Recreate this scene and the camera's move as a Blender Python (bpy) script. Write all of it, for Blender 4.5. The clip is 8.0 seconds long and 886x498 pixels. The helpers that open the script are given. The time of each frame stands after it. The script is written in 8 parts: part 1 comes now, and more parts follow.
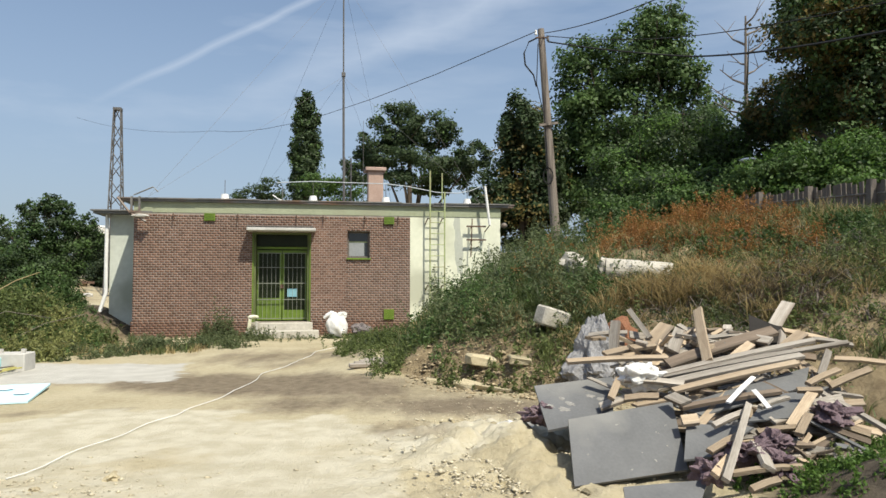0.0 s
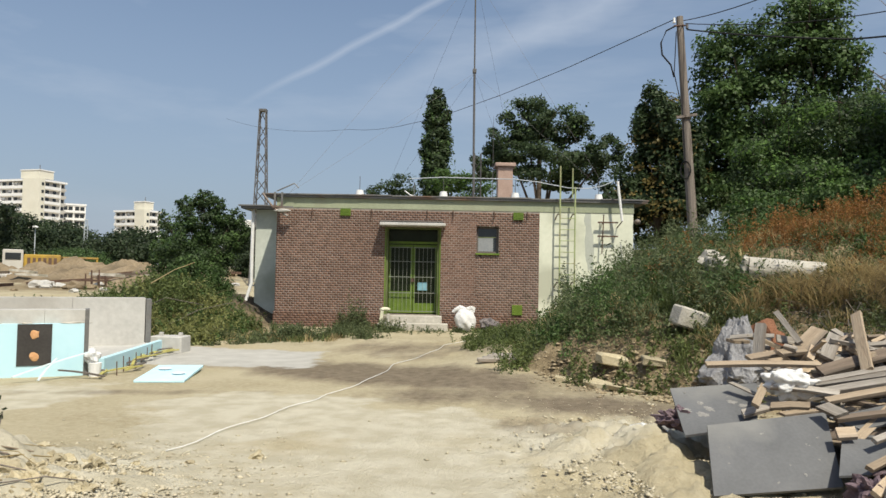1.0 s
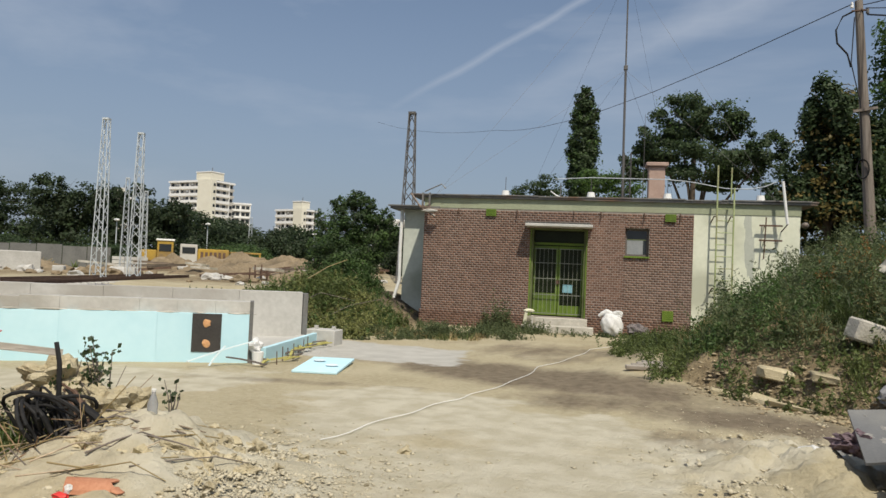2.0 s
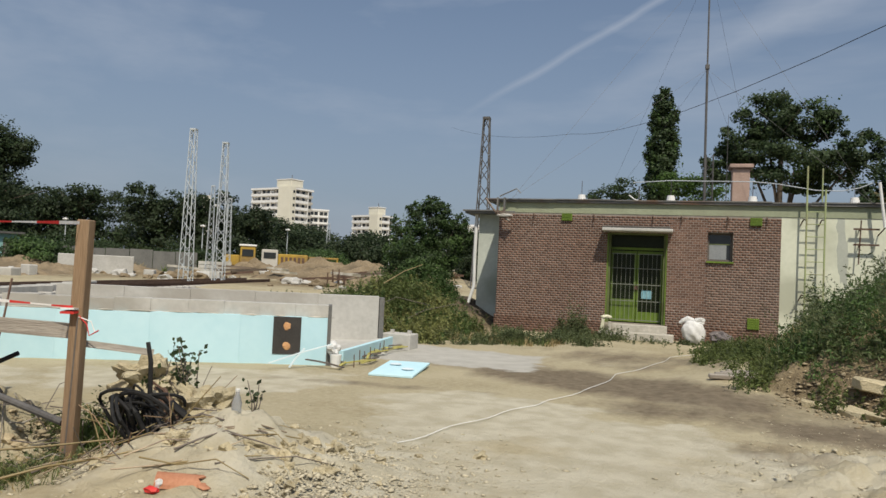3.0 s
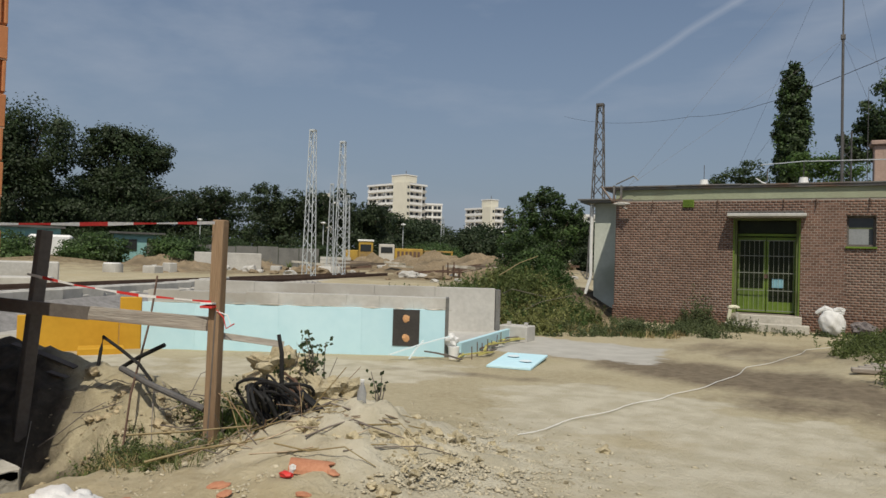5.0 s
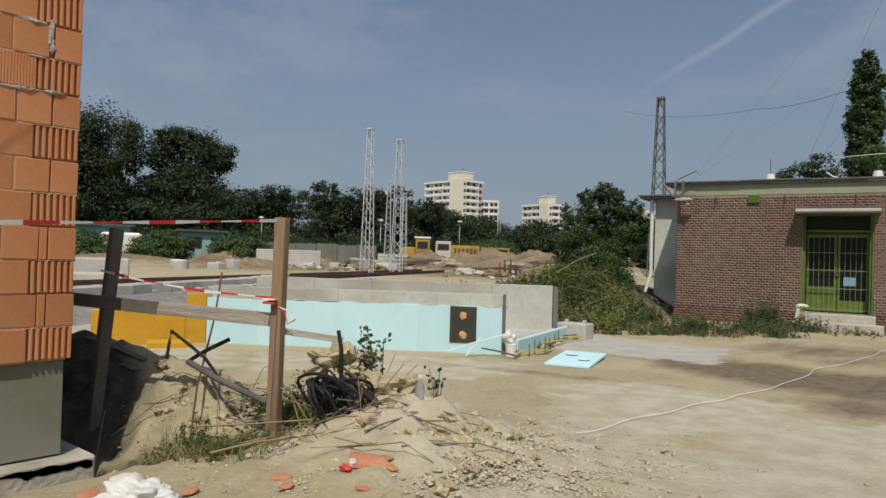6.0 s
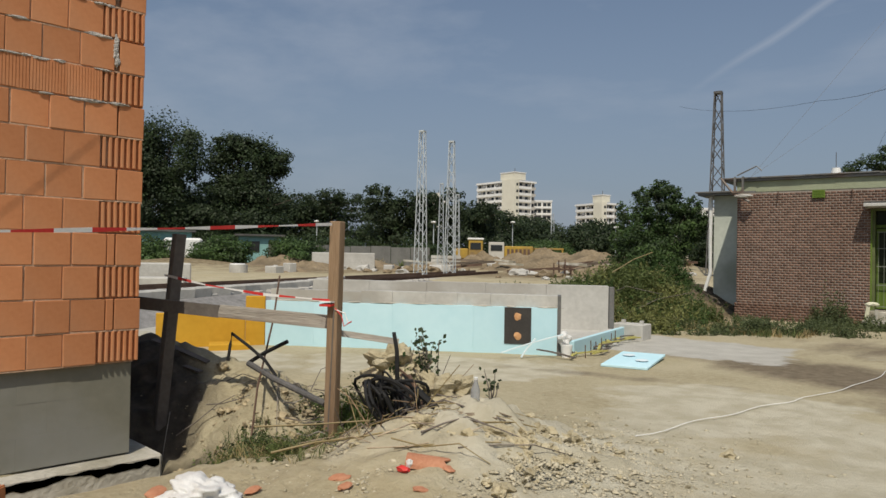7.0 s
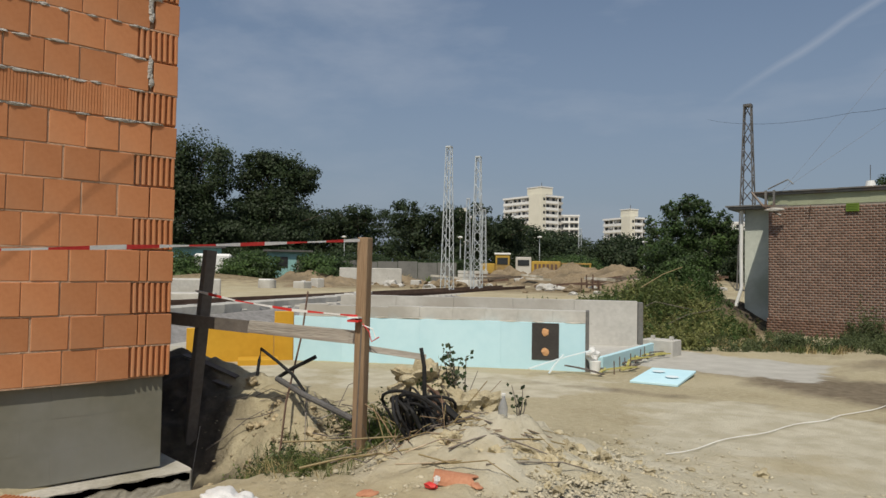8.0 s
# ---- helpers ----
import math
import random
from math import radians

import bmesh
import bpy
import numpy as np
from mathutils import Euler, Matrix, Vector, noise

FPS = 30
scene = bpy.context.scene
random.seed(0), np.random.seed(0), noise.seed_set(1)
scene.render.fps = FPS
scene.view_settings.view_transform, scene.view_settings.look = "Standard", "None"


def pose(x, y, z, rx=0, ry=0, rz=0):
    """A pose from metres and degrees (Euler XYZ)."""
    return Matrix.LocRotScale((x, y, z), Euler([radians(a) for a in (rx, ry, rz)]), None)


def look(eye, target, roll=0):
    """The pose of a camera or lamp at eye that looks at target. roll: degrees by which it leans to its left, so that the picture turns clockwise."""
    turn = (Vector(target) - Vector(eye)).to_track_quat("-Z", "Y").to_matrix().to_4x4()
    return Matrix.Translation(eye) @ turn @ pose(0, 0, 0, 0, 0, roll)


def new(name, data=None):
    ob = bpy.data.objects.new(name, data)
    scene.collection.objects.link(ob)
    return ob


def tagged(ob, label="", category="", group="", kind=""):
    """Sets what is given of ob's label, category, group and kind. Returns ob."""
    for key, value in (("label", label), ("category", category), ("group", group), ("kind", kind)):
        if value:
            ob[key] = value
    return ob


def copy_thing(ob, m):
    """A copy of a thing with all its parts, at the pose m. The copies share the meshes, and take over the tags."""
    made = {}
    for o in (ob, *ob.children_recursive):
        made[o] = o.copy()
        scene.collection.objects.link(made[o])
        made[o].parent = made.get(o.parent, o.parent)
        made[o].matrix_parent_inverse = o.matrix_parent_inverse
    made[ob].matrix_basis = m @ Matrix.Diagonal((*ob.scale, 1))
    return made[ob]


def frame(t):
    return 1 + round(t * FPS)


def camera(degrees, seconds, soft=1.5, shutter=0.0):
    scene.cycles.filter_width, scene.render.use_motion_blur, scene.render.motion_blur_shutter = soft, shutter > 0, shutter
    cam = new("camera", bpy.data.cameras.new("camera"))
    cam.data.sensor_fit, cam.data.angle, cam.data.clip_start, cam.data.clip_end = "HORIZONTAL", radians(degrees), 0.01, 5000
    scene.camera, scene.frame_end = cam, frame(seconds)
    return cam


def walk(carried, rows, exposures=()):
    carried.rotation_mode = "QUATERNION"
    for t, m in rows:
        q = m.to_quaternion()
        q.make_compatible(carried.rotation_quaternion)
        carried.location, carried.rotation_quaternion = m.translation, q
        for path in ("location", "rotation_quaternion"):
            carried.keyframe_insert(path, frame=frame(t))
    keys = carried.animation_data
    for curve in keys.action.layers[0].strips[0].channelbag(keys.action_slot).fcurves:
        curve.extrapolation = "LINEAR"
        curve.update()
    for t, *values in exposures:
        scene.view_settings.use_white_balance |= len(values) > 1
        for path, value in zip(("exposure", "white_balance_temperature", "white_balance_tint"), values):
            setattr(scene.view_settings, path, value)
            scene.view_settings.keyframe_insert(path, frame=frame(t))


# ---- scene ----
cam = camera(63.7, 8.0)
PATH = [
    (0, (-0.171, -0.095, 1.438), (-0.152, 1.903, 1.528), 0.0),
    (0.5, (-0.181, -0.089, 1.446), (-0.312, 1.905, 1.529), 0.0),
    (1, (-0.198, -0.08, 1.431), (-0.535, 1.89, 1.506), 1.1),
    (1.5, (-0.229, -0.052, 1.433), (-0.772, 1.872, 1.5), 1.9),
    (2, (-0.259, -0.037, 1.437), (-0.981, 1.827, 1.501), 2.5),
    (3.5, (-0.278, -0.028, 1.429), (-1.258, 1.715, 1.497), 2.3),
    (4, (-0.282, -0.037, 1.432), (-1.34, 1.659, 1.491), 1.8),
    (4.5, (-0.291, -0.037, 1.43), (-1.412, 1.618, 1.476), 1.6),
    (6, (-0.303, -0.044, 1.43), (-1.609, 1.471, 1.452), 1.7),
    (6.5, (-0.304, -0.045, 1.427), (-1.668, 1.417, 1.447), 1.3),
    (7, (-0.307, -0.048, 1.431), (-1.722, 1.366, 1.453), 1.0),
    (7.5, (-0.305, -0.048, 1.433), (-1.76, 1.323, 1.47), 0.7),
    (8, (-0.3, -0.058, 1.436), (-1.767, 1.301, 1.499), 0.9),
]
walk(cam, [(t, look(eye, target, roll)) for t, eye, target, roll in PATH], [(0, 0.67, 6450, 6), (0.5, 0.57, 6450, 6), (1, 0.43, 6470, 7), (1.5, 0.28, 6480, 7), (2, 0.16, 6500, 8), (3.5, -0.02, 6500, 8), (4.5, -0.14, 6500, 8), (6, -0.12, 6500, 8), (8, -0.10, 6500, 8)])

# ---- sky, sun ----
SUN = Vector((0.333, -0.456, 0.828)).normalized()
world = bpy.data.worlds.new("sky")
scene.world = world
world.use_nodes = True
wn, wl = world.node_tree.nodes, world.node_tree.links
wn.clear()
sky = wn.new("ShaderNodeTexSky")
sky.sky_type = "NISHITA"
sky.sun_disc = False
sky.sun_elevation = math.asin(SUN.z)
sky.sun_rotation = math.atan2(SUN.x, SUN.y)
sky.air_density, sky.dust_density, sky.ozone_density = 1.0, 2.0, 2.0
tc = wn.new("ShaderNodeTexCoord")


def wmath(op, a, b=None, clamp=False):
    n = wn.new("ShaderNodeMath")
    n.operation, n.use_clamp = op, clamp
    for k, v in enumerate((a, b)):
        if v is None:
            continue
        if isinstance(v, (int, float)):
            n.inputs[k].default_value = v
        else:
            wl.new(v, n.inputs[k])
    return n.outputs[0]


def wdot(vec):
    n = wn.new("ShaderNodeVectorMath")
    n.operation = "DOT_PRODUCT"
    wl.new(tc.outputs["Generated"], n.inputs[0])
    n.inputs[1].default_value = vec
    return n.outputs["Value"]


def band(p, q, width, fade_a, fade_b):
    """A thin trail of cloud between two directions of the sky."""
    p, q = Vector(p).normalized(), Vector(q).normalized()
    side = p.cross(q).normalized()
    along = side.cross(p).normalized()
    wob = wmath("MULTIPLY", wmath("SUBTRACT", trail_noise.outputs["Fac"], 0.5), width * 1.4)
    d = wmath("ABSOLUTE", wmath("ADD", wdot(side), wob))
    a = wmath("SUBTRACT", 1.0, wmath("DIVIDE", d, width), True)
    s = wdot(along)
    a = wmath("MULTIPLY", a, wmath("DIVIDE", wmath("SUBTRACT", s, fade_a), 0.12, True))
    return wmath("MULTIPLY", a, wmath("DIVIDE", wmath("SUBTRACT", fade_b, s), 0.2, True))


trail_noise = wn.new("ShaderNodeTexNoise")
trail_noise.inputs["Scale"].default_value = 14.0
trail_noise.inputs["Detail"].default_value = 5.0
wl.new(tc.outputs["Generated"], trail_noise.inputs["Vector"])
stretch = wn.new("ShaderNodeMapping")
stretch.inputs["Rotation"].default_value = (0.35, 0.5, 0.6)
stretch.inputs["Scale"].default_value = (1.2, 3.0, 7.0)
wl.new(tc.outputs["Generated"], stretch.inputs["Vector"])
wisps = wn.new("ShaderNodeTexNoise")
wisps.inputs["Scale"].default_value = 1.6
wisps.inputs["Detail"].default_value = 6.0
wisps.inputs["Roughness"].default_value = 0.55
wl.new(stretch.outputs[0], wisps.inputs["Vector"])
cirrus = wmath("MULTIPLY", wmath("MULTIPLY", wmath("SUBTRACT", wisps.outputs["Fac"], 0.45), 2.8, True), 0.43)
TRAIL_A = (-0.40, 0.88, 0.235), (-0.14, 0.90, 0.37)
TRAIL_B = (-0.25, 0.93, 0.24), (0.12, 0.90, 0.38)
cloud = wmath("ADD", cirrus, wmath("MULTIPLY", band(*TRAIL_A, 0.007, -0.05, 0.75), 0.30), True)
cloud = wmath("ADD", cloud, wmath("MULTIPLY", band(*TRAIL_B, 0.028, -0.05, 0.9), 0.24), True)
wmix = wn.new("ShaderNodeMix")
wmix.data_type = "RGBA"
wl.new(cloud, wmix.inputs["Factor"])
wl.new(sky.outputs[0], wmix.inputs[6])
wmix.inputs[7].default_value = (7.0, 7.3, 8.0, 1)
bg = wn.new("ShaderNodeBackground")
bg.inputs["Strength"].default_value = 0.092
haze = wn.new("ShaderNodeMix")
haze.data_type = "RGBA"
wl.new(wmath("SUBTRACT", 0.80, wmath("MULTIPLY", wdot((0, 0, 1)), 1.45), True), haze.inputs["Factor"])
wl.new(wmix.outputs[2], haze.inputs[6])
haze.inputs[7].default_value = (2.72, 3.2, 4.1, 1)
wl.new(haze.outputs[2], bg.inputs["Color"])
wl.new(bg.outputs[0], wn.new("ShaderNodeOutputWorld").inputs["Surface"])

sun = new("sun", bpy.data.lights.new("sun", "SUN"))
sun.data.energy, sun.data.angle, sun.data.color = 3.6, radians(0.6), (1.0, 0.915, 0.785)
sun.matrix_world = look(SUN * 50, (0, 0, 0))


# ---- materials ----
def material(name, dark, light, scale=6.0, rough=0.85, bump=0.3, metal=0.0, fine=8.0, vary=0.0, stain=None, island=False, bump_scale=None, spec=0.3, grain=None):
    """Noise of two scales between two colours, relief, and optional stains and change from piece to piece."""
    m = bpy.data.materials.new(name)
    m.use_nodes = True
    n, l = m.node_tree.nodes, m.node_tree.links
    b = n["Principled BSDF"]
    b.inputs["Roughness"].default_value, b.inputs["Metallic"].default_value = rough, metal
    b.inputs["Specular IOR Level"].default_value = spec
    where = n.new("ShaderNodeTexCoord").outputs["Object"]
    if grain:
        along = n.new("ShaderNodeMapping")
        along.inputs["Scale"].default_value = grain
        l.new(where, along.inputs["Vector"])
        where = along.outputs[0]

    def tex(sc, detail=4.0):
        x = n.new("ShaderNodeTexNoise")
        x.inputs["Scale"].default_value, x.inputs["Detail"].default_value = sc, detail
        l.new(where, x.inputs["Vector"])
        return x.outputs["Fac"]

    def mix(f, a, c, how="MIX"):
        x = n.new("ShaderNodeMix")
        x.data_type, x.blend_type = "RGBA", how
        for k, v in ((0, f), (6, a), (7, c)):
            if isinstance(v, (int, float)):
                x.inputs[k].default_value = v
            elif isinstance(v, tuple):
                x.inputs[k].default_value = (*v, 1)
            else:
                l.new(v, x.inputs[k])
        return x.outputs[2]

    def ramp(f, lo, hi):
        x = n.new("ShaderNodeMapRange")
        x.inputs["From Min"].default_value, x.inputs["From Max"].default_value = lo, hi
        l.new(f, x.inputs["Value"])
        return x.outputs[0]
    coarse, small = tex(scale), tex(scale * fine)
    col = mix(ramp(coarse, 0.3, 0.7), dark, light)
    col = mix(0.35, col, mix(ramp(small, 0.3, 0.7), dark, light))
    if stain:
        col = mix(ramp(tex(scale * 0.37, 6.0), 0.52, 0.66), col, stain)
    if vary:
        if island:
            rnd = n.new("ShaderNodeNewGeometry").outputs["Random Per Island"]
        else:
            rnd = n.new("ShaderNodeObjectInfo").outputs["Random"]
        h = n.new("ShaderNodeHueSaturation")
        l.new(ramp(rnd, 0, 1), h.inputs["Value"])
        x = h.inputs["Value"].links[0].from_node
        x.inputs["To Min"].default_value, x.inputs["To Max"].default_value = 1 - vary, 1 + vary
        l.new(col, h.inputs["Color"])
        col = h.outputs[0]
    l.new(col, b.inputs["Base Color"])
    if bump:
        k = n.new("ShaderNodeBump")
        k.inputs["Strength"].default_value, k.inputs["Distance"].default_value = bump, 0.02
        l.new(tex(bump_scale or scale * fine), k.inputs["Height"])
        l.new(k.outputs[0], b.inputs["Normal"])
    return m


def leaf_material(name, dark, light, vary=0.36):
    m = material(name, dark, light, 0.6, 0.55, 0.0, vary=vary, island=True)
    b = m.node_tree.nodes["Principled BSDF"]
    b.inputs["Transmission Weight"].default_value = 0.0
    n, l = m.node_tree.nodes, m.node_tree.links
    tr = n.new("ShaderNodeBsdfTranslucent")
    l.new(b.inputs["Base Color"].links[0].from_socket, tr.inputs["Color"])
    ms = n.new("ShaderNodeMixShader")
    ms.inputs[0].default_value = 0.4
    l.new(b.outputs[0], ms.inputs[1])
    l.new(tr.outputs[0], ms.inputs[2])
    l.new(ms.outputs[0], n["Material Output"].inputs["Surface"])
    return m


M_BRICK = material("brick_red", (0.135, 0.076, 0.055), (0.205, 0.124, 0.090), 0.55, 0.9, 0.2, vary=0.24, island=True, stain=(0.185, 0.125, 0.098))
M_BRICK_ONE = material("brick_red_single", (0.135, 0.076, 0.055), (0.205, 0.124, 0.090), 0.55, 0.9, 0.2, vary=0.3)
M_MORTAR = material("mortar", (0.22, 0.185, 0.155), (0.40, 0.36, 0.315), 0.7, 0.95, 0.4)
M_PLASTER = material("cream_plaster", (0.62, 0.64, 0.50), (0.76, 0.77, 0.63), 1.2, 0.9, 0.15, stain=(0.48, 0.49, 0.38))
# stained white plaster, its base colour lowered to hold tree shade
M_PLASTER_SHADED = material("white_plaster_with_shade", (0.44, 0.47, 0.41), (0.58, 0.61, 0.54), 1.2, 0.9, 0.15, stain=(0.36, 0.38, 0.31))
M_BAND = material("olive_plaster", (0.27, 0.295, 0.20), (0.36, 0.39, 0.27), 1.5, 0.9, 0.15, stain=(0.30, 0.31, 0.22))
M_ROOF = material("roof_felt", (0.06, 0.06, 0.058), (0.14, 0.135, 0.125), 2.0, 0.9, 0.4)
M_ZINC = material("weathered_sheet_metal", (0.13, 0.13, 0.125), (0.24, 0.235, 0.22), 3.0, 0.6, 0.15, metal=0.4, stain=(0.2, 0.13, 0.09))
M_GREEN = material("green_paint", (0.10, 0.165, 0.02), (0.16, 0.235, 0.035), 4.0, 0.55, 0.1, stain=(0.10, 0.15, 0.03))
M_BAR = material("dull_bar_paint", (0.17, 0.18, 0.15), (0.27, 0.28, 0.24), 5.0, 0.6, 0.05)
M_RUNG = material("ladder_paint", (0.30, 0.36, 0.16), (0.44, 0.48, 0.26), 5.0, 0.55, 0.1, stain=(0.25, 0.2, 0.12))
M_CONCRETE = material("concrete", (0.40, 0.39, 0.36), (0.56, 0.55, 0.51), 1.4, 0.92, 0.3, stain=(0.36, 0.34, 0.30))
M_CONCRETE_OLD = material("weathered_concrete", (0.36, 0.34, 0.29), (0.58, 0.55, 0.48), 3.0, 0.95, 0.6, stain=(0.28, 0.26, 0.2))
M_CEMENT = material("grey_cement_render", (0.165, 0.16, 0.124), (0.222, 0.214, 0.17), 1.6, 0.92, 0.10, stain=(0.24, 0.24, 0.22))
M_WHITE = material("white_paint", (0.70, 0.70, 0.67), (0.82, 0.82, 0.80), 5.0, 0.6, 0.1)
M_BLUE = material("pale_blue_foam", (0.47, 0.72, 0.80), (0.57, 0.80, 0.87), 0.8, 0.8, 0.12, vary=0.05)
M_BLUE_WHITE = material("bleached_foam", (0.62, 0.74, 0.78), (0.74, 0.83, 0.86), 2.0, 0.8, 0.1)
M_YELLOW = material("ochre_yellow_foam", (0.50, 0.27, 0.02), (0.62, 0.35, 0.035), 1.2, 0.8, 0.1)
M_BLACKPANEL = material("charcoal_panel", (0.035, 0.032, 0.03), (0.06, 0.055, 0.05), 4.0, 0.75, 0.1)
M_PATCH = material("orange_adhesive", (0.55, 0.28, 0.12), (0.70, 0.42, 0.22), 20.0, 0.8, 0.5)
M_BLOCK = material("fired_clay_block", (0.43, 0.168, 0.070), (0.55, 0.245, 0.112), 1.3, 0.9, 0.06, vary=0.12, stain=(0.47, 0.235, 0.125), fine=22.0)
M_BED = material("dusty_clay_joint", (0.42, 0.25, 0.15), (0.56, 0.40, 0.29), 7.0, 0.95, 0.6)
M_JOINT = material("rough_joint_mortar", (0.38, 0.36, 0.33), (0.52, 0.50, 0.46), 9.0, 0.95, 0.9)
M_WOOD = material("sawn_timber", (0.27, 0.205, 0.14), (0.46, 0.375, 0.27), 3.0, 0.85, 0.5, vary=0.35, stain=(0.22, 0.18, 0.14), grain=(0.4, 5, 5))
M_WOOD_GREY = material("weathered_timber", (0.20, 0.178, 0.15), (0.42, 0.385, 0.335), 3.0, 0.88, 0.5, vary=0.35, stain=(0.17, 0.14, 0.11), grain=(0.4, 5, 5))
M_WOOD_POST = material("old_sawn_timber", (0.22, 0.145, 0.085), (0.38, 0.27, 0.17), 4.0, 0.85, 0.5, stain=(0.18, 0.115, 0.07), grain=(4, 4, 0.3))
# dark timber; on the ditch post and rail end it carries painted shade
M_WOOD_DARK = material("dark_and_shaded_timber", (0.10, 0.085, 0.075), (0.17, 0.15, 0.13), 3.0, 0.8, 0.25)
M_POLE = material("old_pole_timber", (0.15, 0.125, 0.105), (0.27, 0.235, 0.20), 3.0, 0.9, 0.5, stain=(0.11, 0.09, 0.075), grain=(4, 4, 0.4))
M_SLATE = material("dark_grey_sheet", (0.105, 0.108, 0.11), (0.155, 0.158, 0.16), 3.2, 0.75, 0.12, stain=(0.20, 0.20, 0.19), fine=14.0)
M_STEEL = material("galvanised_steel", (0.42, 0.46, 0.48), (0.55, 0.59, 0.61), 4.0, 0.6, 0.05)
M_RUST = material("rusty_steel", (0.09, 0.055, 0.04), (0.17, 0.11, 0.08), 3.0, 0.8, 0.2, metal=0.2)
M_MASTDARK = material("dull_grey_steel", (0.085, 0.083, 0.082), (0.16, 0.155, 0.15), 3.0, 0.7, 0.1, metal=0.3)
M_RUBBER = material("black_rubber_hose", (0.012, 0.012, 0.012), (0.03, 0.03, 0.03), 5.0, 0.6, 0.05, spec=0.18)
M_BARK = material("bark", (0.07, 0.055, 0.045), (0.16, 0.13, 0.10), 3.0, 0.95, 0.6)
M_DEADWOOD = material("bare_dead_wood", (0.12, 0.10, 0.085), (0.24, 0.21, 0.18), 3.0, 0.95, 0.5)
M_RED = material("red_plastic_tape", (0.55, 0.03, 0.03), (0.65, 0.06, 0.05), 8.0, 0.5, 0.05)
M_TAPEWHITE = material("white_plastic_tape", (0.72, 0.71, 0.70), (0.82, 0.82, 0.80), 8.0, 0.5, 0.05)
M_BAG = material("white_woven_plastic", (0.56, 0.56, 0.55), (0.74, 0.74, 0.72), 14.0, 0.6, 0.3)
M_STONE = material("pale_sand_lump", (0.38, 0.325, 0.205), (0.54, 0.475, 0.325), 5.0, 0.95, 0.9, vary=0.2, bump_scale=60.0)
M_FARWALL = material("cream_facade", (0.68, 0.655, 0.545), (0.76, 0.735, 0.625), 0.2, 0.9, 0.0)
M_FARWHITE = material("white_facade", (0.76, 0.76, 0.74), (0.84, 0.84, 0.82), 0.2, 0.9, 0.0)
M_LOGGIA = material("shaded_loggia_wall", (0.44, 0.42, 0.38), (0.56, 0.54, 0.49), 0.3, 0.9, 0.0)
M_GLASS = material("dark_window_glass", (0.015, 0.018, 0.02), (0.03, 0.034, 0.036), 1.0, 0.08, 0.0, spec=0.6)
M_DOORGLASS = material("dusty_dark_door_glass", (0.012, 0.016, 0.008), (0.022, 0.03, 0.014), 3.0, 0.25, 0.0, spec=0.12)
# darker olive that puts the door recess's shade into the colour
M_JAMB = material("olive_paint_with_shade", (0.10, 0.125, 0.045), (0.16, 0.19, 0.08), 4.0, 0.7, 0.1, stain=(0.09, 0.10, 0.04))
M_WOOD_OLD = material("old_brown_board", (0.13, 0.10, 0.075), (0.26, 0.205, 0.155), 3.0, 0.88, 0.35, vary=0.3, stain=(0.10, 0.08, 0.06), grain=(0.4, 5, 5))
M_INSIDE = material("dim_interior", (0.03, 0.03, 0.028), (0.06, 0.058, 0.05), 2.0, 0.9, 0.0)
M_LEAF = leaf_material("green_leaves", (0.046, 0.086, 0.026), (0.11, 0.178, 0.054))
M_LEAF_DARK = leaf_material("dark_green_leaves", (0.03, 0.052, 0.021), (0.07, 0.105, 0.042))
M_LEAF_BRIGHT = leaf_material("bright_green_leaves", (0.055, 0.115, 0.022), (0.125, 0.21, 0.045))
M_LEAF_BROWN = leaf_material("browning_leaves", (0.09, 0.085, 0.028), (0.22, 0.165, 0.05))
M_LEAF_RUST = leaf_material("withered_orange_weeds", (0.20, 0.095, 0.03), (0.37, 0.19, 0.062))
M_WEED = leaf_material("weed_green", (0.07, 0.105, 0.03), (0.175, 0.21, 0.072))
M_WEED_GREY = leaf_material("grey_green_weed", (0.072, 0.098, 0.044), (0.17, 0.20, 0.09))
# green kept low in saturation to paint distance haze into the leaves
M_LEAF_FAR = leaf_material("hazed_distant_leaves", (0.026, 0.042, 0.021), (0.058, 0.082, 0.036), 0.3)
M_WILT = leaf_material("wilting_cut_leaves", (0.13, 0.15, 0.05), (0.27, 0.28, 0.10))
M_STRAW = leaf_material("dry_straw", (0.30, 0.23, 0.11), (0.52, 0.42, 0.22))


# ---- building helpers ----
def part(name, bm, mat, parent=None, label=""):
    me = bpy.data.meshes.new(name)
    bm.normal_update()
    bm.to_mesh(me)
    bm.free()
    me.materials.append(mat)
    ob = new(name, me)
    ob.parent = parent
    if label:
        tagged(ob, label)
    return ob


def thing(name, m, label, category, group="", kind=""):
    ob = new(name)
    ob.empty_display_size = 0.1
    ob.matrix_world = m
    return tagged(ob, label, category, group, kind)


def box(bm, x0, x1, y0, y1, z0, z1, m=None, bevel=0.0):
    c = Matrix.Translation(((x0 + x1) / 2, (y0 + y1) / 2, (z0 + z1) / 2)) @ Matrix.Diagonal((abs(x1 - x0), abs(y1 - y0), abs(z1 - z0), 1))
    made = bmesh.ops.create_cube(bm, size=1.0, matrix=(m @ c) if m else c)["verts"]
    if bevel:
        edges = list({e for v in made for e in v.link_edges})
        bmesh.ops.bevel(bm, geom=edges, offset=bevel, segments=1, affect="EDGES")
    return bm


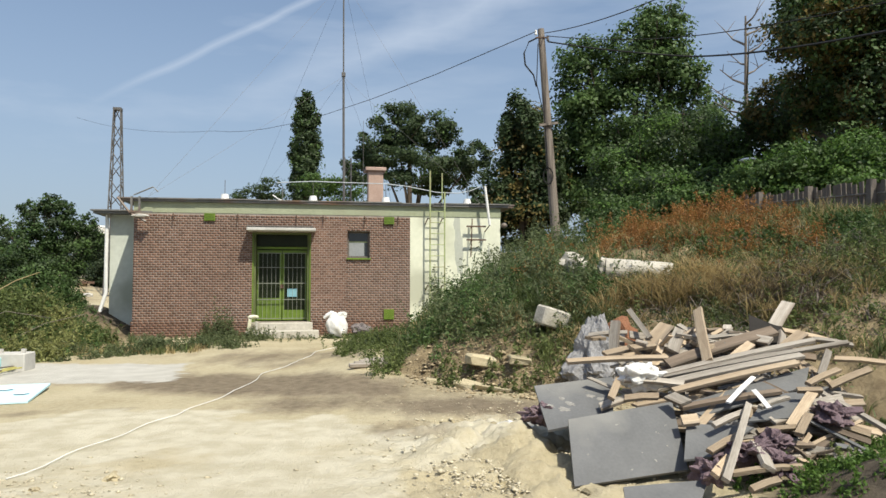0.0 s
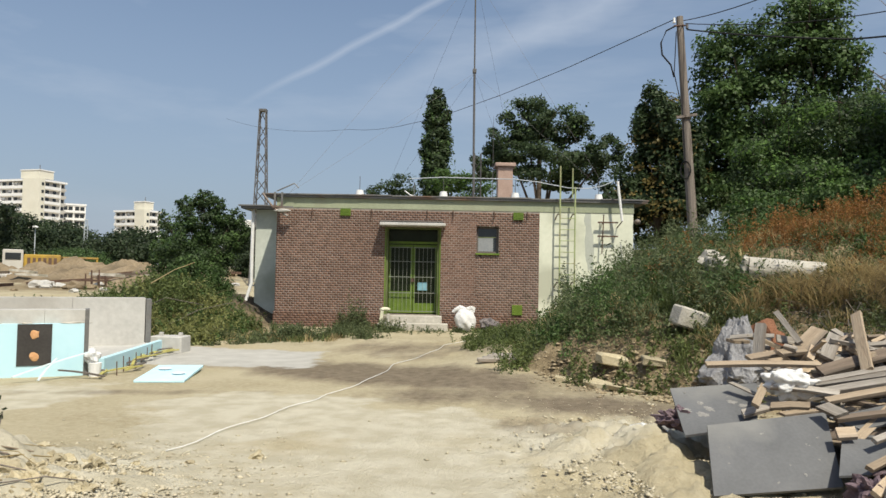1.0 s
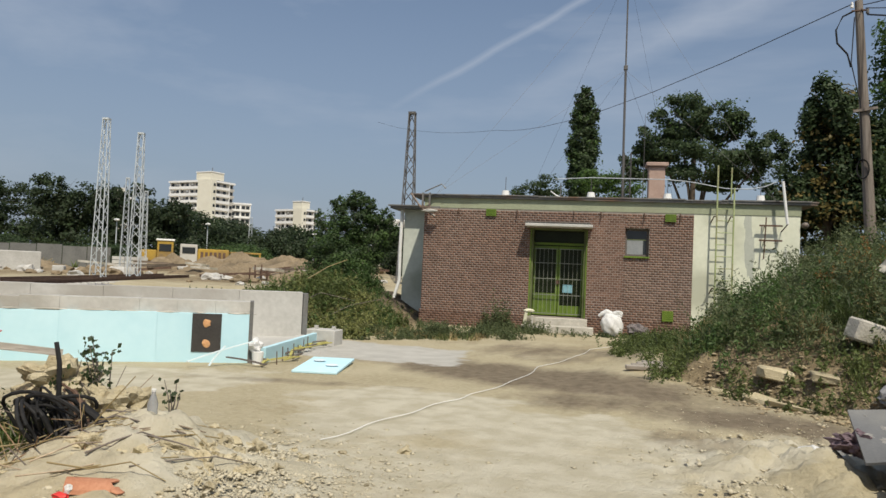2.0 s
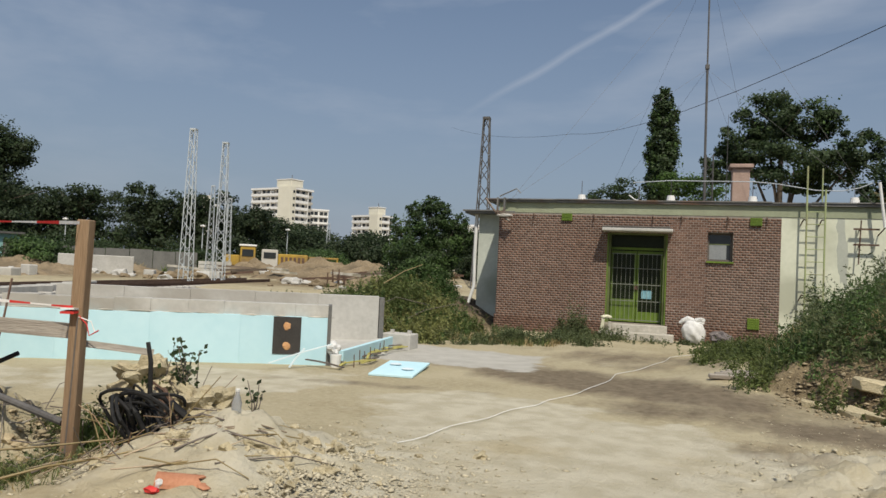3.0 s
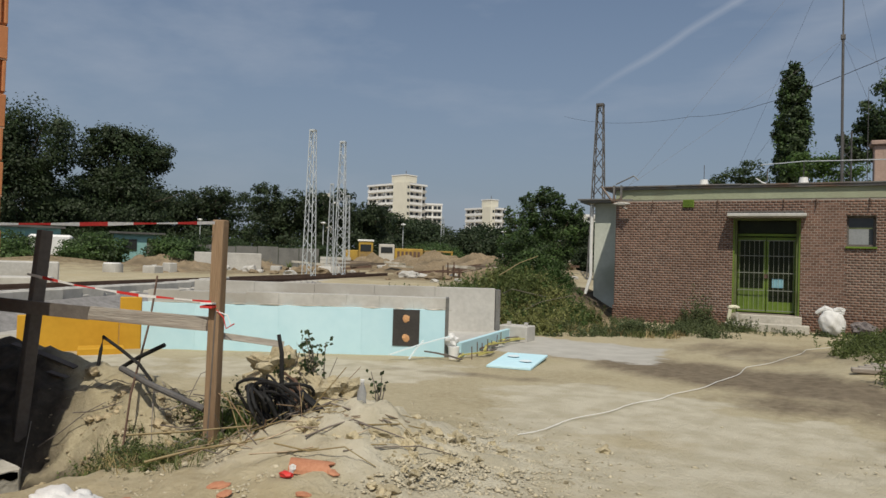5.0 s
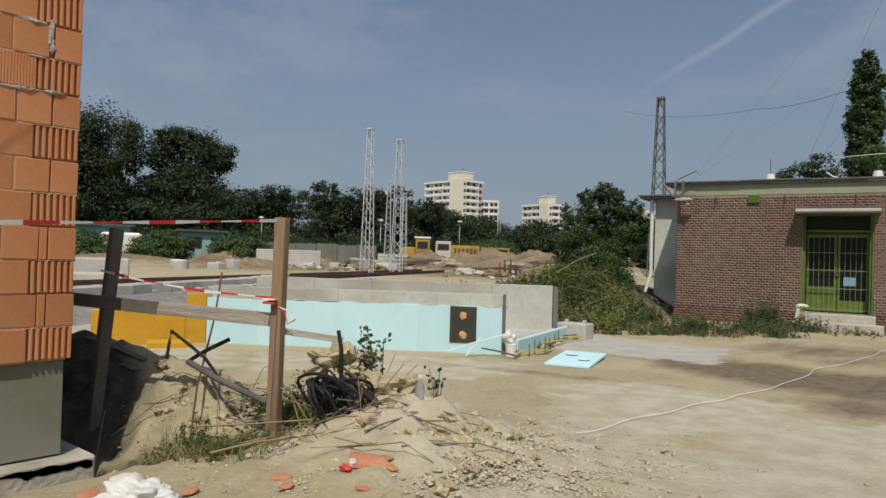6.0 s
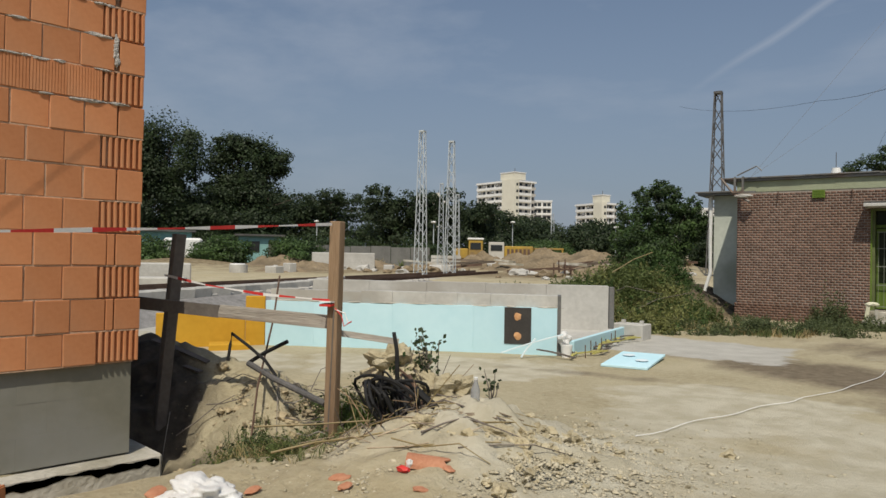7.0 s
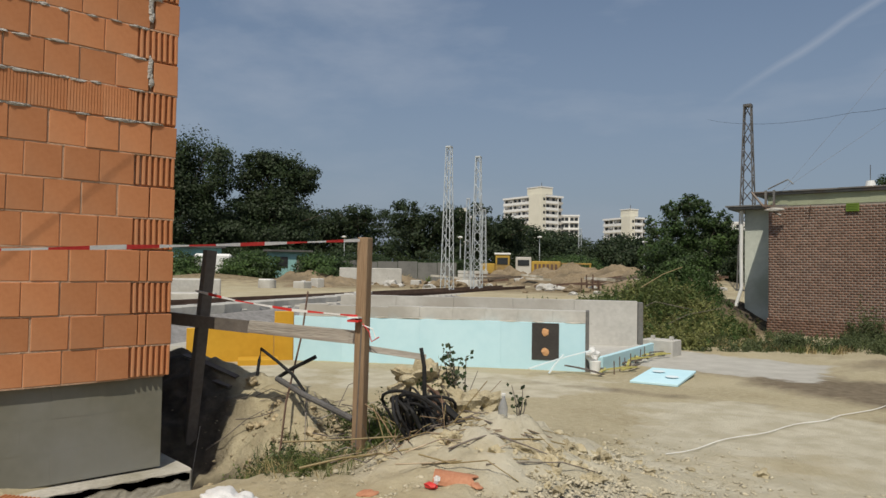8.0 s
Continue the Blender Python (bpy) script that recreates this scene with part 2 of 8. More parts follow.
def rod(bm, p, q, r, r2=None, seg=6):
    p, q = Vector(p), Vector(q)
    d = q - p
    m = Matrix.Translation((p + q) / 2) @ d.to_track_quat("Z", "Y").to_matrix().to_4x4()
    bmesh.ops.create_cone(bm, cap_ends=True, segments=seg, radius1=r, radius2=r if r2 is None else r2, depth=d.length, matrix=m)
    return bm


def chain(bm, pts, r, r2=None, seg=6):
    """A bent tube through points, joined ring to ring."""
    pts = [Vector(p) for p in pts]
    rings = []
    for i, p in enumerate(pts):
        d = (pts[min(i + 1, len(pts) - 1)] - pts[max(i - 1, 0)]).normalized()
        a = d.orthogonal().normalized() if abs(d.z) > 0.9 else d.cross(Vector((0, 0, 1))).normalized()
        b = d.cross(a)
        k = i / max(1, len(pts) - 1)
        rad = r + ((r if r2 is None else r2) - r) * k
        rings.append([bm.verts.new(p + (a * math.cos(2 * math.pi * j / seg) + b * math.sin(2 * math.pi * j / seg)) * rad) for j in range(seg)])
    for u, v in zip(rings, rings[1:]):
        for j in range(seg):
            bm.faces.new((u[j], u[(j + 1) % seg], v[(j + 1) % seg], v[j]))
    bm.faces.new(rings[0][::-1])
    bm.faces.new(rings[-1])
    return bm


def lump(bm, centre, size, rough=0.25, sub=2, seed=0.0, m=None):
    """An uneven stone-like body."""
    made = bmesh.ops.create_icosphere(bm, subdivisions=sub, radius=1.0)["verts"]
    turn = m or Matrix()
    for v in made:
        k = 1 + rough * noise.noise(v.co * 1.7 + Vector((seed, seed * 2.3, 1.1))) + rough * 0.5 * noise.noise(v.co * 4.1 + Vector((seed, 0, seed)))
        c = Vector((v.co.x * size[0], v.co.y * size[1], v.co.z * size[2])) * k
        v.co = Vector(centre) + (turn @ c)
    return bm


def smooth(ob):
    for f in ob.data.polygons:
        f.use_smooth = True
    return ob


def from_arrays(name, verts, faces, mat, parent=None):
    me = bpy.data.meshes.new(name)
    me.vertices.add(len(verts))
    me.vertices.foreach_set("co", np.asarray(verts, dtype=np.float32).ravel())
    faces = np.asarray(faces, dtype=np.int32)
    k = faces.shape[1]
    me.loops.add(faces.size)
    me.loops.foreach_set("vertex_index", faces.ravel())
    me.polygons.add(len(faces))
    me.polygons.foreach_set("loop_start", np.arange(len(faces), dtype=np.int32) * k)
    me.update(calc_edges=True)
    me.materials.append(mat)
    ob = new(name, me)
    ob.parent = parent
    return ob


# ---- ground ----
def sstep(a, b, x):
    k = np.clip((x - a) / (b - a), 0, 1)
    return k * k * (3 - 2 * k)


FOOT = [(-0.75, 30.0), (-0.75, 10.6), (0.2, 9.7), (1.6, 8.7), (3.2, 7.9), (4.4, 6.6), (4.6, 5.0), (4.6, -40.0)]


def inside_hill(x, y):
    """Signed distance to the foot of the slope, positive up the slope."""
    x, y = np.asarray(x, float), np.asarray(y, float)
    best = np.full(np.broadcast(x, y).shape, 1e9)
    sign = np.zeros_like(best)
    for (ax, ay), (bx, by) in zip(FOOT, FOOT[1:]):
        dx, dy = bx - ax, by - ay
        k = np.clip(((x - ax) * dx + (y - ay) * dy) / (dx * dx + dy * dy), 0, 1)
        d = np.hypot(x - ax - k * dx, y - ay - k * dy)
        s = (dx * (y - ay) - dy * (x - ax))
        closer = d < best - 1e-9
        best = np.where(closer, d, best)
        sign = np.where(closer, np.sign(s), sign)
    return best * sign


def bump_at(x, y, cx, cy, rx, ry, h, turn=0.0):
    c, s = math.cos(turn), math.sin(turn)
    u, v = ((x - cx) * c + (y - cy) * s) / rx, (-(x - cx) * s + (y - cy) * c) / ry
    return h * np.exp(-(u * u + v * v))


def height(x, y):
    x, y = np.asarray(x, float), np.asarray(y, float)
    d = inside_hill(x, y)
    h = 2.6 * np.clip(d / 6.0, 0, 1) ** 0.7 + 0.05 * np.clip(d - 6.0, 0, 30)
    # bank of earth by the lower wing of the house
    h = h + bump_at(x, y, -11.8, 19.0, 1.8, 3.0, 0.9) + bump_at(x, y, -9.7, 20.2, 0.9, 1.6, 0.55)
    h = h + bump_at(x, y, -1.1, 13.2, 0.8, 3.2, 0.22)
    # heap of cut brush on the bank
    h = h + bump_at(x, y, -9.3, 15.5, 1.0, 1.2, 0.85)
    # rubble mound, ditch and spoil heap by the new wall
    h = h + bump_at(x, y, -3.4, 3.3, 0.8, 1.0, 0.17) + bump_at(x, y, -4.1, 3.9, 0.7, 0.7, 0.22)
    h = h - bump_at(x, y, -5.1, 3.1, 0.55, 0.6, 0.10) + bump_at(x, y, -6.85, 3.5, 0.7, 0.46, 0.20) + bump_at(x, y, -5.85, 3.35, 0.5, 0.38, 0.26) + bump_at(x, y, -7.5, 3.3, 0.6, 0.5, 0.22)
    h = h - bump_at(x, y, -6.25, 2.5, 0.5, 0.55, 0.55) - bump_at(x, y, -5.6, 1.75, 0.42, 0.95, 0.62)
    h = h + bump_at(x, y, 0.3, 6.0, 0.6, 0.9, 0.08)
    h = h - bump_at(x, y, -10.7, 5.3, 0.9, 0.9, 0.03) + bump_at(x, y, -8.2, 3.05, 0.9, 0.4, 0.45)
    # bed of the timber heap and dark earth beside it
    h = h + bump_at(x, y, 2.4, 6.1, 0.95, 0.75, 0.36) + bump_at(x, y, 2.75, 4.1, 0.6, 0.7, 0.42)
    # far earth heaps beyond the track
    h = h + 0.45 * sstep(22, 34, np.hypot(x, y)) * (x < 0)
    for cx, cy, rx, ry, k in ((-33, 45, 5, 3, 0.6), (-27, 44, 4, 3, 0.7), (-23, 43, 4, 3, 0.8), (-38, 47, 5, 3, 0.4), (-60, 34, 6, 4, 1.0), (-48, 22, 5, 4, 0.6)):
        h = h + bump_at(x, y, cx, cy, rx, ry, k)
    return h


def gz(x, y):
    return float(height(x, y))


def spaced(lo, hi, fine_lo, fine_hi, fine, grow):
    mid = list(np.arange(fine_lo, fine_hi, fine))
    up, step = [], fine
    v = mid[-1]
    while v < hi:
        step *= grow
        v += step
        up.append(v)
    down, step, v = [], fine, mid[0]
    while v > lo:
        step *= grow
        v -= step
        down.append(v)
    return np.array(down[::-1] + mid + up)


gx = spaced(-1800, 1800, -8.4, 4.2, 0.05, 1.045)
gy = spaced(-1800, 1800, 1.8, 9.6, 0.05, 1.045)
GX, GY = np.meshgrid(gx, gy)
GZ = height(GX, GY)
DIST = np.hypot(GX, GY)
rough_zone = np.maximum.reduce([bump_at(GX, GY, -3.8, 3.8, 0.95, 1.0, 1.1), bump_at(GX, GY, 0.55, 6.0, 0.9, 1.5, 1.5), bump_at(GX, GY, -6.2, 3.3, 1.7, 1.1, 1.4), 0.8 * sstep(-0.5, 0.7, inside_hill(GX, GY)), 0.05 * np.ones_like(GX)])
relief = np.zeros_like(GZ)
near = DIST < 30
flat_x, flat_y = GX[near], GY[near]
relief[near] = [0.07 * noise.noise((a * 0.9, b * 0.9, 0)) + 0.10 * noise.noise((a * 2.6, b * 2.6, 4)) + 0.08 * noise.noise((a * 6.5, b * 6.5, 9)) + 0.05 * noise.noise((a * 12, b * 12, 2)) + 0.09 * (0.3 - abs(noise.noise((a * 4.3, b * 4.3, 7)))) for a, b in zip(flat_x, flat_y)]
GZ = GZ + relief * rough_zone
# crumbled crust of the rubble mound and of the sand beside the timber
crust = np.maximum(bump_at(GX, GY, -3.75, 3.75, 0.75, 0.7, 1.0), bump_at(GX, GY, 0.55, 5.7, 0.6, 1.0, 0.9))
lumpy = crust > 0.05
GZ[lumpy] += crust[lumpy] * np.array([0.05 * (0.3 - abs(noise.noise((a * 5.1, b * 5.1, 1)))) + 0.05 * (0.3 - abs(noise.noise((a * 11.3, b * 11.3, 3)))) for a, b in zip(GX[lumpy], GY[lumpy])])
nv = len(gx)
idx = np.arange(len(gy) * nv).reshape(len(gy), nv)
quads = np.stack([idx[:-1, :-1], idx[:-1, 1:], idx[1:, 1:], idx[1:, :-1]], -1).reshape(-1, 4)

M_GROUND = bpy.data.materials.new("sandy_ground")
M_GROUND.use_nodes = True


def ground_nodes():
    n, l = M_GROUND.node_tree.nodes, M_GROUND.node_tree.links
    b = n["Principled BSDF"]
    b.inputs["Roughness"].default_value, b.inputs["Specular IOR Level"].default_value = 0.95, 0.15
    t = n.new("ShaderNodeTexCoord")

    def tex(sc, detail=5.0, rough=0.55):
        x = n.new("ShaderNodeTexNoise")
        x.inputs["Scale"].default_value, x.inputs["Detail"].default_value, x.inputs["Roughness"].default_value = sc, detail, rough
        l.new(t.outputs["Object"], x.inputs["Vector"])
        return x.outputs["Fac"]

    def ramp(f, lo, hi, a=0.0, c=1.0):
        x = n.new("ShaderNodeMapRange")
        for k, v in (("From Min", lo), ("From Max", hi), ("To Min", a), ("To Max", c)):
            x.inputs[k].default_value = v
        l.new(f, x.inputs["Value"])
        return x.outputs[0]

    def mix(f, a, c):
        x = n.new("ShaderNodeMix")
        x.data_type = "RGBA"
        for k, v in ((0, f), (6, a), (7, c)):
            if isinstance(v, float):
                x.inputs[k].default_value = v
            elif isinstance(v, tuple):
                x.inputs[k].default_value = (*v, 1)
            else:
                l.new(v, x.inputs[k])
        return x.outputs[2]

    def attr(name):
        x = n.new("ShaderNodeAttribute")
        x.attribute_name = name
        return x.outputs["Fac"]

    def add(a, c, op="ADD"):
        x = n.new("ShaderNodeMath")
        x.operation, x.use_clamp = op, True
        l.new(a, x.inputs[0])
        if isinstance(c, float):
            x.inputs[1].default_value = c
        else:
            l.new(c, x.inputs[1])
        return x.outputs[0]
    sand = mix(ramp(tex(0.9), 0.35, 0.65), (0.35, 0.302, 0.192), (0.45, 0.398, 0.27))
    sand = mix(ramp(tex(14.0), 0.35, 0.7, 0.0, 0.6), sand, (0.52, 0.46, 0.32))
    sand = mix(ramp(tex(45.0), 0.58, 0.70, 0.0, 0.4), sand, (0.25, 0.205, 0.135))
    pale = mix(ramp(tex(3.0), 0.4, 0.6), (0.465, 0.425, 0.315), (0.565, 0.527, 0.412))
    col = mix(ramp(add(attr("pale"), ramp(tex(1.1, 7.0, 0.6), 0.3, 0.7, -0.3, 0.3)), 0.38, 0.56), sand, pale)
    warm = ramp(tex(0.65, 6.0), 0.54, 0.66, 0.0, 0.7)
    col = mix(warm, col, mix(ramp(tex(9.0), 0.35, 0.65), (0.38, 0.318, 0.192), (0.47, 0.405, 0.26)))
    dark = mix(ramp(tex(7.0), 0.35, 0.65), (0.115, 0.09, 0.065), (0.20, 0.16, 0.115))
    drag = n.new("ShaderNodeMapping")
    drag.inputs["Scale"].default_value, drag.inputs["Rotation"].default_value = (1.5, 0.55, 1.0), (0, 0, -0.25)
    l.new(t.outputs["Object"], drag.inputs["Vector"])
    streak = n.new("ShaderNodeTexNoise")
    streak.inputs["Scale"].default_value, streak.inputs["Detail"].default_value, streak.inputs["Roughness"].default_value = 1.1, 8.0, 0.62
    l.new(drag.outputs[0], streak.inputs["Vector"])
    col = mix(ramp(add(attr("damp"), ramp(streak.outputs["Fac"], 0.3, 0.7, 0.0, 0.55), "SUBTRACT"), 0.10, 0.62, 0.0, 0.86), col, dark)
    # near-black earth, which also paints shade into the ditch and wing corner
    soil_and_shade = mix(ramp(tex(5.0), 0.35, 0.65), (0.05, 0.042, 0.032), (0.12, 0.10, 0.075))
    col = mix(ramp(add(attr("soil_and_shade"), ramp(tex(1.7), 0.3, 0.7, 0.0, 0.35), "SUBTRACT"), 0.05, 0.45), col, soil_and_shade)
    dry = mix(ramp(tex(4.0), 0.35, 0.65), (0.15, 0.115, 0.07), (0.30, 0.24, 0.145))
    col = mix(ramp(add(attr("litter"), ramp(tex(1.3), 0.3, 0.7, 0.0, 0.35), "SUBTRACT"), 0.05, 0.45), col, dry)
    slab = mix(ramp(tex(2.5), 0.35, 0.65), (0.43, 0.415, 0.37), (0.52, 0.505, 0.455))
    col = mix(ramp(add(attr("pad"), ramp(tex(2.8), 0.3, 0.7, 0.0, 0.5), "SUBTRACT"), 0.15, 0.4), col, slab)
    l.new(col, b.inputs["Base Color"])
    k = n.new("ShaderNodeBump")
    k.inputs["Strength"].default_value, k.inputs["Distance"].default_value = 0.8, 0.04
    l.new(tex(22.0, 8.0, 0.7), k.inputs["Height"])
    l.new(k.outputs[0], b.inputs["Normal"])


ground_nodes()
ground = from_arrays("ground", np.stack([GX, GY, GZ], -1).reshape(-1, 3), quads, M_GROUND)
tagged(ground, "pale trampled sandy ground with darker damp tracks", "ground", kind="structure")
smooth(ground)


def mask(name, values):
    a = ground.data.attributes.new(name, "FLOAT", "POINT")
    a.data.foreach_set("value", np.asarray(values, dtype=np.float32).ravel())


HILL = inside_hill(GX, GY)
# first four patches darken shaded ground at wing and ditch; last two are dark earth
soil_and_shade = np.maximum.reduce([bump_at(GX, GY, -9.3, 19.6, 1.7, 2.6, 1.4), bump_at(GX, GY, -7.3, 2.7, 1.0, 0.5, 1.4), bump_at(GX, GY, -8.3, 3.1, 0.8, 0.5, 1.2), bump_at(GX, GY, -6.0, 2.4, 0.5, 0.5, 1.2), bump_at(GX, GY, 2.4, 6.0, 1.1, 0.9, 1.0), bump_at(GX, GY, 2.7, 4.0, 0.75, 0.8, 1.8)])
litter = np.maximum.reduce([0.8 * bump_at(GX, GY, -25, 34, 9, 9, 1.0), sstep(-0.55, 0.35, HILL), bump_at(GX, GY, -9.2, 16.3, 2.0, 2.8, 1.0), 0.5 * sstep(60, 90, DIST), bump_at(GX, GY, -30, 44, 12, 5, 0.9), 0.9 * bump_at(GX, GY, -50, 26, 11, 11, 1.0), 0.6 * bump_at(GX, GY, -36, 28, 9, 12, 1.0)])
damp = np.maximum.reduce([bump_at(GX, GY, -2.7, 9.9, 3.3, 1.2, 1.25, -0.28), bump_at(GX, GY, -1.6, 8.4, 1.2, 0.8, 0.9), bump_at(GX, GY, -5.2, 7.6, 2.4, 0.28, 0.7, 0.30), bump_at(GX, GY, 0.3, 8.2, 1.9, 1.0, 1.0), bump_at(GX, GY, -0.4, 6.9, 0.8, 0.9, 0.62), bump_at(GX, GY, -3.0, 13.4, 2.6, 2.4, 0.72), bump_at(GX, GY, -27, 40, 12, 6, 0.4)])
pale = np.maximum.reduce([bump_at(GX, GY, -3.7, 3.7, 1.0, 1.0, 1.2), bump_at(GX, GY, -7.0, 6.6, 2.2, 1.2, 0.9, 0.6), bump_at(GX, GY, -2.0, 5.6, 1.7, 1.7, 1.5), bump_at(GX, GY, -3.2, 7.0, 1.5, 1.1, 1.1), bump_at(GX, GY, 0.5, 6.6, 1.2, 1.0, 0.8), bump_at(GX, GY, -3.0, 13.5, 1.4, 2.4, 0.3), bump_at(GX, GY, -9.4, 4.9, 1.5, 0.9, 1.0), bump_at(GX, GY, -3.4, 3.9, 1.3, 1.1, 1.1), bump_at(GX, GY, -3.4, 6.9, 1.7, 0.7, 0.9)])
pad = sstep(-0.55, 0.45, np.minimum.reduce([GX + 7.3, -4.2 - GX - 0.25 * (GY - 11), GY - 10.0 - 0.15 * (GX + 6), 12.4 - GY + 0.1 * GX * 0]))
pad = np.maximum(pad, bump_at(GX, GY, -15.0, 5.5, 2.6, 2.6, 1.2))
mask("litter", litter)
mask("pad", pad)
mask("soil_and_shade", soil_and_shade)
mask("damp", damp)
mask("pale", pale)

# ---- brick service house ----
HOUSE = pose(-7.873, 18.101, 0, 0, 0, 9.6)
house = thing("brick_house", HOUSE, "single-storey flat-roofed house of dark red brick with cream plaster", "house")
DOOR = (2.93, 4.44, 0.37, 2.72)
WIN = (5.40, 6.00, 2.06, 2.78)
BRICK_END, HOUSE_END, BRICK_TOP = 7.09, 9.62, 3.20


def house_walls():
    for u0, u1, z0, z1 in ((0, DOOR[0], -0.4, BRICK_TOP), (DOOR[0], DOOR[1], -0.4, DOOR[2]), (DOOR[0], DOOR[1], DOOR[3], BRICK_TOP),
                           (DOOR[1], WIN[0], -0.4, BRICK_TOP), (WIN[0], WIN[1], -0.4, WIN[2]), (WIN[0], WIN[1], WIN[3], BRICK_TOP), (WIN[1], BRICK_END, -0.4, BRICK_TOP)):
        part("front_wall", box(bmesh.new(), u0, u1, 0, 0.38, z0, z1), M_MORTAR, house, "brick front wall with pale mortar joints")
    bm = box(bmesh.new(), BRICK_END, HOUSE_END, 0.004, 0.38, -0.4, BRICK_TOP)
    box(bm, HOUSE_END - 0.38, HOUSE_END - 0.001, 0.381, 7.0, -0.4, BRICK_TOP)
    part("plaster_wall", bm, M_PLASTER, house, "cream plastered wall, stained")
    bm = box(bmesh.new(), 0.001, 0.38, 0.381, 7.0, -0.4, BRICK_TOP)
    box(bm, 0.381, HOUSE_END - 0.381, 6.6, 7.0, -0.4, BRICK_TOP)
    part("rear_wall", bm, M_PLASTER_SHADED, house)
    bm = box(bmesh.new(), -0.012, HOUSE_END + 0.012, -0.012, 7.01, BRICK_TOP + 0.002, 3.47)
    part("fascia_band", bm, M_BAND, house, "olive plaster band under the roof")
    bm = box(bmesh.new(), -0.30, HOUSE_END + 0.36, -0.09, 7.2, 3.475, 3.53)
    part("roof_slab", bm, M_ZINC, house, "dark weathered metal eaves")
    bm = bmesh.new()
    rng = random.Random(3)
    u = -0.34
    while u < HOUSE_END + 0.36:
        w = rng.uniform(0.7, 1.3)
        z = 3.545 + rng.uniform(-0.012, 0.012)
        e = min(u + w, HOUSE_END + 0.40)
        box(bm, u, e - 0.01, -0.13 + rng.uniform(-0.02, 0.02), 0.35, z - 0.012, z + 0.02)
        u = e
    part("roof_edge_flashing", bm, M_ZINC, house, "warped dark sheet-metal roof edge")
    bm = box(bmesh.new(), -0.33, HOUSE_END + 0.38, 0.30, 7.25, 3.532, 3.60)
    part("roof", bm, M_ROOF, house, "dark felt roof")
    bm = box(bmesh.new(), DOOR[0] - 0.5, WIN[1] + 0.6, 1.5, 1.52, 0.37, 2.9)
    box(bm, DOOR[0] - 0.5, WIN[1] + 0.6, 0.385, 1.5, 0.30, 0.36)
    part("inner_room", bm, M_INSIDE, house)
    for u in (0.95, 2.55, 4.05, 4.75, 5.85, 6.75):
        bm = bmesh.new()
        rod(bm, (u, -0.02, 3.19), (u + 0.03, -0.09, 3.10), 0.014, seg=5)
        rod(bm, (u + 0.03, -0.09, 3.10), (u + 0.01, -0.09, 2.98), 0.012, seg=5)
        part("wire_hook", bm, M_RUST, house)


def brick_rows():
    """Headers of 115 x 51 mm with open joints, the lowest courses proud."""
    rng = random.Random(11)
    verts, faces, singles = [], [], []
    row, z = 0, -0.15
    while z + 0.051 < BRICK_TOP:
        proud = 0.012 if z < 0.36 else 0.0035
        u = -0.042 if z < 0.36 else -0.002
        u += 0.0 if row % 2 else -0.064
        while u < BRICK_END:
            a, b = max(u, -0.04 if z < 0.36 else 0.0), min(u + 0.115, BRICK_END)
            u += 0.128
            hole = False
            for w0, w1, h0, h1 in (DOOR, WIN):
                if z + 0.051 > h0 and z < h1:
                    if a >= w0 and b <= w1:
                        hole = True
                    elif a < w0 < b:
                        b = w0
                    elif a < w1 < b:
                        a = w1
            if hole or b - a < 0.025:
                continue
            p = proud + rng.uniform(-0.0012, 0.0012)
            if 4.44 <= a < 5.36 and 0.75 < z < 3.1 and len(singles) < 300:
                singles.append((a, b, p, z))
                continue
            k = len(verts)
            verts += [(a, -p, z), (b, -p, z), (b, -p, z + 0.051), (a, -p, z + 0.051), (a, 0.01, z), (b, 0.01, z), (b, 0.01, z + 0.051), (a, 0.01, z + 0.051)]
            faces += [(k, k + 1, k + 2, k + 3), (k + 3, k + 2, k + 6, k + 7), (k, k + 4, k + 5, k + 1), (k, k + 3, k + 7, k + 4), (k + 1, k + 5, k + 6, k + 2)]
        row += 1
        z += 0.0625
    tagged(from_arrays("brickwork", verts, faces, M_BRICK, house), kind="stuff")
    shared = {}
    for a, b, p, z in singles:
        key = round((b - a) * 200)
        if key not in shared:
            w = b - a
            me = bpy.data.meshes.new("brick")
            me.from_pydata([(0, -0.012, 0), (w, -0.012, 0), (w, -0.012, 0.051), (0, -0.012, 0.051), (0, 0.01, 0), (w, 0.01, 0), (w, 0.01, 0.051), (0, 0.01, 0.051)], [],
                           [(0, 1, 2, 3), (3, 2, 6, 7), (0, 4, 5, 1), (0, 3, 7, 4), (1, 5, 6, 2)])
            me.materials.append(M_BRICK_ONE)
            shared[key] = me
        ob = new("brick", shared[key])
        ob.parent = house
        ob.location = (a, -p + 0.012, z)


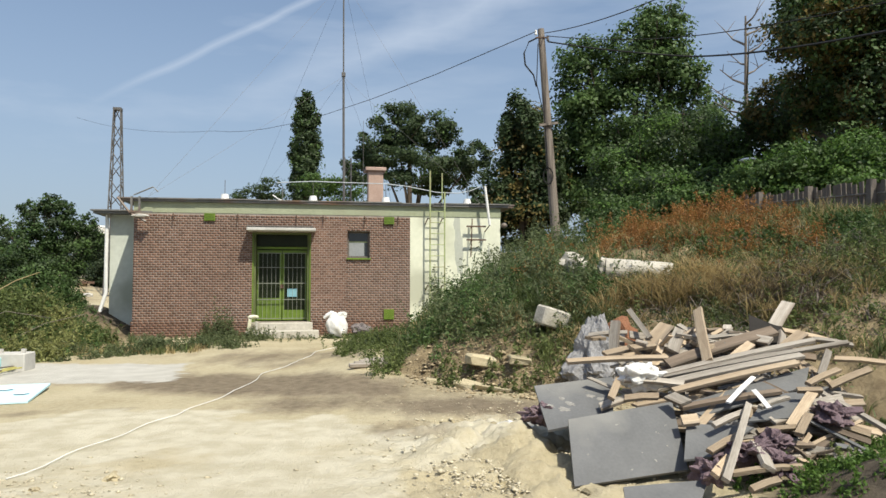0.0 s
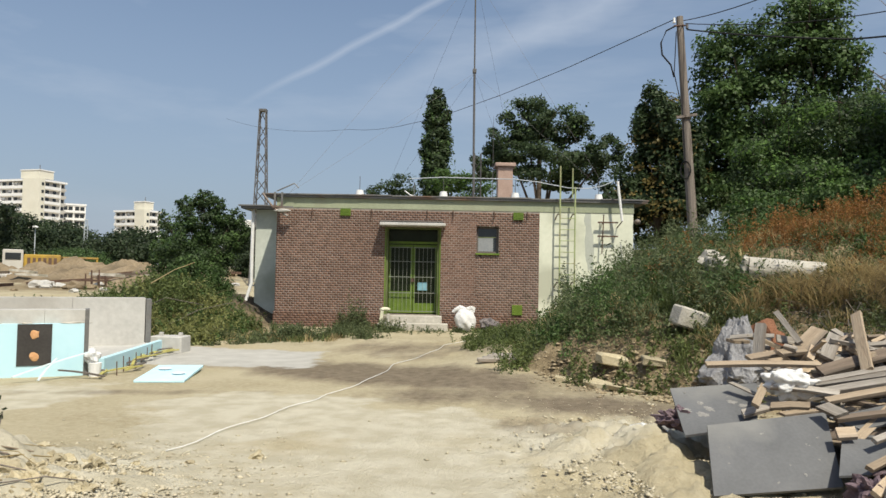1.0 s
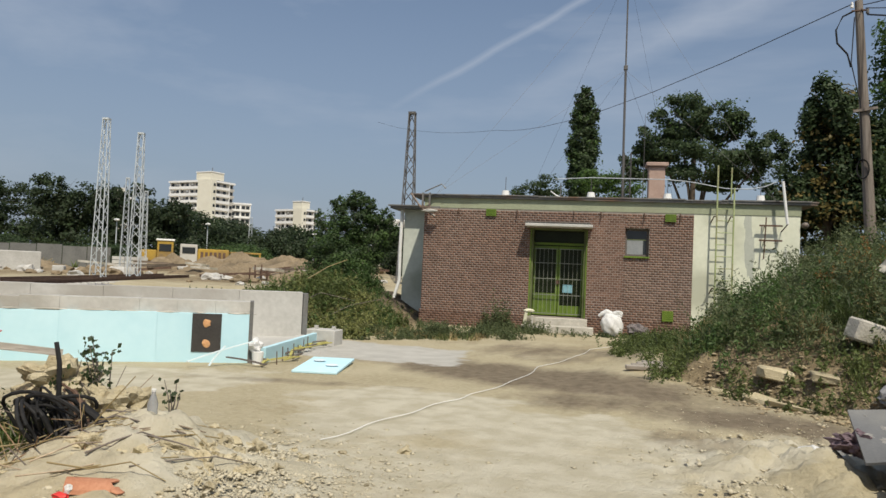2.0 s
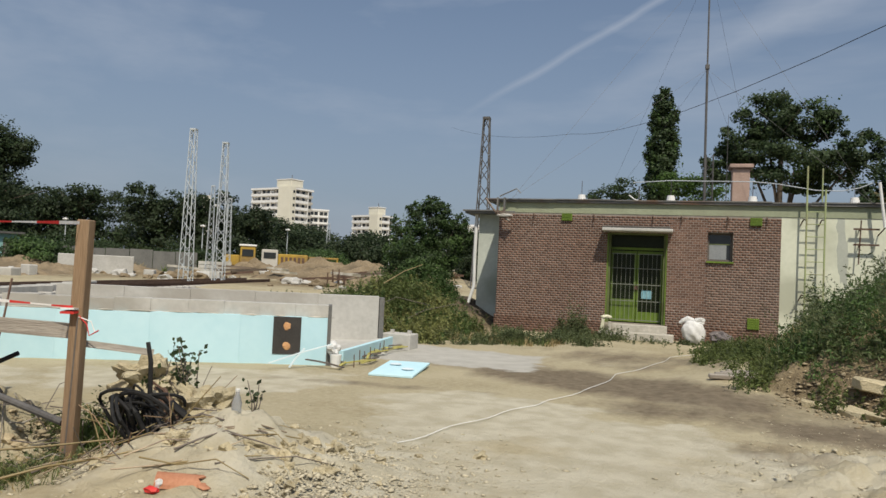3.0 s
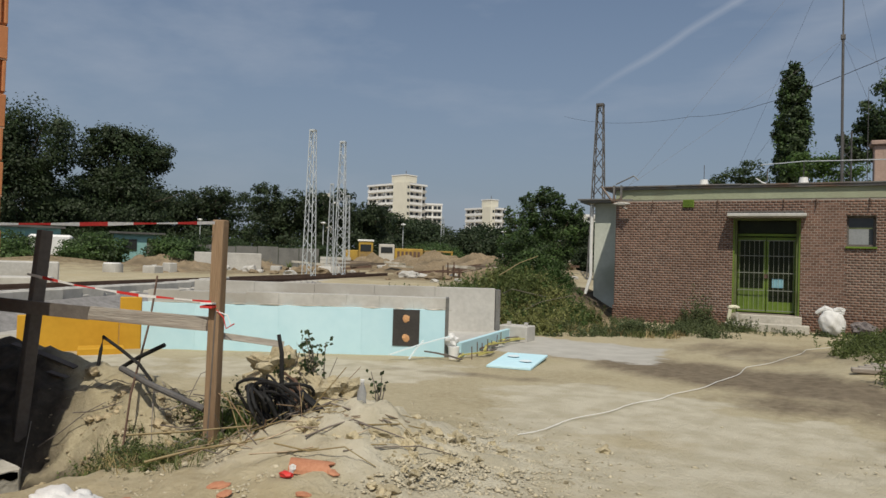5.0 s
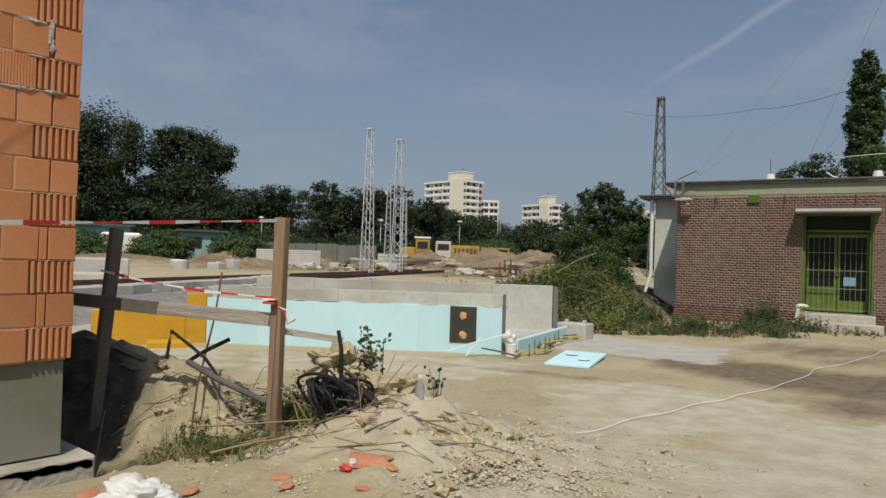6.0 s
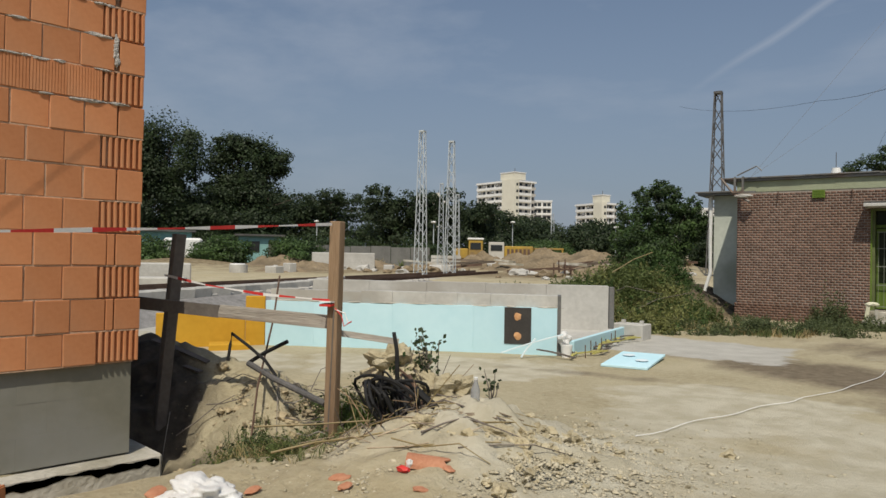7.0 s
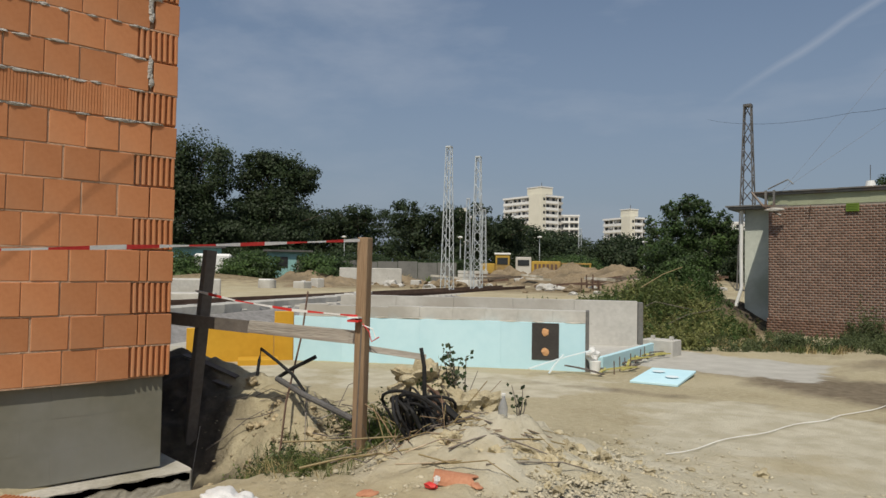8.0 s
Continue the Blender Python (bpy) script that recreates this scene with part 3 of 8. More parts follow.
def house_door():
    d0, d1, h0, h1 = DOOR
    v = 0.27
    bm = bmesh.new()
    box(bm, d0 + 0.002, d0 + 0.035, 0.006, 0.06, h0, h1 - 0.04)
    box(bm, d1 - 0.035, d1 - 0.002, 0.006, 0.06, h0, h1 - 0.04)
    box(bm, d0 + 0.09, d1 - 0.09, v, v + 0.08, 2.29, 2.35)
    frame_ob = part("door_frame", bm, M_GREEN, house, "worn yellow-green painted door frame")
    # inner frame in the shade-darkened olive, only the outer strip in full green
    bm = box(bmesh.new(), d0 + 0.002, d0 + 0.09, 0.061, v + 0.09, h0, h1 - 0.04)
    box(bm, d1 - 0.09, d1 - 0.002, 0.061, v + 0.09, h0, h1 - 0.04)
    box(bm, d0 + 0.002, d1 - 0.002, 0.006, v + 0.09, h1 - 0.04, h1 - 0.002)
    part("door_jamb", bm, M_JAMB, frame_ob, "door reveal coloured darker olive for its shade")
    bm = box(bmesh.new(), d0 + 0.1, d1 - 0.1, v + 0.03, v + 0.04, 2.37, h1 - 0.04)
    part("transom_pane", bm, M_DOORGLASS, frame_ob)
    mid = (d0 + d1) / 2
    for k, (a, b) in enumerate(((d0 + 0.10, mid - 0.008), (mid + 0.008, d1 - 0.10))):
        bm = bmesh.new()
        for c0, c1 in ((a, a + 0.055), (b - 0.055, b)):
            box(bm, c0, c1, v + 0.02, v + 0.06, h0 + 0.03, 2.26)
        for z0, z1 in ((h0 + 0.03, h0 + 0.30), (2.18, 2.26)):
            box(bm, a + 0.055, b - 0.055, v + 0.022, v + 0.058, z0, z1)
        if k == 0:
            box(bm, a + 0.055, b - 0.055, v + 0.026, v + 0.05, h0 + 0.30, h0 + 0.62)
        leaf = part("door_leaf", bm, M_GREEN, house, "green painted door leaf with glass")
        bm = box(bmesh.new(), a + 0.056, b - 0.056, v + 0.036, v + 0.044, h0 + (0.30 if k else 0.622), 2.18)
        part("pane", bm, M_DOORGLASS, leaf)
        grille = bmesh.new()
        x = a + 0.05
        while x < b - 0.02:
            rod(grille, (x, v - 0.06, h0 + 0.06), (x, v - 0.06, 2.2), 0.005, seg=5)
            x += 0.112
        for z in (h0 + 0.08, 0.95, 1.38, 1.80, 2.18):
            box(grille, a + 0.01, b - 0.01, v - 0.068, v - 0.052, z - 0.008, z + 0.008)
        part("grille", grille, M_BAR, leaf, "thin barred security grille")
    bm = box(bmesh.new(), mid + 0.14, mid + 0.40, v + 0.024, v + 0.03, 1.02, 1.24)
    notice = part("notice", bm, material("blue_notice", (0.16, 0.36, 0.44), (0.28, 0.50, 0.56), 6.0, 0.6, 0.0), house, "small blue paper notice on the glass")
    bm = box(bmesh.new(), mid - 0.05, mid + 0.05, v - 0.02, v + 0.018, 1.25, 1.35)
    part("lock_box", bm, M_RUST, house)
    bm = box(bmesh.new(), 2.82, 4.56, -0.50, 0.02, 2.735, 2.81, bevel=0.012)
    canopy = part("door_canopy", bm, M_CONCRETE, house, "thin white concrete slab over the door")
    bm = box(bmesh.new(), 2.82, 4.50, -0.44, 0.02, 2.815, 2.86)
    part("canopy_felt", bm, M_ROOF, canopy)
    bm = box(bmesh.new(), 2.90, 4.50, -0.36, -0.045, 0.15, 0.36, bevel=0.015)
    part("upper_step", bm, M_CONCRETE_OLD, house)
    bm = box(bmesh.new(), 2.84, 4.66, -0.70, -0.362, -0.05, 0.18, bevel=0.015)
    part("lower_step", bm, M_CONCRETE_OLD, house)


def house_window():
    a, b, z0, z1 = WIN
    bm = bmesh.new()
    for c in ((a, a + 0.05, z0, z1), (b - 0.05, b, z0, z1), (a + 0.05, b - 0.05, z0, z0 + 0.05), (a + 0.05, b - 0.05, z1 - 0.05, z1)):
        box(bm, c[0] + 0.001, c[1] - 0.001, 0.14, 0.20, c[2] + 0.001, c[3] - 0.001)
    w = part("window", bm, M_WOOD_DARK, house, "small square window with a dark frame")
    bm = box(bmesh.new(), a + 0.05, b - 0.05, 0.165, 0.172, z0 + 0.05, z1 - 0.05)
    part("pane", bm, M_GLASS, w)
    bm = box(bmesh.new(), a + 0.052, b - 0.14, 0.156, 0.163, z0 + 0.052, z0 + 0.42)
    part("curtain", bm, material("grey_net_curtain", (0.20, 0.215, 0.22), (0.30, 0.315, 0.32), 3.0, 0.5, 0.1), w, "grey frosted lower half of the window")
    part("glazing_bar", box(bmesh.new(), a + 0.052, b - 0.052, 0.15, 0.164, z0 + 0.422, z0 + 0.445), M_JAMB, w)
    bm = box(bmesh.new(), a - 0.02, b + 0.02, -0.05, 0.14, z0 - 0.045, z0 - 0.002)
    part("sill", bm, M_GREEN, w, "green painted sill")
    for u0, u1, w0, w1 in ((1.72, 1.99, 3.0, 3.19), (6.38, 6.65, 2.97, 3.17), (6.38, 6.65, 0.41, 0.68)):
        bm = box(bmesh.new(), u0, u1, -0.055, -0.004, w0, w1)
        g = part("vent_cover", bm, M_GREEN, house, "bright green square vent cover")
        bm = bmesh.new()
        for k in range(5):
            z = w0 + (k + 0.5) * (w1 - w0) / 5
            box(bm, u0 + 0.02, u1 - 0.02, -0.064, -0.0555, z - 0.008, z + 0.008)
        part("slat", bm, M_GREEN, g)


def house_wing():
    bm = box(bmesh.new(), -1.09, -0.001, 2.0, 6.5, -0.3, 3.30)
    part("wing_wall", bm, M_PLASTER_SHADED, house, "white plastered lower wing, darkened for tree shade")
    bm = box(bmesh.new(), -1.46, 0.0 - 0.002, 1.66, 6.8, 3.305, 3.37)
    box(bm, -1.52, -0.35, 1.60, 6.9, 3.372, 3.41)
    part("wing_roof", bm, M_ZINC, house, "thin projecting roof of the wing")
    bm = bmesh.new()
    chain(bm, [(-1.16, 1.93, 3.28), (-1.17, 1.93, 2.0), (-1.16, 1.93, 1.1), (-1.30, 1.85, 0.55)], 0.05, seg=8)
    part("downpipe", bm, M_WHITE, house, "bent white downpipe")
    bm = bmesh.new()
    for u in (-0.02, 0.17):
        box(bm, u, u + 0.05, -0.33, -0.28, 3.20, 3.57)
    box(bm, -0.05, 0.5, -0.34, -0.30, 3.16, 3.20)
    chain(bm, [(0.05, -0.3, 3.6), (0.5, -0.25, 3.82), (0.62, -0.25, 3.70)], 0.018)
    chain(bm, [(0.0, -0.3, 3.14), (0.35, -0.3, 2.94)], 0.03)
    chain(bm, [(-0.35, -0.22, 3.55), (-0.02, -0.24, 3.12)], 0.03)
    part("gutter_bracket", bm, M_ZINC, house, "broken hanging gutter brackets")
    bm = lump(bmesh.new(), (0.22, -0.32, 3.08), (0.24, 0.06, 0.045), 0.3, 2, 3.0)
    part("gutter_scrap", bm, M_CONCRETE, house, "crumpled white gutter scrap")


def water_stains():
    m = material("grey_water_stain", (0.40, 0.42, 0.36), (0.50, 0.52, 0.45), 3.0, 0.95, 0.1)
    for u, z, w, h in ((8.42, 2.45, 0.085, 0.72), (8.50, 2.1, 0.06, 0.6), (8.35, 3.0, 0.05, 0.18), (8.05, 2.9, 0.02, 0.28), (9.3, 1.9, 0.05, 0.4)):
        part("water_stain", lump(bmesh.new(), (u, 0.0035, z), (w, 0.002, h), 0.55, 3, u * 3), m, house, "grey water stain on the plaster")


water_stains()
house_walls()
brick_rows()
house_door()
house_window()
house_wing()

# ---- concrete basin with foam cladding ----
FRONT = pose(-6.60, 8.70, 0, 0, 0, 180 + 35.9)
basin = thing("concrete_basin", FRONT, "new concrete retaining walls clad with pale blue foam", "retaining wall")


def basin_walls():
    # local x runs along the front wall away from the corner, local y towards the viewer
    bm = bmesh.new()
    x, rng = 0.0, random.Random(5)
    part("wall_core", box(bm, 0, 4.55, -0.25, 0.0, -0.4, 0.62), M_CONCRETE, basin)
    for k, w in enumerate((0.50, 0.52, 0.5, 0.5, 0.52, 0.5, 0.5, 0.5, 0.48)):
        top = 0.875 + rng.uniform(-0.012, 0.01)
        bm = box(bmesh.new(), x + 0.0008, x + w - 0.0008, -0.25 - 0.004 * (k % 2), 0.002 + 0.004 * (k % 2), 0.624, top, bevel=0.002)
        part("concrete_block", bm, M_CONCRETE, basin)
        x += w
    x = 0.02
    for w in (1.25, 1.25, 1.25, 0.8):
        bm = box(bmesh.new(), x, x + w - 0.0006, 0.006, 0.08, -0.05, 0.70 + rng.uniform(-0.012, 0.006), bevel=0.002)
        part("foam_panel", bm, M_BLUE, basin, "smooth pale blue foam panel")
        x += w
    bm = box(bmesh.new(), -0.02, 4.55, 0.0, 0.30, -0.3, -0.052, bevel=0.01)
    part("footing", bm, M_CONCRETE_OLD, basin)
    part("corner_edge", box(bmesh.new(), -0.035, 0.017, -0.24, 0.084, -0.05, 0.885, bevel=0.004), M_ZINC, basin, "grey strip at the corner of the wall")
    for k in range(9):
        u = 0.1 + 0.5 * k + rng.uniform(0, 0.2)
        part("joint_gap", lump(bmesh.new(), (u, 0.045, 0.705), (rng.uniform(0.1, 0.28), 0.04, 0.012), 0.5, 2, k * 2.0), M_CONCRETE_OLD, basin)
    # dark square with two patches
    bm = box(bmesh.new(), 0.40, 0.80, 0.082, 0.09, 0.15, 0.695)
    plate = part("dark_square", bm, M_BLACKPANEL, basin, "charcoal rectangle on the foam")
    for z in (0.56, 0.27):
        bm = lump(bmesh.new(), (0.60, 0.092, z), (0.055, 0.012, 0.06), 0.35, 2, z * 9)
        part("adhesive_patch", bm, M_PATCH, plate, "round orange adhesive patch")
    # return wall with its kerb, slab and the tall rear wall
    turn = pose(0, 0, 0, 0, 0, -20.5)
    bm = box(bmesh.new(), -0.16, -0.02, -2.95, -0.05, -0.3, 0.20, turn)
    part("kerb_wall", bm, M_CONCRETE, basin)
    bm = box(bmesh.new(), -0.24, -0.165, -2.98, -0.02, -0.05, 0.22, turn, bevel=0.006)
    part("foam_panel", bm, M_BLUE, basin)
    bm = box(bmesh.new(), 0.0, 4.5, -2.24, -0.26, -0.2, 0.16)
    box(bm, -0.015, 0.9, -2.4, -0.27, -0.2, 0.164, turn)
    part("floor_slab", bm, M_CONCRETE, basin)
    for k in range(5):
        bm = box(bmesh.new(), -0.88 + k * 1.1, -0.88 + (k + 1) * 1.1 - 0.003, -2.50, -2.245, -0.3, 0.96 + 0.004 * (k % 3), bevel=0.004)
        part("rear_wall_panel", bm, M_CONCRETE, basin)
    bm = box(bmesh.new(), -0.98, -0.89, -2.51, -2.24, -0.3, 0.94, bevel=0.006)
    part("wall_end", bm, M_ZINC, basin)


basin_walls()

yellow = thing("yellow_foam_wall", pose(-10.30, 5.98, 0, 0, 0, 180 + 62), "ochre yellow foam-clad foundation wall", "foundation wall")
part("panel", box(bmesh.new(), 0, 0.30, -0.1, 0.0, -0.2, 0.76, bevel=0.01), M_YELLOW, yellow)
part("panel", box(bmesh.new(), 0.305, 1.62, -0.1, 0.0, -0.2, 0.50, bevel=0.01), M_YELLOW, yellow)
part("step_block", box(bmesh.new(), 0.24, 0.84, 0.16, 0.56, -0.3, 0.07, bevel=0.01), M_YELLOW, yellow)

# ---- clay block wall ----
block_wall = thing("clay_block_wall", pose(-6.0, 2.26, 0), "unplastered orange clay block wall on a grey base", "wall")


def block_rows():
    rng = random.Random(8)
    part("core", box(bmesh.new(), -2.3, -0.036, -0.329, -0.037, 0.56, 4.5), M_BED, block_wall, "dusty tan joints between blocks")
    part("core", box(bmesh.new(), -2.3, -0.009, -4.5, -0.33, 0.561, 4.501), M_BED, block_wall, "dusty tan joints between blocks")
    part("base_wall", box(bmesh.new(), -2.3, -0.053, -4.5, -0.046, -0.16, 0.555), M_CEMENT, block_wall, "grey cement-rendered base")
    for r in range(3):
        y = -0.044 - (0.2 if r % 2 else 0.0)
        k = 0
        while y > -4.4:
            e = y + (0.2 if r % 2 and k == 0 else 0.0)
            bm = box(bmesh.new(), -0.2, -0.050 + rng.uniform(-0.0008, 0.0008), y - 0.3996, e, -0.155 + r * 0.237, 0.0817 + r * 0.237)
            part("cement_block", bm, M_CEMENT, block_wall)
            y -= 0.4
            k += 1
    bitumen = material("black_bitumen", (0.03, 0.029, 0.028), (0.085, 0.08, 0.072), 8.0, 0.7, 0.5)
    for a, b, fixed in ((-4.4, 0.165, True), (-2.3, 0.085, False)):
        bm = bmesh.new()
        rows = []
        for k in range(int((b - a) / 0.02)):
            u = a + k * 0.02
            low = -0.255 + 0.045 * noise.noise((u * 3, 3, 1)) + 0.025 * noise.noise((u * 14, 1, 4))
            high = -0.205 + 0.018 * noise.noise((u * 9, 6, 2))
            rows.append([bm.verts.new((0.0935, u, z) if fixed else (u, 0.1735, z)) for z in (low, high)])
        for p, q in zip(rows, rows[1:]):
            bm.faces.new((p[0], q[0], q[1], p[1]))
        bmesh.ops.solidify(bm, geom=bm.faces[:], thickness=0.003)
        part("bitumen_coat", bm, bitumen, block_wall, "ragged black bitumen along the footing")
    part("footing", box(bmesh.new(), -2.4, 0.09, -4.5, 0.17, -0.7, -0.175, bevel=0.02), M_CONCRETE_OLD, block_wall, "concrete footing with black bitumen edge")

    def block(y0, y1, z0, ribs, deep, out):
        bm = bmesh.new()
        w = y1 - y0
        if ribs:
            pitch = w / ribs
            for i in range(ribs):
                y = -pitch * (i + 0.5)
                cut = 0.25 if deep > 0.01 else 0.40
                box(bm, -0.05, deep, y - pitch * cut, y + pitch * cut, 0.002 + rng.uniform(0, 0.006), 0.238 - rng.uniform(0, 0.006), bevel=0.004 if deep > 0.01 else 0.0)
            box(bm, -0.05, 0.0, -w + 0.003, -0.003, 0.0, 0.239)
        else:
            box(bm, -0.05, 0.0, -w + 0.003, -0.003, 0.0, 0.239, bevel=0.004)
        ob = part("clay_block", bm, M_BLOCK, block_wall)
        ob.location = (out, y1, z0)
        ob.rotation_euler = (rng.uniform(-0.012, 0.012), 0, rng.uniform(-0.014, 0.014))
    for r in range(16):
        z = 0.572 + r * 0.2502
        y = 0.0
        if r % 2 == 0:
            block(y - 0.32, y, z, 7, 0.032, rng.uniform(-0.004, 0.004) - 0.030)
            y -= 0.325
        else:
            block(y - 0.20, y, z, 0, 0, rng.uniform(-0.004, 0.004))
            y -= 0.205
            if r in (1, 3):
                block(y - 0.06, y, z, 0, 0, 0)
                y -= 0.062
            if r in (9, 11):
                y -= 0.03
        # a bed of tan dust and mortar nearly flush with the faces
        part("bed_joint", box(bmesh.new(), -0.030, -0.005, -4.4, -0.33 if r % 2 == 0 else -0.003, z - 0.0115, z - 0.0005), M_BED, block_wall)
        while y > -4.3:
            w = 0.249 + rng.choice((0.0, 0.0, -0.012, 0.008))
            block(y - w, y, z, 12 if r == 8 else 0, 0.006, rng.uniform(-0.005, 0.005))
            y -= w + rng.choice((0.0, 0.0, 0.001, 0.003, 0.007))

    # mortar squeezed out of the upper joints
    for k in range(90):
        r = rng.choice((8, 9, 9, 10, 11, 11, 12, 13))
        y = -rng.uniform(0.15, 2.6)
        bm = lump(bmesh.new(), (0.0, y, 0.572 + r * 0.2502 - 0.006 + rng.uniform(-0.01, 0.004)), (0.014, rng.uniform(0.03, 0.09), rng.uniform(0.006, 0.016)), 0.7, 2, k * 1.3)
        part("mortar_smear", bm, M_JOINT, block_wall)
    for z in (2.9, 2.95, 3.0, 3.05, 3.42, 3.47, 3.52, 3.57):
        bm = lump(bmesh.new(), (0.0, -0.225 + rng.uniform(-0.01, 0.01), z), (0.012, 0.02, 0.045), 0.6, 2, z * 7)
        part("mortar_smear", bm, M_JOINT, block_wall)


block_rows()

# ---- plants ----
def leaf_quads(centres, size, rng, droop=0.0, narrow=0.55):
    """One small pointed leaf of four corners at each centre."""
    n = len(centres)
    d = rng.normal(size=(n, 3))
    d[:, 2] -= droop
    d /= np.linalg.norm(d, axis=1)[:, None]
    e = np.cross(d, rng.normal(size=(n, 3)))
    e /= np.linalg.norm(e, axis=1)[:, None] + 1e-9
    s = (size * rng.uniform(0.6, 1.35, n))[:, None]
    v = np.stack([centres - d * s * 0.5, centres + e * s * narrow * 0.5, centres + d * s * 0.5, centres - e * s * narrow * 0.5], 1).reshape(-1, 3)
    return v, np.arange(n * 4).reshape(n, 4)


def turned_leaves(centres, facing, size, rng, narrow=0.6):
    """Leaves whose faces point mostly outward and up from the twig that bears them."""
    n = len(centres)
    nrm = facing + rng.normal(size=(n, 3)) * 0.62
    nrm /= np.linalg.norm(nrm, axis=1)[:, None] + 1e-9
    d = np.cross(nrm, rng.normal(size=(n, 3)))
    d /= np.linalg.norm(d, axis=1)[:, None] + 1e-9
    e = np.cross(nrm, d)
    s = (size * rng.uniform(0.55, 1.4, n))[:, None]
    v = np.stack([centres - d * s * 0.5, centres + e * s * narrow * 0.5, centres + d * s * 0.5, centres - e * s * narrow * 0.5], 1).reshape(-1, 3)
    return v, np.arange(n * 4).reshape(n, 4)


def crown_points(blob, per, rng, clumps, loose=0.33):
    """Leaves gathered in uneven clumps through an ellipsoid, with the way that each one faces."""
    x, y, z, rx, rz = blob
    k = rng.normal(size=(clumps, 3))
    k /= np.linalg.norm(k, axis=1)[:, None]
    k *= (rng.uniform(0.25, 1.08, clumps) ** 0.5)[:, None]
    pick = rng.integers(0, clumps, per)
    spread = rng.uniform(0.55, 1.3, clumps)[pick][:, None]
    off = rng.normal(size=(per, 3))
    off[:, 2] *= 0.75
    r = np.linalg.norm(off, axis=1)[:, None] + 1e-9
    off = off / r * np.minimum(r, 2.1) ** 0.8
    p = k[pick] + off * loose * 0.46 * spread
    facing = 0.75 * off / (np.linalg.norm(off, axis=1)[:, None] + 1e-9) + 0.45 * k[pick] + np.array((0, 0, 0.55))
    return p * np.array((rx, rx, rz)) + np.array((x, y, z)), facing


def tree(name, base, blobs, leaf, per, mats, label, trunk=0.22, clumps=26, loose=0.33, seed=1, bark=None, top=None):
    """A tapered trunk, a limb to every part of the crown, and a crown of single leaves."""
    clumps, loose = int(clumps * 1.7), loose * 1.25
    rng = np.random.default_rng(seed)
    bx, by = base
    bz = gz(bx, by) - 0.2
    t = thing(name, Matrix.Translation((bx, by, bz)), label, "tree" if trunk > 0.07 else "bush")
    mid = np.mean([b[:3] for b in blobs], axis=0) if top is None else np.array(top)
    o = Vector((bx, by, bz))
    bm = bmesh.new()
    crook = Vector((mid[0], mid[1], bz + (mid[2] - bz) * 0.55)) - o
    pts = [Vector((0, 0, 0)), crook * 0.3 + Vector((0.1, 0.05, 0)) * trunk, crook * 0.65, crook, Vector(mid) - o]
    chain(bm, pts, trunk, trunk * 0.35, 8)
    part("trunk", bm, bark or M_BARK, t)
    for b in blobs:
        bm = bmesh.new()
        tip = Vector(b[:3]) - o
        start = pts[3].lerp(pts[1], 0.35)
        chain(bm, [start, start.lerp(tip, 0.5) + Vector((0, 0, 0.12 * b[4])), tip], trunk * 0.35, trunk * 0.10, 6)
        for j in range(4):
            a = rng.normal(size=3) * np.array((b[3], b[3], b[4])) * 0.55
            rod(bm, tip.lerp(start, 0.25), tip + Vector(a), trunk * 0.12, trunk * 0.04, 5)
        part("limb", bm, bark or M_BARK, t)
    sizes = np.array([b[3] * b[3] + b[3] * b[4] for b in blobs])
    share = sizes / sizes.sum()
    for k, (m, part_of) in enumerate(mats):
        made = [crown_points(b, max(20, int(3.0 * per * part_of * s)), rng, clumps, loose) for b, s in zip(blobs, share)]
        cs, facing = np.concatenate([a for a, b in made]), np.concatenate([b for a, b in made])
        v, f = turned_leaves(cs - np.array(o), facing, leaf * 0.74, rng)
        tagged(from_arrays("crown", v, f, m, t), kind="stuff")
    return t


def blades(points, tall, rng, width=0.012, lean=0.45):
    """Bent grass blades, each of two faces."""
    n = len(points)
    a = rng.uniform(0, 2 * math.pi, n)
    d = np.stack([np.cos(a), np.sin(a), np.zeros(n)], 1)
    w = np.stack([-np.sin(a), np.cos(a), np.zeros(n)], 1) * (width * rng.uniform(0.6, 1.4, n))[:, None]
    h = (tall * rng.uniform(0.45, 1.25, n))[:, None]
    l = (lean * rng.uniform(0.2, 1.3, n))[:, None] * h
    up = np.array((0, 0, 1.0))
    mid = points + up * h * 0.6 + d * l * 0.35
    tip = points + up * h + d * l
    v = np.stack([points - w, points + w, mid + w * 0.7, mid - w * 0.7, tip + w * 0.12, tip - w * 0.12], 1).reshape(-1, 3)
    k = np.arange(n)[:, None] * 6
    f = np.concatenate([k + np.array([[0, 1, 2, 3]]), k + np.array([[3, 2, 4, 5]])])
    return v, f


def scatter(n, cx, cy, rx, ry, rng, turn=0.0, flat=False, clump=0):
    if clump:
        seeds = rng.normal(size=(clump, 2)) * 0.6
        p = seeds[rng.integers(0, clump, n)] + rng.normal(size=(n, 2)) * 0.10
    else:
        p = rng.uniform(-1, 1, size=(n, 2)) if flat else rng.normal(size=(n, 2)) * 0.5
    c, s = math.cos(turn), math.sin(turn)
    x, y = p[:, 0] * rx, p[:, 1] * ry
    return cx + x * c - y * s, cy + x * s + y * c


def on_ground(x, y, dz=-0.03):
    return np.stack([x, y, height(x, y) + dz], 1)


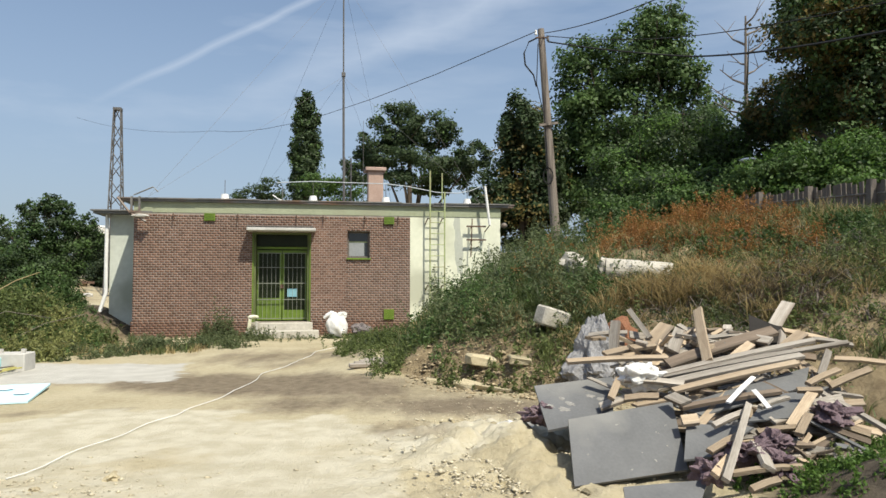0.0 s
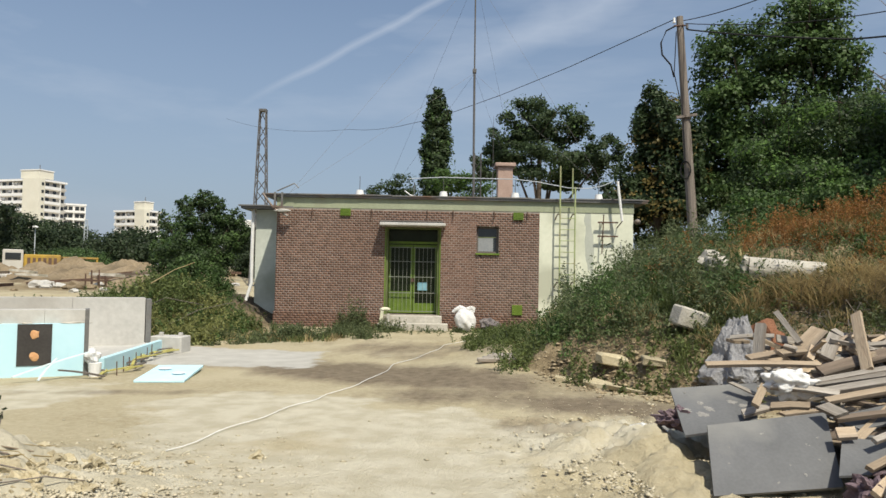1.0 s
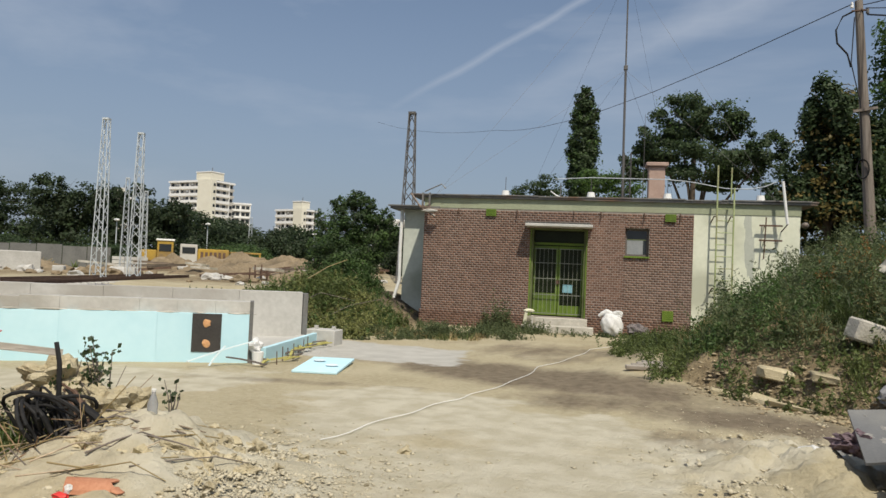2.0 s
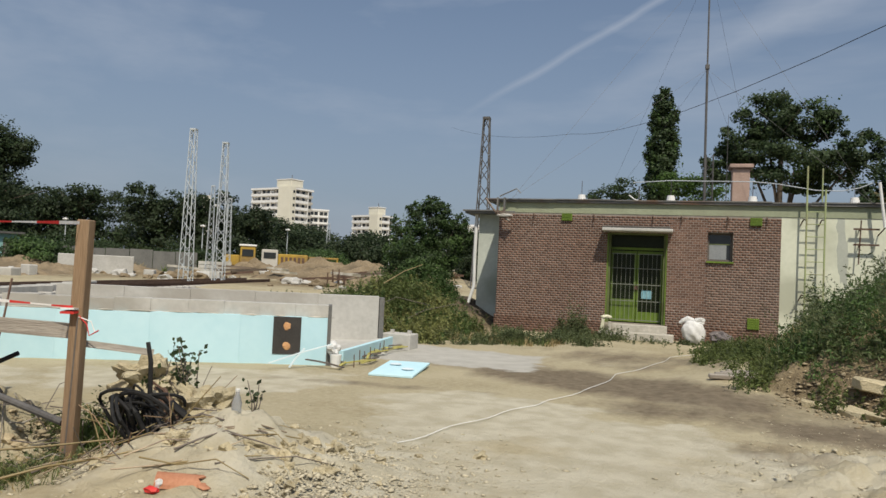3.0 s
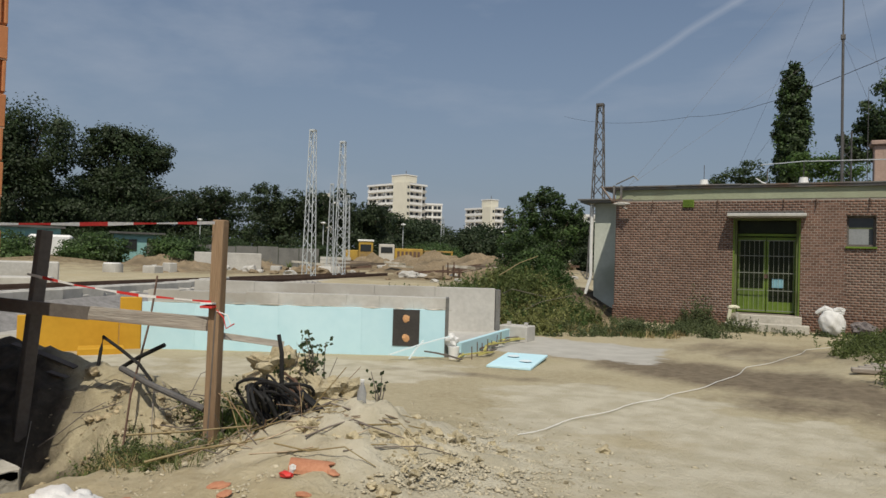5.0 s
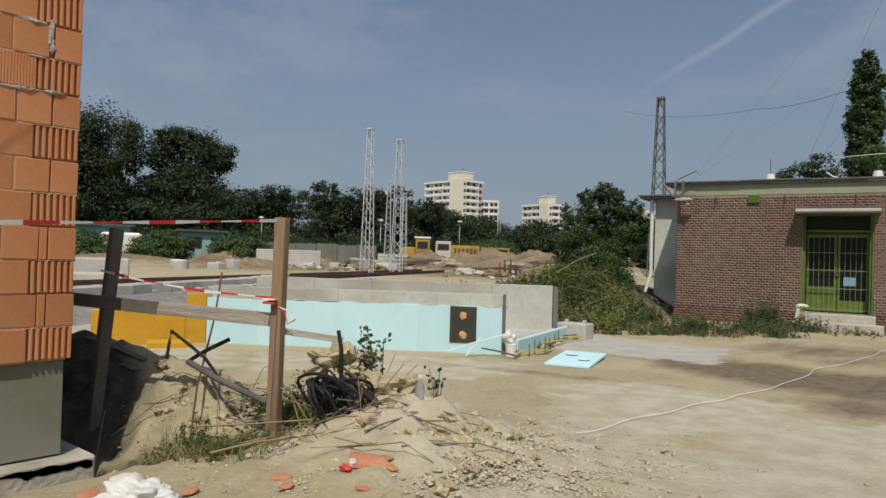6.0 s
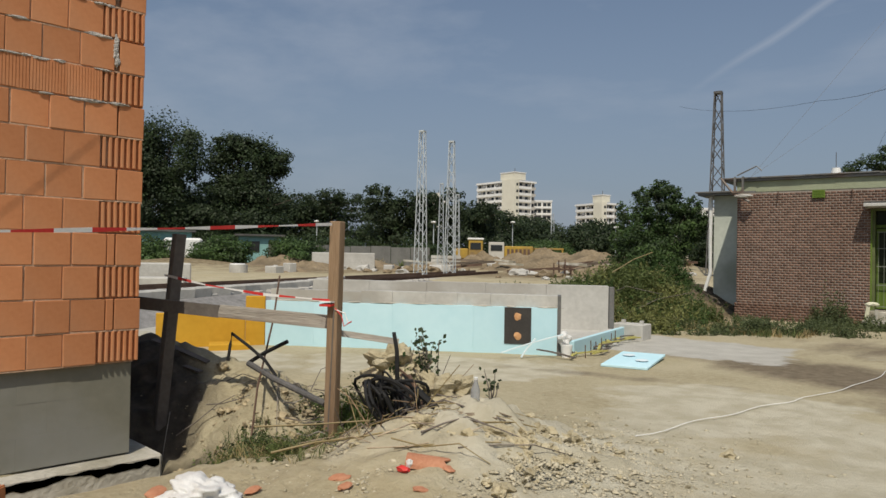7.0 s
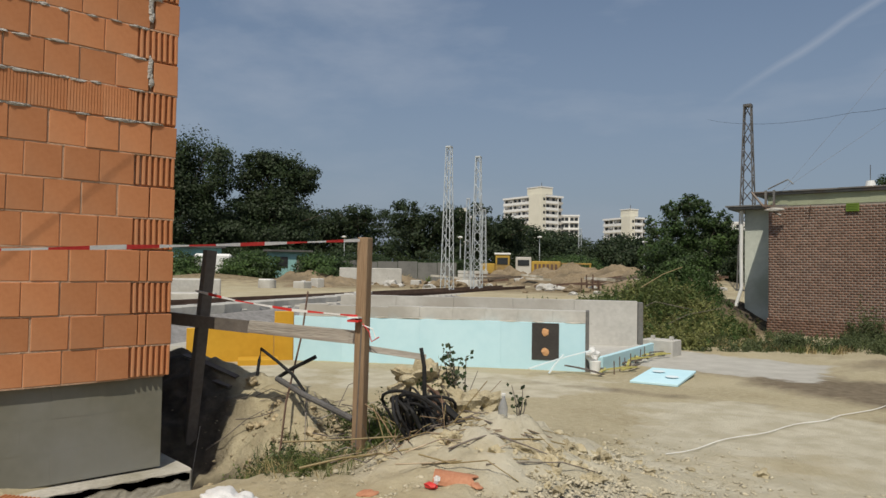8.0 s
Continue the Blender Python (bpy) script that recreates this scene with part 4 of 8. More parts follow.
def herbs(name, xy, tall, leaf, mat, seed, label, per=24, narrow=0.4):
    """Leafy weeds: small leaves round upright stems."""
    rng = np.random.default_rng(seed)
    g = on_ground(*xy)
    n = len(g)
    h = tall * rng.uniform(0.35, 1.15, n) * np.array([min(1.6, max(0.3, 1.0 + 1.3 * noise.noise((a * 1.3, b * 1.3, seed)))) for a, b in g[:, :2]])
    k = np.repeat(np.arange(n), per)
    u = rng.uniform(0.05, 1, n * per)
    r = 0.17 * tall * (1.15 - u)[:, None] * rng.normal(size=(n * per, 2))
    leanv = rng.normal(size=(n, 2))[k] * 0.22 * (u * h[k])[:, None]
    c = g[k] + np.concatenate([r + leanv, (u * h[k])[:, None]], 1)
    out = np.concatenate([r / (0.17 * tall), 0.6 + 0.3 * rng.normal(size=(n * per, 1))], 1)
    v, f = turned_leaves(c, out, leaf, rng, narrow)
    return tagged(from_arrays(name, v, f, mat), label, "weeds", kind="stuff")


def stick(pts, r, mat, label, name="stick", group="sticks on the rubble"):
    o = Vector(pts[0])
    t = thing(name, Matrix.Translation(o), label, "stick", group)
    part("stem", chain(bmesh.new(), [Vector(p) - o for p in pts], r, r * 0.6, 5), mat, t)


def all_trees():
    tree("robinia_tree", (-1.0, 38.5), [(-2.36, 37.84, 9.7, 1.65, 1.35), (-0.39, 37.9, 9.5, 1.44, 1.14), (-3.4, 37.77, 8.55, 1.2, 0.9), (1.73, 37.86, 7.73, 1.14, 1.26), (-0.99, 37.9, 7.27, 2.56, 1.14), (-4.15, 37.7, 7.39, 1.05, 0.84)],
         0.2, 15000, [(M_LEAF_DARK, 0.95), (M_LEAF, 0.05)], "airy dark green tree with gaps in its crown", 0.28, 16, 0.3, 3)
    tree("poplar_tree", (-8.3, 44.2), [(-8.38, 44.15, 12.45, 0.55, 0.8), (-8.33, 44.16, 11.4, 0.82, 1.0), (-8.31, 44.16, 9.9, 0.95, 1.2), (-8.35, 44.16, 8.6, 1.02, 1.2), (-8.31, 44.2, 7.2, 1.0, 1.2)],
         0.22, 9000, [(M_LEAF_DARK, 0.85), (M_LEAF, 0.15)], "tall narrow dark green poplar", 0.25, 40, 0.3, 4)
    tree("bush", (-9.66, 40.9), [(-9.66, 40.82, 6.6, 1.13, 0.67), (-10.9, 40.8, 6.2, 0.9, 0.5), (-9.6, 40.9, 5.0, 1.8, 1.2)], 0.2, 2600, [(M_LEAF_DARK, 1)], "low dark bush behind the roof", 0.06, 12, 0.4, 5)
    tree("bush", (-6.4, 41.4), [(-7.15, 41.32, 7.0, 1.2, 0.73), (-5.54, 41.56, 6.83, 1.33, 0.67), (-6.2, 41.5, 5.2, 2.0, 1.2)], 0.2, 3000, [(M_LEAF, 0.7), (M_LEAF_BRIGHT, 0.3)], "lighter green bush behind the roof", 0.06, 12, 0.4, 6)
    tree("broadleaf_tree", (3.6, 29.0), [(3.35, 28.69, 7.48, 0.96, 1.38), (3.11, 28.72, 5.75, 0.96, 1.38), (4.13, 28.58, 5.96, 0.92, 1.61), (2.2, 28.9, 4.4, 1.1, 1.0), (3.6, 28.7, 4.0, 1.4, 1.2)],
         0.22, 15000, [(M_LEAF_DARK, 0.9), (M_LEAF_BROWN, 0.1)], "dark tree with yellowing tips", 0.2, 18, 0.38, 7)
    tree("broadleaf_tree", (8.0, 30.0), [(6.35, 30.21, 10.14, 1.47, 1.6), (8.41, 29.69, 10.85, 1.72, 1.47), (9.26, 29.44, 11.98, 1.18, 1.1), (9.81, 29.25, 9.88, 1.23, 1.47), (7.48, 29.95, 8.12, 2.58, 1.6), (5.62, 30.36, 6.73, 1.47, 1.72), (11.08, 29.86, 8.2, 1.27, 1.4), (8.2, 30.0, 5.6, 3.2, 1.7)],
         0.23, 22000, [(M_LEAF, 0.9), (M_LEAF_DARK, 0.1)], "big rounded broadleaf tree, mid green", 0.35, 30, 0.34, 8)
    tree("broadleaf_tree", (7.8, 24.2), [(8.19, 23.47, 6.02, 1.58, 1.15), (6.35, 24.04, 5.15, 1.29, 0.89), (9.24, 23.07, 5.1, 1.19, 0.99), (7.27, 22.72, 4.3, 1.9, 0.8), (9.0, 23.0, 4.0, 1.8, 0.9)],
         0.16, 15000, [(M_LEAF_BRIGHT, 0.3), (M_LEAF, 0.3), (M_LEAF_DARK, 0.4)], "round bushy tree, fresh green", 0.16, 26, 0.36, 9)
    tree("walnut_tree", (12.2, 19.6), [(10.87, 18.93, 8.32, 1.74, 1.22), (11.46, 18.58, 6.67, 1.31, 1.39), (10.57, 20.25, 8.88, 0.82, 0.82), (10.84, 20.1, 6.68, 1.0, 0.91), (12.07, 18.18, 8.2, 1.57, 1.57), (10.81, 22.36, 6.9, 0.99, 1.1), (12.03, 18.21, 5.82, 1.39, 1.57), (10.9, 19.6, 9.9, 1.3, 1.0)],
         0.17, 24000, [(M_LEAF_DARK, 0.25), (M_LEAF_BROWN, 0.4), (M_LEAF, 0.35)], "large overhanging tree, dark with browning leaves", 0.32, 26, 0.36, 10)
    tree("broadleaf_tree", (11.2, 24.0), [(10.77, 23.49, 6.0, 1.2, 1.2), (12.4, 23.8, 6.2, 1.5, 1.5), (9.9, 24.6, 5.0, 1.2, 1.2), (11.5, 22.0, 4.6, 1.7, 1.0), (13.2, 21.4, 5.2, 1.6, 1.6)],
         0.18, 11000, [(M_LEAF_DARK, 1.0)], "dark tree in the shade of the slope", 0.18, 20, 0.36, 11)
    for k, (x, y, z, rx, rz) in enumerate(((8.23, 18.06, 4.1, 0.95, 0.55), (9.16, 17.6, 4.3, 1.11, 0.63), (10.22, 16.99, 4.5, 1.11, 0.71), (5.4, 21.19, 3.6, 1.05, 0.45), (10.8, 16.2, 4.0, 0.95, 0.95), (6.9, 20.6, 3.7, 1.0, 0.5), (9.6, 16.0, 3.6, 0.8, 0.5))):
        tree("bush", (x, y), [(x, y, z, rx, rz), (x + 0.3, y + 0.2, z - 0.7, rx * 1.1, rz), (x - 0.4, y, z - 0.5, rx * 0.8, rz)], 0.13, 4200, [(M_LEAF_BRIGHT, 0.6), (M_LEAF, 0.4)] if k in (1, 2, 4, 6) else [(M_LEAF, 0.8), (M_LEAF_BRIGHT, 0.2)],
             "light green bush along the fence", 0.05, 18, 0.38, 20 + k)
    tree("bush", (-11.5, 20.9), [(-11.69, 21.07, 3.05, 0.75, 0.7), (-12.14, 20.82, 2.4, 0.75, 0.8), (-11.09, 21.38, 2.38, 0.72, 0.9), (-11.4, 20.4, 1.5, 1.0, 0.73), (-12.0, 20.2, 1.7, 0.73, 0.73), (-11.55, 21.0, 3.75, 0.3, 0.3), (-12.05, 20.8, 3.5, 0.32, 0.3),
                                 (-11.25, 21.2, 3.55, 0.34, 0.3), (-10.75, 21.5, 3.15, 0.34, 0.35), (-12.7, 20.6, 3.0, 0.22, 0.3), (-10.45, 21.6, 2.6, 0.25, 0.3), (-12.75, 20.5, 2.1, 0.3, 0.3)],
         0.105, 12000, [(M_LEAF, 0.5), (M_LEAF_DARK, 0.5)], "mid-green self-sown tree with feathery shoots beside the house", 0.07, 22, 0.30, 30)
    # woods beyond the track
    tree("broadleaf_tree", (-64.5, 28.0), [(-64.41, 28.05, 10.58, 3.21, 3.2), (-64.75, 27.26, 5.8, 3.33, 4.0), (-65.87, 24.46, 9.81, 3.33, 4.0), (-66.5, 21.5, 7.0, 3.4, 5.0)], 0.34, 17000, [(M_LEAF_FAR, 0.8), (M_LEAF_DARK, 0.2)], "large dark tree at the wood's edge", 0.4, 26, 0.34, 31)
    tree("broadleaf_tree", (-63.2, 35.0), [(-63.05, 35.25, 9.84, 3.4, 2.9), (-61.68, 37.58, 10.2, 1.6, 1.5), (-63.39, 34.63, 5.08, 5.0, 3.3), (-62.5, 33.2, 11.3, 1.5, 1.3)], 0.34, 17000, [(M_LEAF_FAR, 0.8), (M_LEAF_DARK, 0.2)], "spreading dark tree at the wood's edge", 0.4, 26, 0.34, 32)


def far_wood():
    rng = np.random.default_rng(40)
    for k in range(34):
        a = radians(172 - k * 2.55)
        r = rng.uniform(88, 125)
        h = rng.uniform(8.0, 11.3) * r / 100
        h *= 1.12 if k < 16 else 1.0
        if k > 10:
            h *= 0.93
        if k > 15:
            h *= 0.78
        x, y = r * math.cos(a), r * math.sin(a)
        w = rng.uniform(3.2, 5.2)
        blobs = [(x + rng.uniform(-2, 2), y + rng.uniform(-2, 2), h - 1.8 + rng.uniform(-0.6, 0.6), w * 0.6, 1.9), (x + rng.uniform(-3, 3), y + rng.uniform(-2, 2), h * 0.6, w, 2.6),
                 (x + rng.uniform(-4, 4), y + rng.uniform(-2, 2), h * 0.3, w * 1.2, 2.6), (x + rng.uniform(-3, 3), y, h * 0.72, w * 0.6, 1.8)]
        tree("far_tree", (x, y), blobs, 0.5, 4200, [(M_LEAF_FAR, 0.85), (M_LEAF_DARK, 0.15)] if k % 3 else [(M_LEAF_FAR, 1.0)], "dark green tree in the distant wood", 0.3, 18, 0.36, 50 + k)
    for x, y, z, r in ((-49.0, 25.6, 1.7, 2.1), (-46.3, 30.1, 1.6, 2.0), (-53, 21.5, 1.6, 1.9), (-62, 46, 2.0, 3.2), (-56, 52, 2.0, 3.4), (-50, 66, 2.5, 3.4), (-61, 22, 2.6, 3.6), (-61, 28, 2.6, 3.8), (-60, 34, 2.6, 3.8), (-60, 40, 2.4, 3.6)):
        tree("bush", (x, y), [(x, y, z, r, 1.1), (x + 1, y - 0.6, z - 0.5, r, 1.0), (x - 1, y + 0.4, z - 0.6, r, 0.9)], 0.26, 4200, [(M_LEAF, 0.7), (M_LEAF_DARK, 0.3)] if x > -55 else [(M_LEAF_DARK, 1)], "round green bush by the sheds", 0.06, 16, 0.36, int(90 + r * 10 + x))


def dead_tree():
    rng = random.Random(4)
    bz = gz(10.3, 23.7)
    t = thing("dead_tree", Matrix.Translation((10.32, 23.69, bz)), "leafless dead tree with bare grey branches", "tree")
    bm = bmesh.new()
    chain(bm, [(0, 0, -0.3), (0.05, 0, 3.0), (0.0, 0, 5.0), (0.03, 0, 7.6)], 0.13, 0.03, 7)
    part("trunk", bm, M_DEADWOOD, t)
    for k in range(13):
        z = 3.2 + k * 0.34
        a = rng.uniform(0, 6.28)
        l = rng.uniform(0.8, 1.6) * (1.2 - k / 20)
        tip = Vector((math.cos(a) * l, math.sin(a) * l, z + l * rng.uniform(0.5, 1.1)))
        bm = bmesh.new()
        mid = Vector((tip.x * 0.5, tip.y * 0.5, z + (tip.z - z) * 0.35))
        chain(bm, [(0, 0, z), mid, tip], 0.045, 0.012, 5)
        for j in range(3):
            o = mid.lerp(tip, rng.uniform(0.1, 0.8))
            rod(bm, o, o + Vector((rng.uniform(-0.5, 0.5), rng.uniform(-0.5, 0.5), rng.uniform(0.1, 0.6))), 0.015, 0.006, 4)
        part("branch", bm, M_DEADWOOD, t)


def tufts(name, xy, tall, per, mats, seed, label, width=0.009, lean=0.8):
    """Grass tufts whose blades fan out from each root."""
    rng = np.random.default_rng(seed)
    g = on_ground(*xy)
    big = rng.uniform(0.45, 1.25, len(g))
    which = rng.integers(0, len(mats), len(g))
    for k, m in enumerate(mats):
        sel = np.nonzero(which == k)[0]
        idx = np.repeat(sel, per)
        pts = g[idx].copy()
        pts[:, :2] += rng.normal(size=(len(idx), 2)) * 0.035 * (1 + big[idx])[:, None]
        v, f = blades(pts, tall * big[idx], rng, width, lean)
        tagged(from_arrays(name, v, f, m), label, "grass", kind="stuff")


def slope_weeds():
    rng = np.random.default_rng(60)

    def hill(n, x0, x1, y0, y1, lo=0.05, hi=30, cut=-0.1, off=3.3, freq=0.8):
        x, y = rng.uniform(x0, x1, n), rng.uniform(y0, y1, n)
        d = inside_hill(x, y)
        keep = (d > lo) & (d < hi) & ~((np.abs(x - 2.3) < 1.4) & (y < 7.0))
        patch = np.array([noise.noise((a * freq, b * freq, off)) + 0.5 * noise.noise((a * freq * 3, b * freq * 3, off + 5)) for a, b in zip(x, y)])
        keep &= patch > cut
        return x[keep], y[keep]
    herbs("tall_weeds", hill(1700, -0.9, 2.2, 9.9, 18.5, 0.5, cut=-0.02), 0.68, 0.07, M_WEED_GREY, 61, "tall grey-green weeds on the slope", 44, 0.3)
    herbs("tall_weeds", hill(1000, -0.9, 2.4, 10.0, 18.0, 0.1, cut=0.0, off=8.8), 0.6, 0.07, M_LEAF, 86, "green weeds on the slope", 50, 0.3)
    herbs("low_weeds", scatter(1100, -1.0, 14.4, 0.8, 2.6, rng, 0.06, clump=90), 0.26, 0.055, M_WEED, 96, "low straggling weeds at the slope's foot", 40, 0.35)
    herbs("low_weeds", scatter(500, -1.3, 15.8, 0.6, 1.8, rng, clump=40), 0.22, 0.05, M_WEED_GREY, 97, "low straggling weeds at the slope's foot", 36, 0.35)
    herbs("low_weeds", hill(1000, -1.2, 2.2, 8.9, 13, -0.3, cut=-0.12, off=1.8), 0.24, 0.05, M_WEED, 62, "green weeds at the slope's foot", 36, 0.35)
    tufts("grass_tuft", hill(700, -0.9, 2.0, 10.4, 18, -0.2, cut=-0.05, off=6.1), 0.3, 34, [M_WEED, M_WEED_GREY, M_STRAW, M_WEED], 87, "mixed green and dry grass tufts")
    tufts("grass_tuft", hill(1900, 1.2, 8.0, 6.8, 13.5, cut=-0.05, off=2.2), 0.20, 30, [M_STRAW, M_WEED, M_WEED_GREY, M_WEED, M_WEED_GREY], 63, "dry straw-coloured grass tufts", 0.007, 1.2)
    tufts("grass_tuft", hill(700, 1.5, 7.4, 10.5, 18.5, cut=-0.05, off=4.2), 0.30, 34, [M_WEED, M_WEED_GREY, M_STRAW], 64, "taller grass tufts near the crest")
    herbs("low_weeds", hill(1900, 1.2, 7.6, 7.4, 12.5, cut=0.0, off=9.9, freq=1.3), 0.30, 0.05, M_WEED, 88, "green weeds among dry grass", 40, 0.35)
    herbs("tall_weeds", hill(800, 0.6, 6.2, 8.6, 12.5, cut=0.0, off=7.7, freq=1.1), 0.5, 0.055, M_WEED_GREY, 89, "grey-green weeds among dry grass", 40, 0.3)
    herbs("withered_weeds", scatter(900, 3.9, 13.4, 2.4, 0.9, rng, clump=34), 0.50, 0.05, M_LEAF_RUST, 65, "withered rust-orange weeds on the crest", 44, 0.3)
    herbs("withered_weeds", scatter(260, 5.0, 12.0, 0.9, 0.8, rng, clump=16), 0.45, 0.05, M_LEAF_RUST, 66, "withered rust-orange weeds on the crest", 44, 0.3)
    herbs("withered_weeds", scatter(260, 4.6, 11.2, 1.8, 0.9, rng, clump=14), 0.35, 0.045, M_LEAF_RUST, 90, "withered rust-orange weeds on the slope", 40, 0.3)
    herbs("green_weeds", scatter(700, 5.9, 11.0, 1.1, 1.0, rng, clump=40), 0.30, 0.05, M_LEAF, 67, "leafy green weeds on the crest", 44, 0.4)
    herbs("green_weeds", scatter(420, 5.6, 9.4, 1.8, 1.2, rng, clump=40), 0.4, 0.05, M_WEED, 68, "low green weeds on the slope", 36, 0.4)
    herbs("tall_weeds", scatter(800, 2.2, 19.5, 2.0, 2.6, rng, clump=60), 1.0, 0.08, M_WEED_GREY, 69, "tall grey-green weeds beside the house", 44, 0.3)
    herbs("green_weeds", scatter(800, 5.4, 19.5, 2.8, 2.2, rng, clump=70), 0.7, 0.08, M_LEAF, 70, "leafy undergrowth below the trees", 40)
    tufts("straw", scatter(150, 3.4, 10.3, 1.1, 0.6, rng), 0.3, 40, [M_STRAW], 71, "matted straw below the concrete pipe", 0.007, 1.8)
    tufts("straw", scatter(190, 4.5, 9.6, 1.3, 0.9, rng), 0.3, 40, [M_STRAW, M_DEADWOOD], 91, "tangle of dry stalks on the slope", 0.006, 1.8)
    # leafless tangles among the weeds of the slope
    nr = random.Random(5)
    for cx, cy in ((4.4, 9.2), (5.2, 9.9), (3.2, 9.6), (3.9, 8.4), (5.9, 10.4), (4.9, 11.6)):
        bm = bmesh.new()
        for k in range(70):
            x, y, a, l = nr.gauss(cx, 0.42), nr.gauss(cy, 0.35), nr.uniform(0, 6.28), nr.uniform(0.15, 0.5)
            z = gz(x, y) - 0.02
            dx, dy = math.cos(a) * l, math.sin(a) * l
            chain(bm, [(x, y, z), (x + dx * 0.4, y + dy * 0.4, z + l * nr.uniform(0.3, 0.7)), (x + dx, y + dy, z + l * nr.uniform(0.1, 0.8))], 0.006, 0.003, 3)
        tagged(part("dead_twigs", bm, M_DEADWOOD), "tangle of bare grey twigs on the slope", "twigs", kind="stuff")
    # dark mound and low plants beside the timber heap
    herbs("ground_cover", scatter(800, 2.95, 4.75, 0.9, 0.6, rng, clump=60), 0.13, 0.026, M_LEAF_BRIGHT, 72, "low bright green ground cover", 30, 0.6)
    herbs("ground_cover", scatter(260, 3.5, 5.6, 0.8, 0.6, rng, clump=24), 0.2, 0.035, M_WEED, 73, "low green weeds beside the heap", 30, 0.5)
    # strip along the house front
    hx, hy = rng.uniform(0.2, 4.6, 240), rng.normal(-1.2, 0.35, 240)
    keep = ~((hx > 2.7) & (hx < 4.75) & (hy > -0.9))
    p = np.stack([hx[keep], hy[keep]], 1)
    c, s = math.cos(radians(9.6)), math.sin(radians(9.6))
    herbs("low_weeds", (-7.873 + p[:, 0] * c - p[:, 1] * s, 18.101 + p[:, 0] * s + p[:, 1] * c), 0.17, 0.045, M_WEED_GREY, 74, "low weeds along the house front", 34, 0.35)
    herbs("low_weeds", scatter(130, -5.5, 17.9, 0.6, 0.3, rng, 0.17, clump=9), 0.62, 0.06, M_WEED_GREY, 75, "grey-green weeds by the door", 44, 0.35)
    herbs("low_weeds", scatter(90, -2.3, 18.1, 0.7, 0.3, rng, 0.17, clump=9), 0.22, 0.05, M_WEED_GREY, 76, "low weeds by the door", 30)
    herbs("low_weeds", scatter(1000, -5.7, 15.2, 2.0, 0.7, rng, 1.10, clump=50), 0.24, 0.055, M_WEED_GREY, 77, "patchy low weeds in front of the house", 28, 0.35)
    tufts("grass_tuft", scatter(120, -6.3, 14.6, 1.3, 0.8, rng, 0.3), 0.16, 24, [M_WEED, M_STRAW], 92, "patchy short grass in front of the house")
    # bank beside the house, with cut brush
    herbs("brush", scatter(1300, -8.9, 14.8, 1.2, 1.5, rng, 0.1, clump=70), 0.40, 0.085, M_WEED, 78, "heap of cut brush and weeds", 44, 0.32)
    herbs("brush", scatter(900, -10.5, 15.8, 1.1, 1.3, rng, clump=60), 0.5, 0.08, M_WEED, 79, "tall weeds on the bank", 44, 0.35)
    herbs("brush", scatter(500, -11.0, 14.0, 1.5, 1.4, rng, clump=40), 0.5, 0.06, M_LEAF, 93, "leafy weeds on the bank", 44, 0.35)
    herbs("brush", scatter(800, -9.3, 15.0, 1.1, 1.3, rng, clump=46), 0.36, 0.07, M_LEAF, 95, "dark leaves of cut brush", 44, 0.35)
    herbs("brush", scatter(420, -8.0, 14.6, 0.7, 0.8, rng, clump=30), 0.4, 0.055, M_LEAF, 94, "fresh green leaves on the cut brush", 40, 0.4)
    herbs("brush", scatter(900, -8.8, 14.7, 1.2, 1.5, rng, 0.1, clump=60), 0.44, 0.08, M_WILT, 98, "wilting yellow-green leaves of cut brush", 34, 0.35)
    herbs("brush", scatter(500, -10.4, 18.4, 0.9, 1.5, rng, clump=40), 0.55, 0.08, M_LEAF, 99, "leafy weeds behind the cut brush", 40, 0.35)
    tufts("dry_stalks", scatter(70, -8.8, 15.0, 1.3, 1.9, rng), 0.4, 14, [M_STRAW], 80, "dry stalks in the cut brush", 0.008, 1.7)
    stick([(-8.9, 13.9, 1.15), (-8.6, 14.3, 1.45), (-8.35, 14.7, 1.62)], 0.014, M_STRAW, "pale cut branch stuck in the brush", "branch", "cut branches")
    stick([(-9.4, 14.0, 0.5), (-8.6, 14.0, 0.85), (-7.9, 14.3, 0.7)], 0.009, M_DEADWOOD, "pale cut branch lying on the brush", "branch", "cut branches")
    stick([(-8.3, 13.6, 0.3), (-7.9, 14.1, 0.6), (-7.5, 14.9, 0.75)], 0.009, M_DEADWOOD, "pale cut branch lying on the brush", "branch", "cut branches")
    tufts("grass_tuft", scatter(420, -11.0, 14.8, 2.2, 2.6, rng), 0.36, 30, [M_WEED, M_WEED, M_WEED_GREY], 81, "grass tufts on the bank")
    # ditch by the timber post
    herbs("low_weeds", scatter(120, -5.25, 2.75, 0.5, 0.35, rng, clump=14), 0.2, 0.024, M_WEED, 82, "low weeds round the timber post", 34, 0.45)
    tufts("dry_grass", scatter(90, -5.0, 2.95, 0.5, 0.4, rng), 0.13, 24, [M_STRAW, M_WEED], 83, "dry grass round the timber post", 0.003, 1.3)
    tufts("short_grass", scatter(110, -5.05, 3.95, 0.5, 0.3, rng), 0.16, 30, [M_LEAF_BRIGHT, M_WEED], 84, "fresh grass behind the timber post", 0.004)
    # track side
    tufts("track_grass", scatter(260, -52, 34, 9, 6, rng), 0.6, 24, [M_WEED, M_STRAW], 85, "grass beyond the track", 0.04)


all_trees()
far_wood()
dead_tree()
slope_weeds()


# ---- on and round the house ----
def in_house(x, y, z):
    return HOUSE @ Matrix.Translation((x, y, z))


